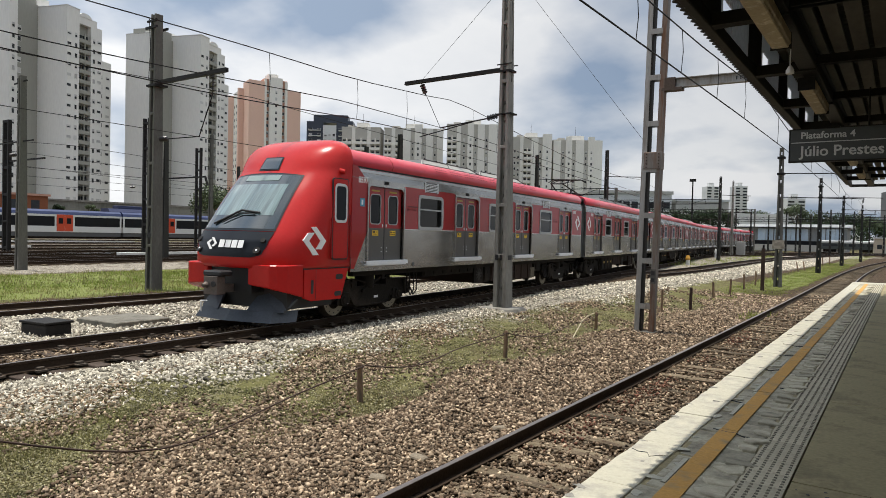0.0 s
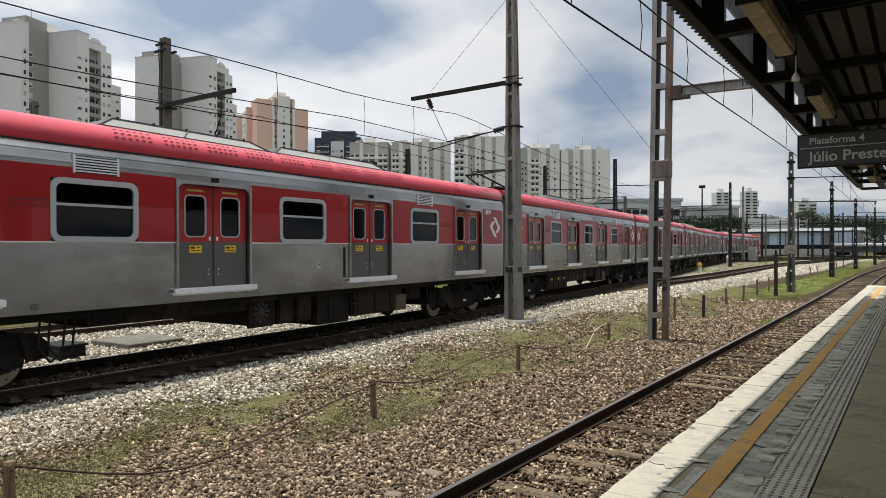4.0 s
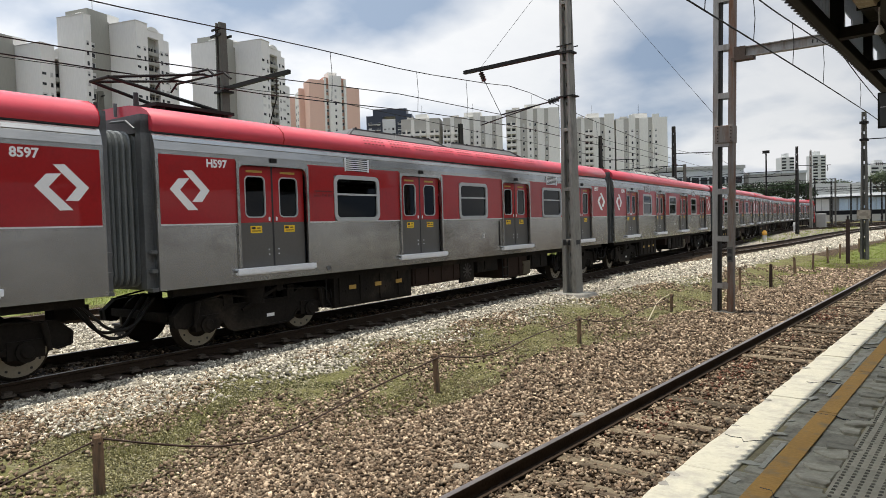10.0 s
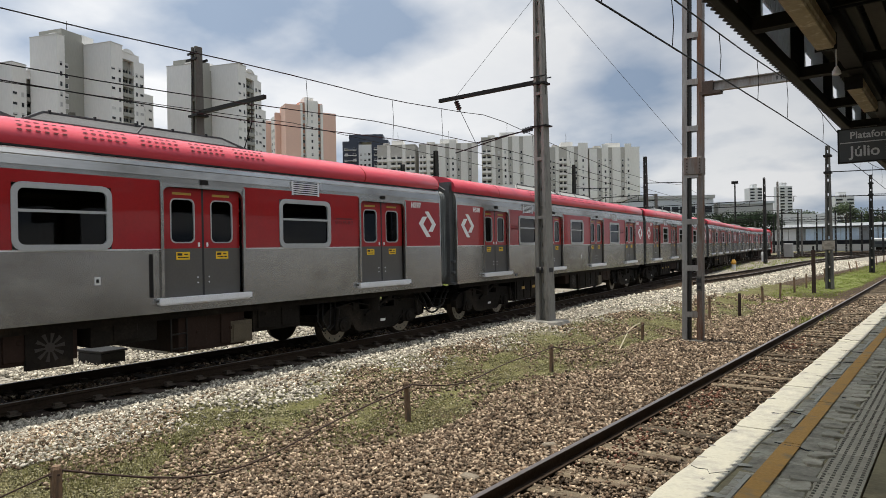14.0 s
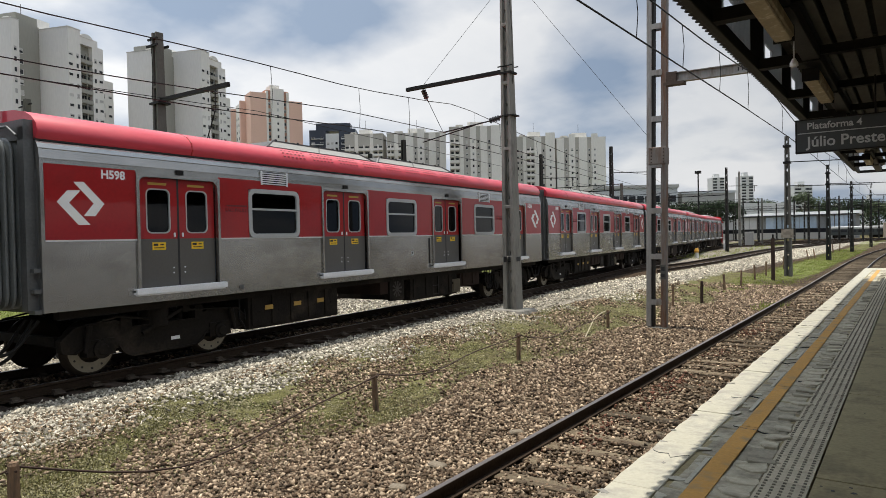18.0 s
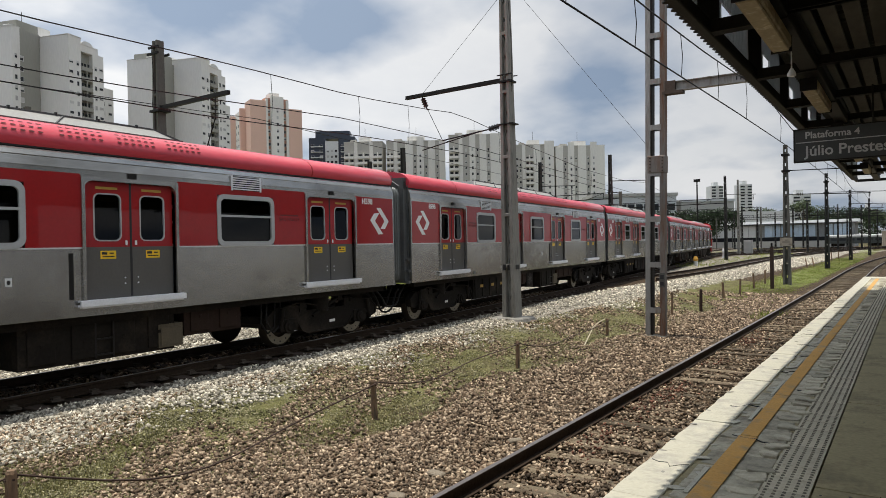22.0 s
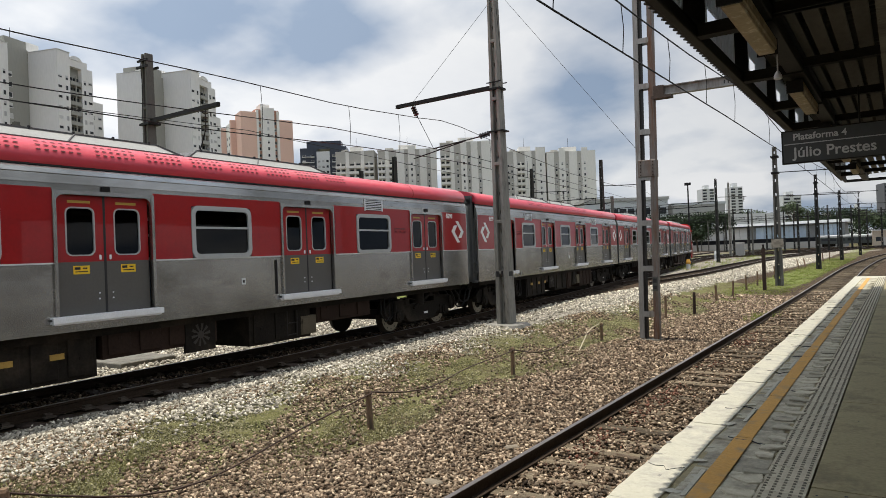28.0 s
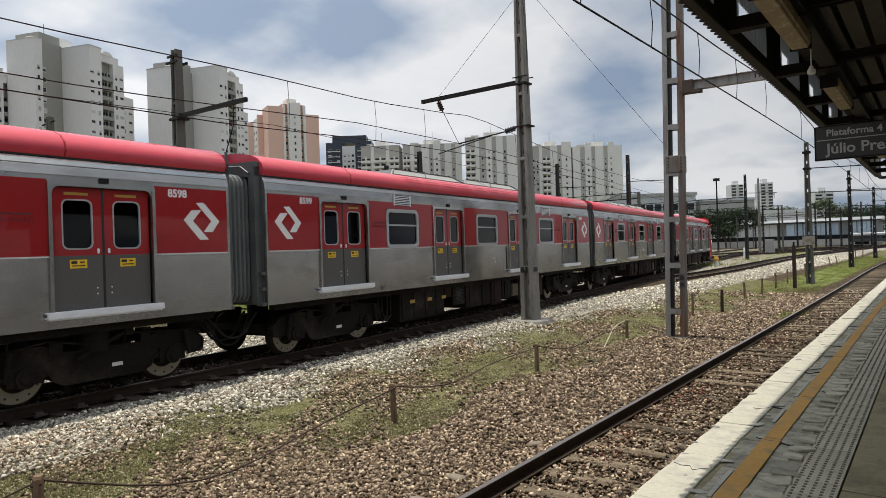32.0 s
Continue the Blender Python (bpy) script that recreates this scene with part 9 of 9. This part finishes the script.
part("end_strip", Build().box(EDGE_X, 7.0, PLAT_END - 1.2, PLAT_END, PLAT_Z - 0.10, PLAT_Z + 0.005), PLATW, platform, "white painted platform end")


def blot(r, n=9, rough=0.45):
    """A ragged closed outline round the origin."""
    k = [rr.uniform(1 - rough, 1 + rough) for _ in range(n)]
    return [(r * k[i] * math.cos(2 * math.pi * i / n), 1.7 * r * k[i] * math.sin(2 * math.pi * i / n)) for i in range(n)]


# flaked paint, cracks and loose bits of stone along the edge
CHIPS = [Build().slab(blot(0.03), 0, 0.0025, 2).mesh("paint_flake", CONC) for _ in range(6)]
FLAKES = [Build().slab(blot(0.032), 0, 0.003, 2).mesh("white_flake", PLATW) for _ in range(6)]
BITS = []
for k in range(8):
    o = [(x * 1.5, y * 0.75) for x, y in blot(0.062, 8, 0.3)]
    BITS.append(Build().slab(o, -0.02, 0.012, 2).mesh("broken_stone", PLATS, 0.004))
for i in range(44):
    y = 2.0 + 26 * (i / 44) ** 1.3 + rr.uniform(-0.2, 0.2)
    e = rr.random()
    x = -1.585 + rr.uniform(0, 0.03) if e < 0.35 else rr.uniform(-1.57, -1.33)
    part("paint_flake", CHIPS[rr.randrange(6)], None, platform, m=pose(x, y, PLAT_Z + 0.001, 0, 0, rr.uniform(0, 360)) @ Matrix.Scale(rr.uniform(0.35, 1.0), 4))
for i in range(46):
    part("white_flake", FLAKES[rr.randrange(6)], None, platform, m=pose(rr.uniform(-1.29, -1.17), 2.2 + 20 * (i / 46) ** 1.3, PLAT_Z - 0.001, 0, 0, rr.uniform(0, 360)) @ Matrix.Scale(rr.uniform(0.5, 1.3), 4))
for i in range(78):
    y = 2.2 + 26 * (i / 78) ** 1.2 + rr.uniform(-0.08, 0.08)
    part("broken_stone", BITS[rr.randrange(8)], None, platform, m=pose(-0.875 + rr.uniform(-0.03, 0.012), y, PLAT_Z - 0.004, rr.uniform(-4, 4), rr.uniform(-5, 3), rr.choice((0, 180)) + rr.uniform(-14, 14)))
SPOTS = [Build().slab([(x * 0.6, y * 0.4) for x, y in blot(0.02, 8, 0.3)], 0, 0.0015, 2).mesh("gum_spot", BLACKM) for _ in range(4)]
for i in range(70):
    part("gum_spot", SPOTS[rr.randrange(4)], None, platform, m=pose(rr.uniform(-0.5, 1.2), 2.6 + 11 * rr.random() ** 1.4, PLAT_Z + 0.0005, 0, 0, rr.uniform(0, 360)) @ Matrix.Scale(rr.uniform(0.4, 1.3), 4))
for i in range(18):
    y = 2.6 + 20 * (i / 18) ** 1.25
    x, pts = rr.uniform(-1.58, -1.0), []
    a = rr.uniform(-0.5, 0.5)
    for k in range(6):
        pts.append((x, y))
        x, y, a = x + 0.06 * math.cos(a), y + 0.05 * math.sin(a) * 2, rr.uniform(-1.0, 1.0)
        if x > -0.86:
            break
    b = Build()
    for (xa, ya), (xb, yb) in zip(pts, pts[1:]):
        w = rr.uniform(0.002, 0.006)
        b.slab([(xa, ya - w), (xb, yb - w), (xb, yb + w), (xa, ya + w)], PLAT_Z - 0.004, PLAT_Z + 0.0045, 2)
    if b.f:
        part("crack", b, BLACKM, platform, "dark open crack")


# ---- motion ----
def car_pose(i, t):
    """Where car i stands at t: both its bogies ride on the track's line."""
    s = FIRST_GAP - SPEED * t + CAR_L * (i - 1)
    a, b = 2.62, CAR_L - 2.62
    x0, y0 = on_line(TRAIN_LINE, s + a)
    x1, y1 = on_line(TRAIN_LINE, s + b)
    d = Vector((x1 - x0, y1 - y0, 0)).normalized()
    turn = math.atan2(d.y, d.x) - math.pi / 2
    m = Matrix.Translation((x0, y0, RAIL_Z)) @ Matrix.Rotation(turn, 4, "Z") @ Matrix.Translation((0, -a, 0))
    if i == len(CARS) - 1:
        m = m @ Matrix.Translation((0, CAR_L, 0)) @ Matrix.Rotation(math.pi, 4, "Z")
    return m


def motions():
    for i, car in enumerate(CARS):
        walk(car, [(0.5 * k, car_pose(i, 0.5 * k)) for k in range(65)])
    for axle in WHEELSETS:
        back = axle.parent.parent == CARS[-1]
        rows = []
        for k in range(161):
            ang = SPEED * 0.2 * k / 0.46 * (-1 if back else 1)
            rows.append((0.2 * k, Matrix.Translation(axle.matrix_basis.translation) @ Matrix.Rotation(ang, 4, "X")))
        walk(axle, rows)


motions()
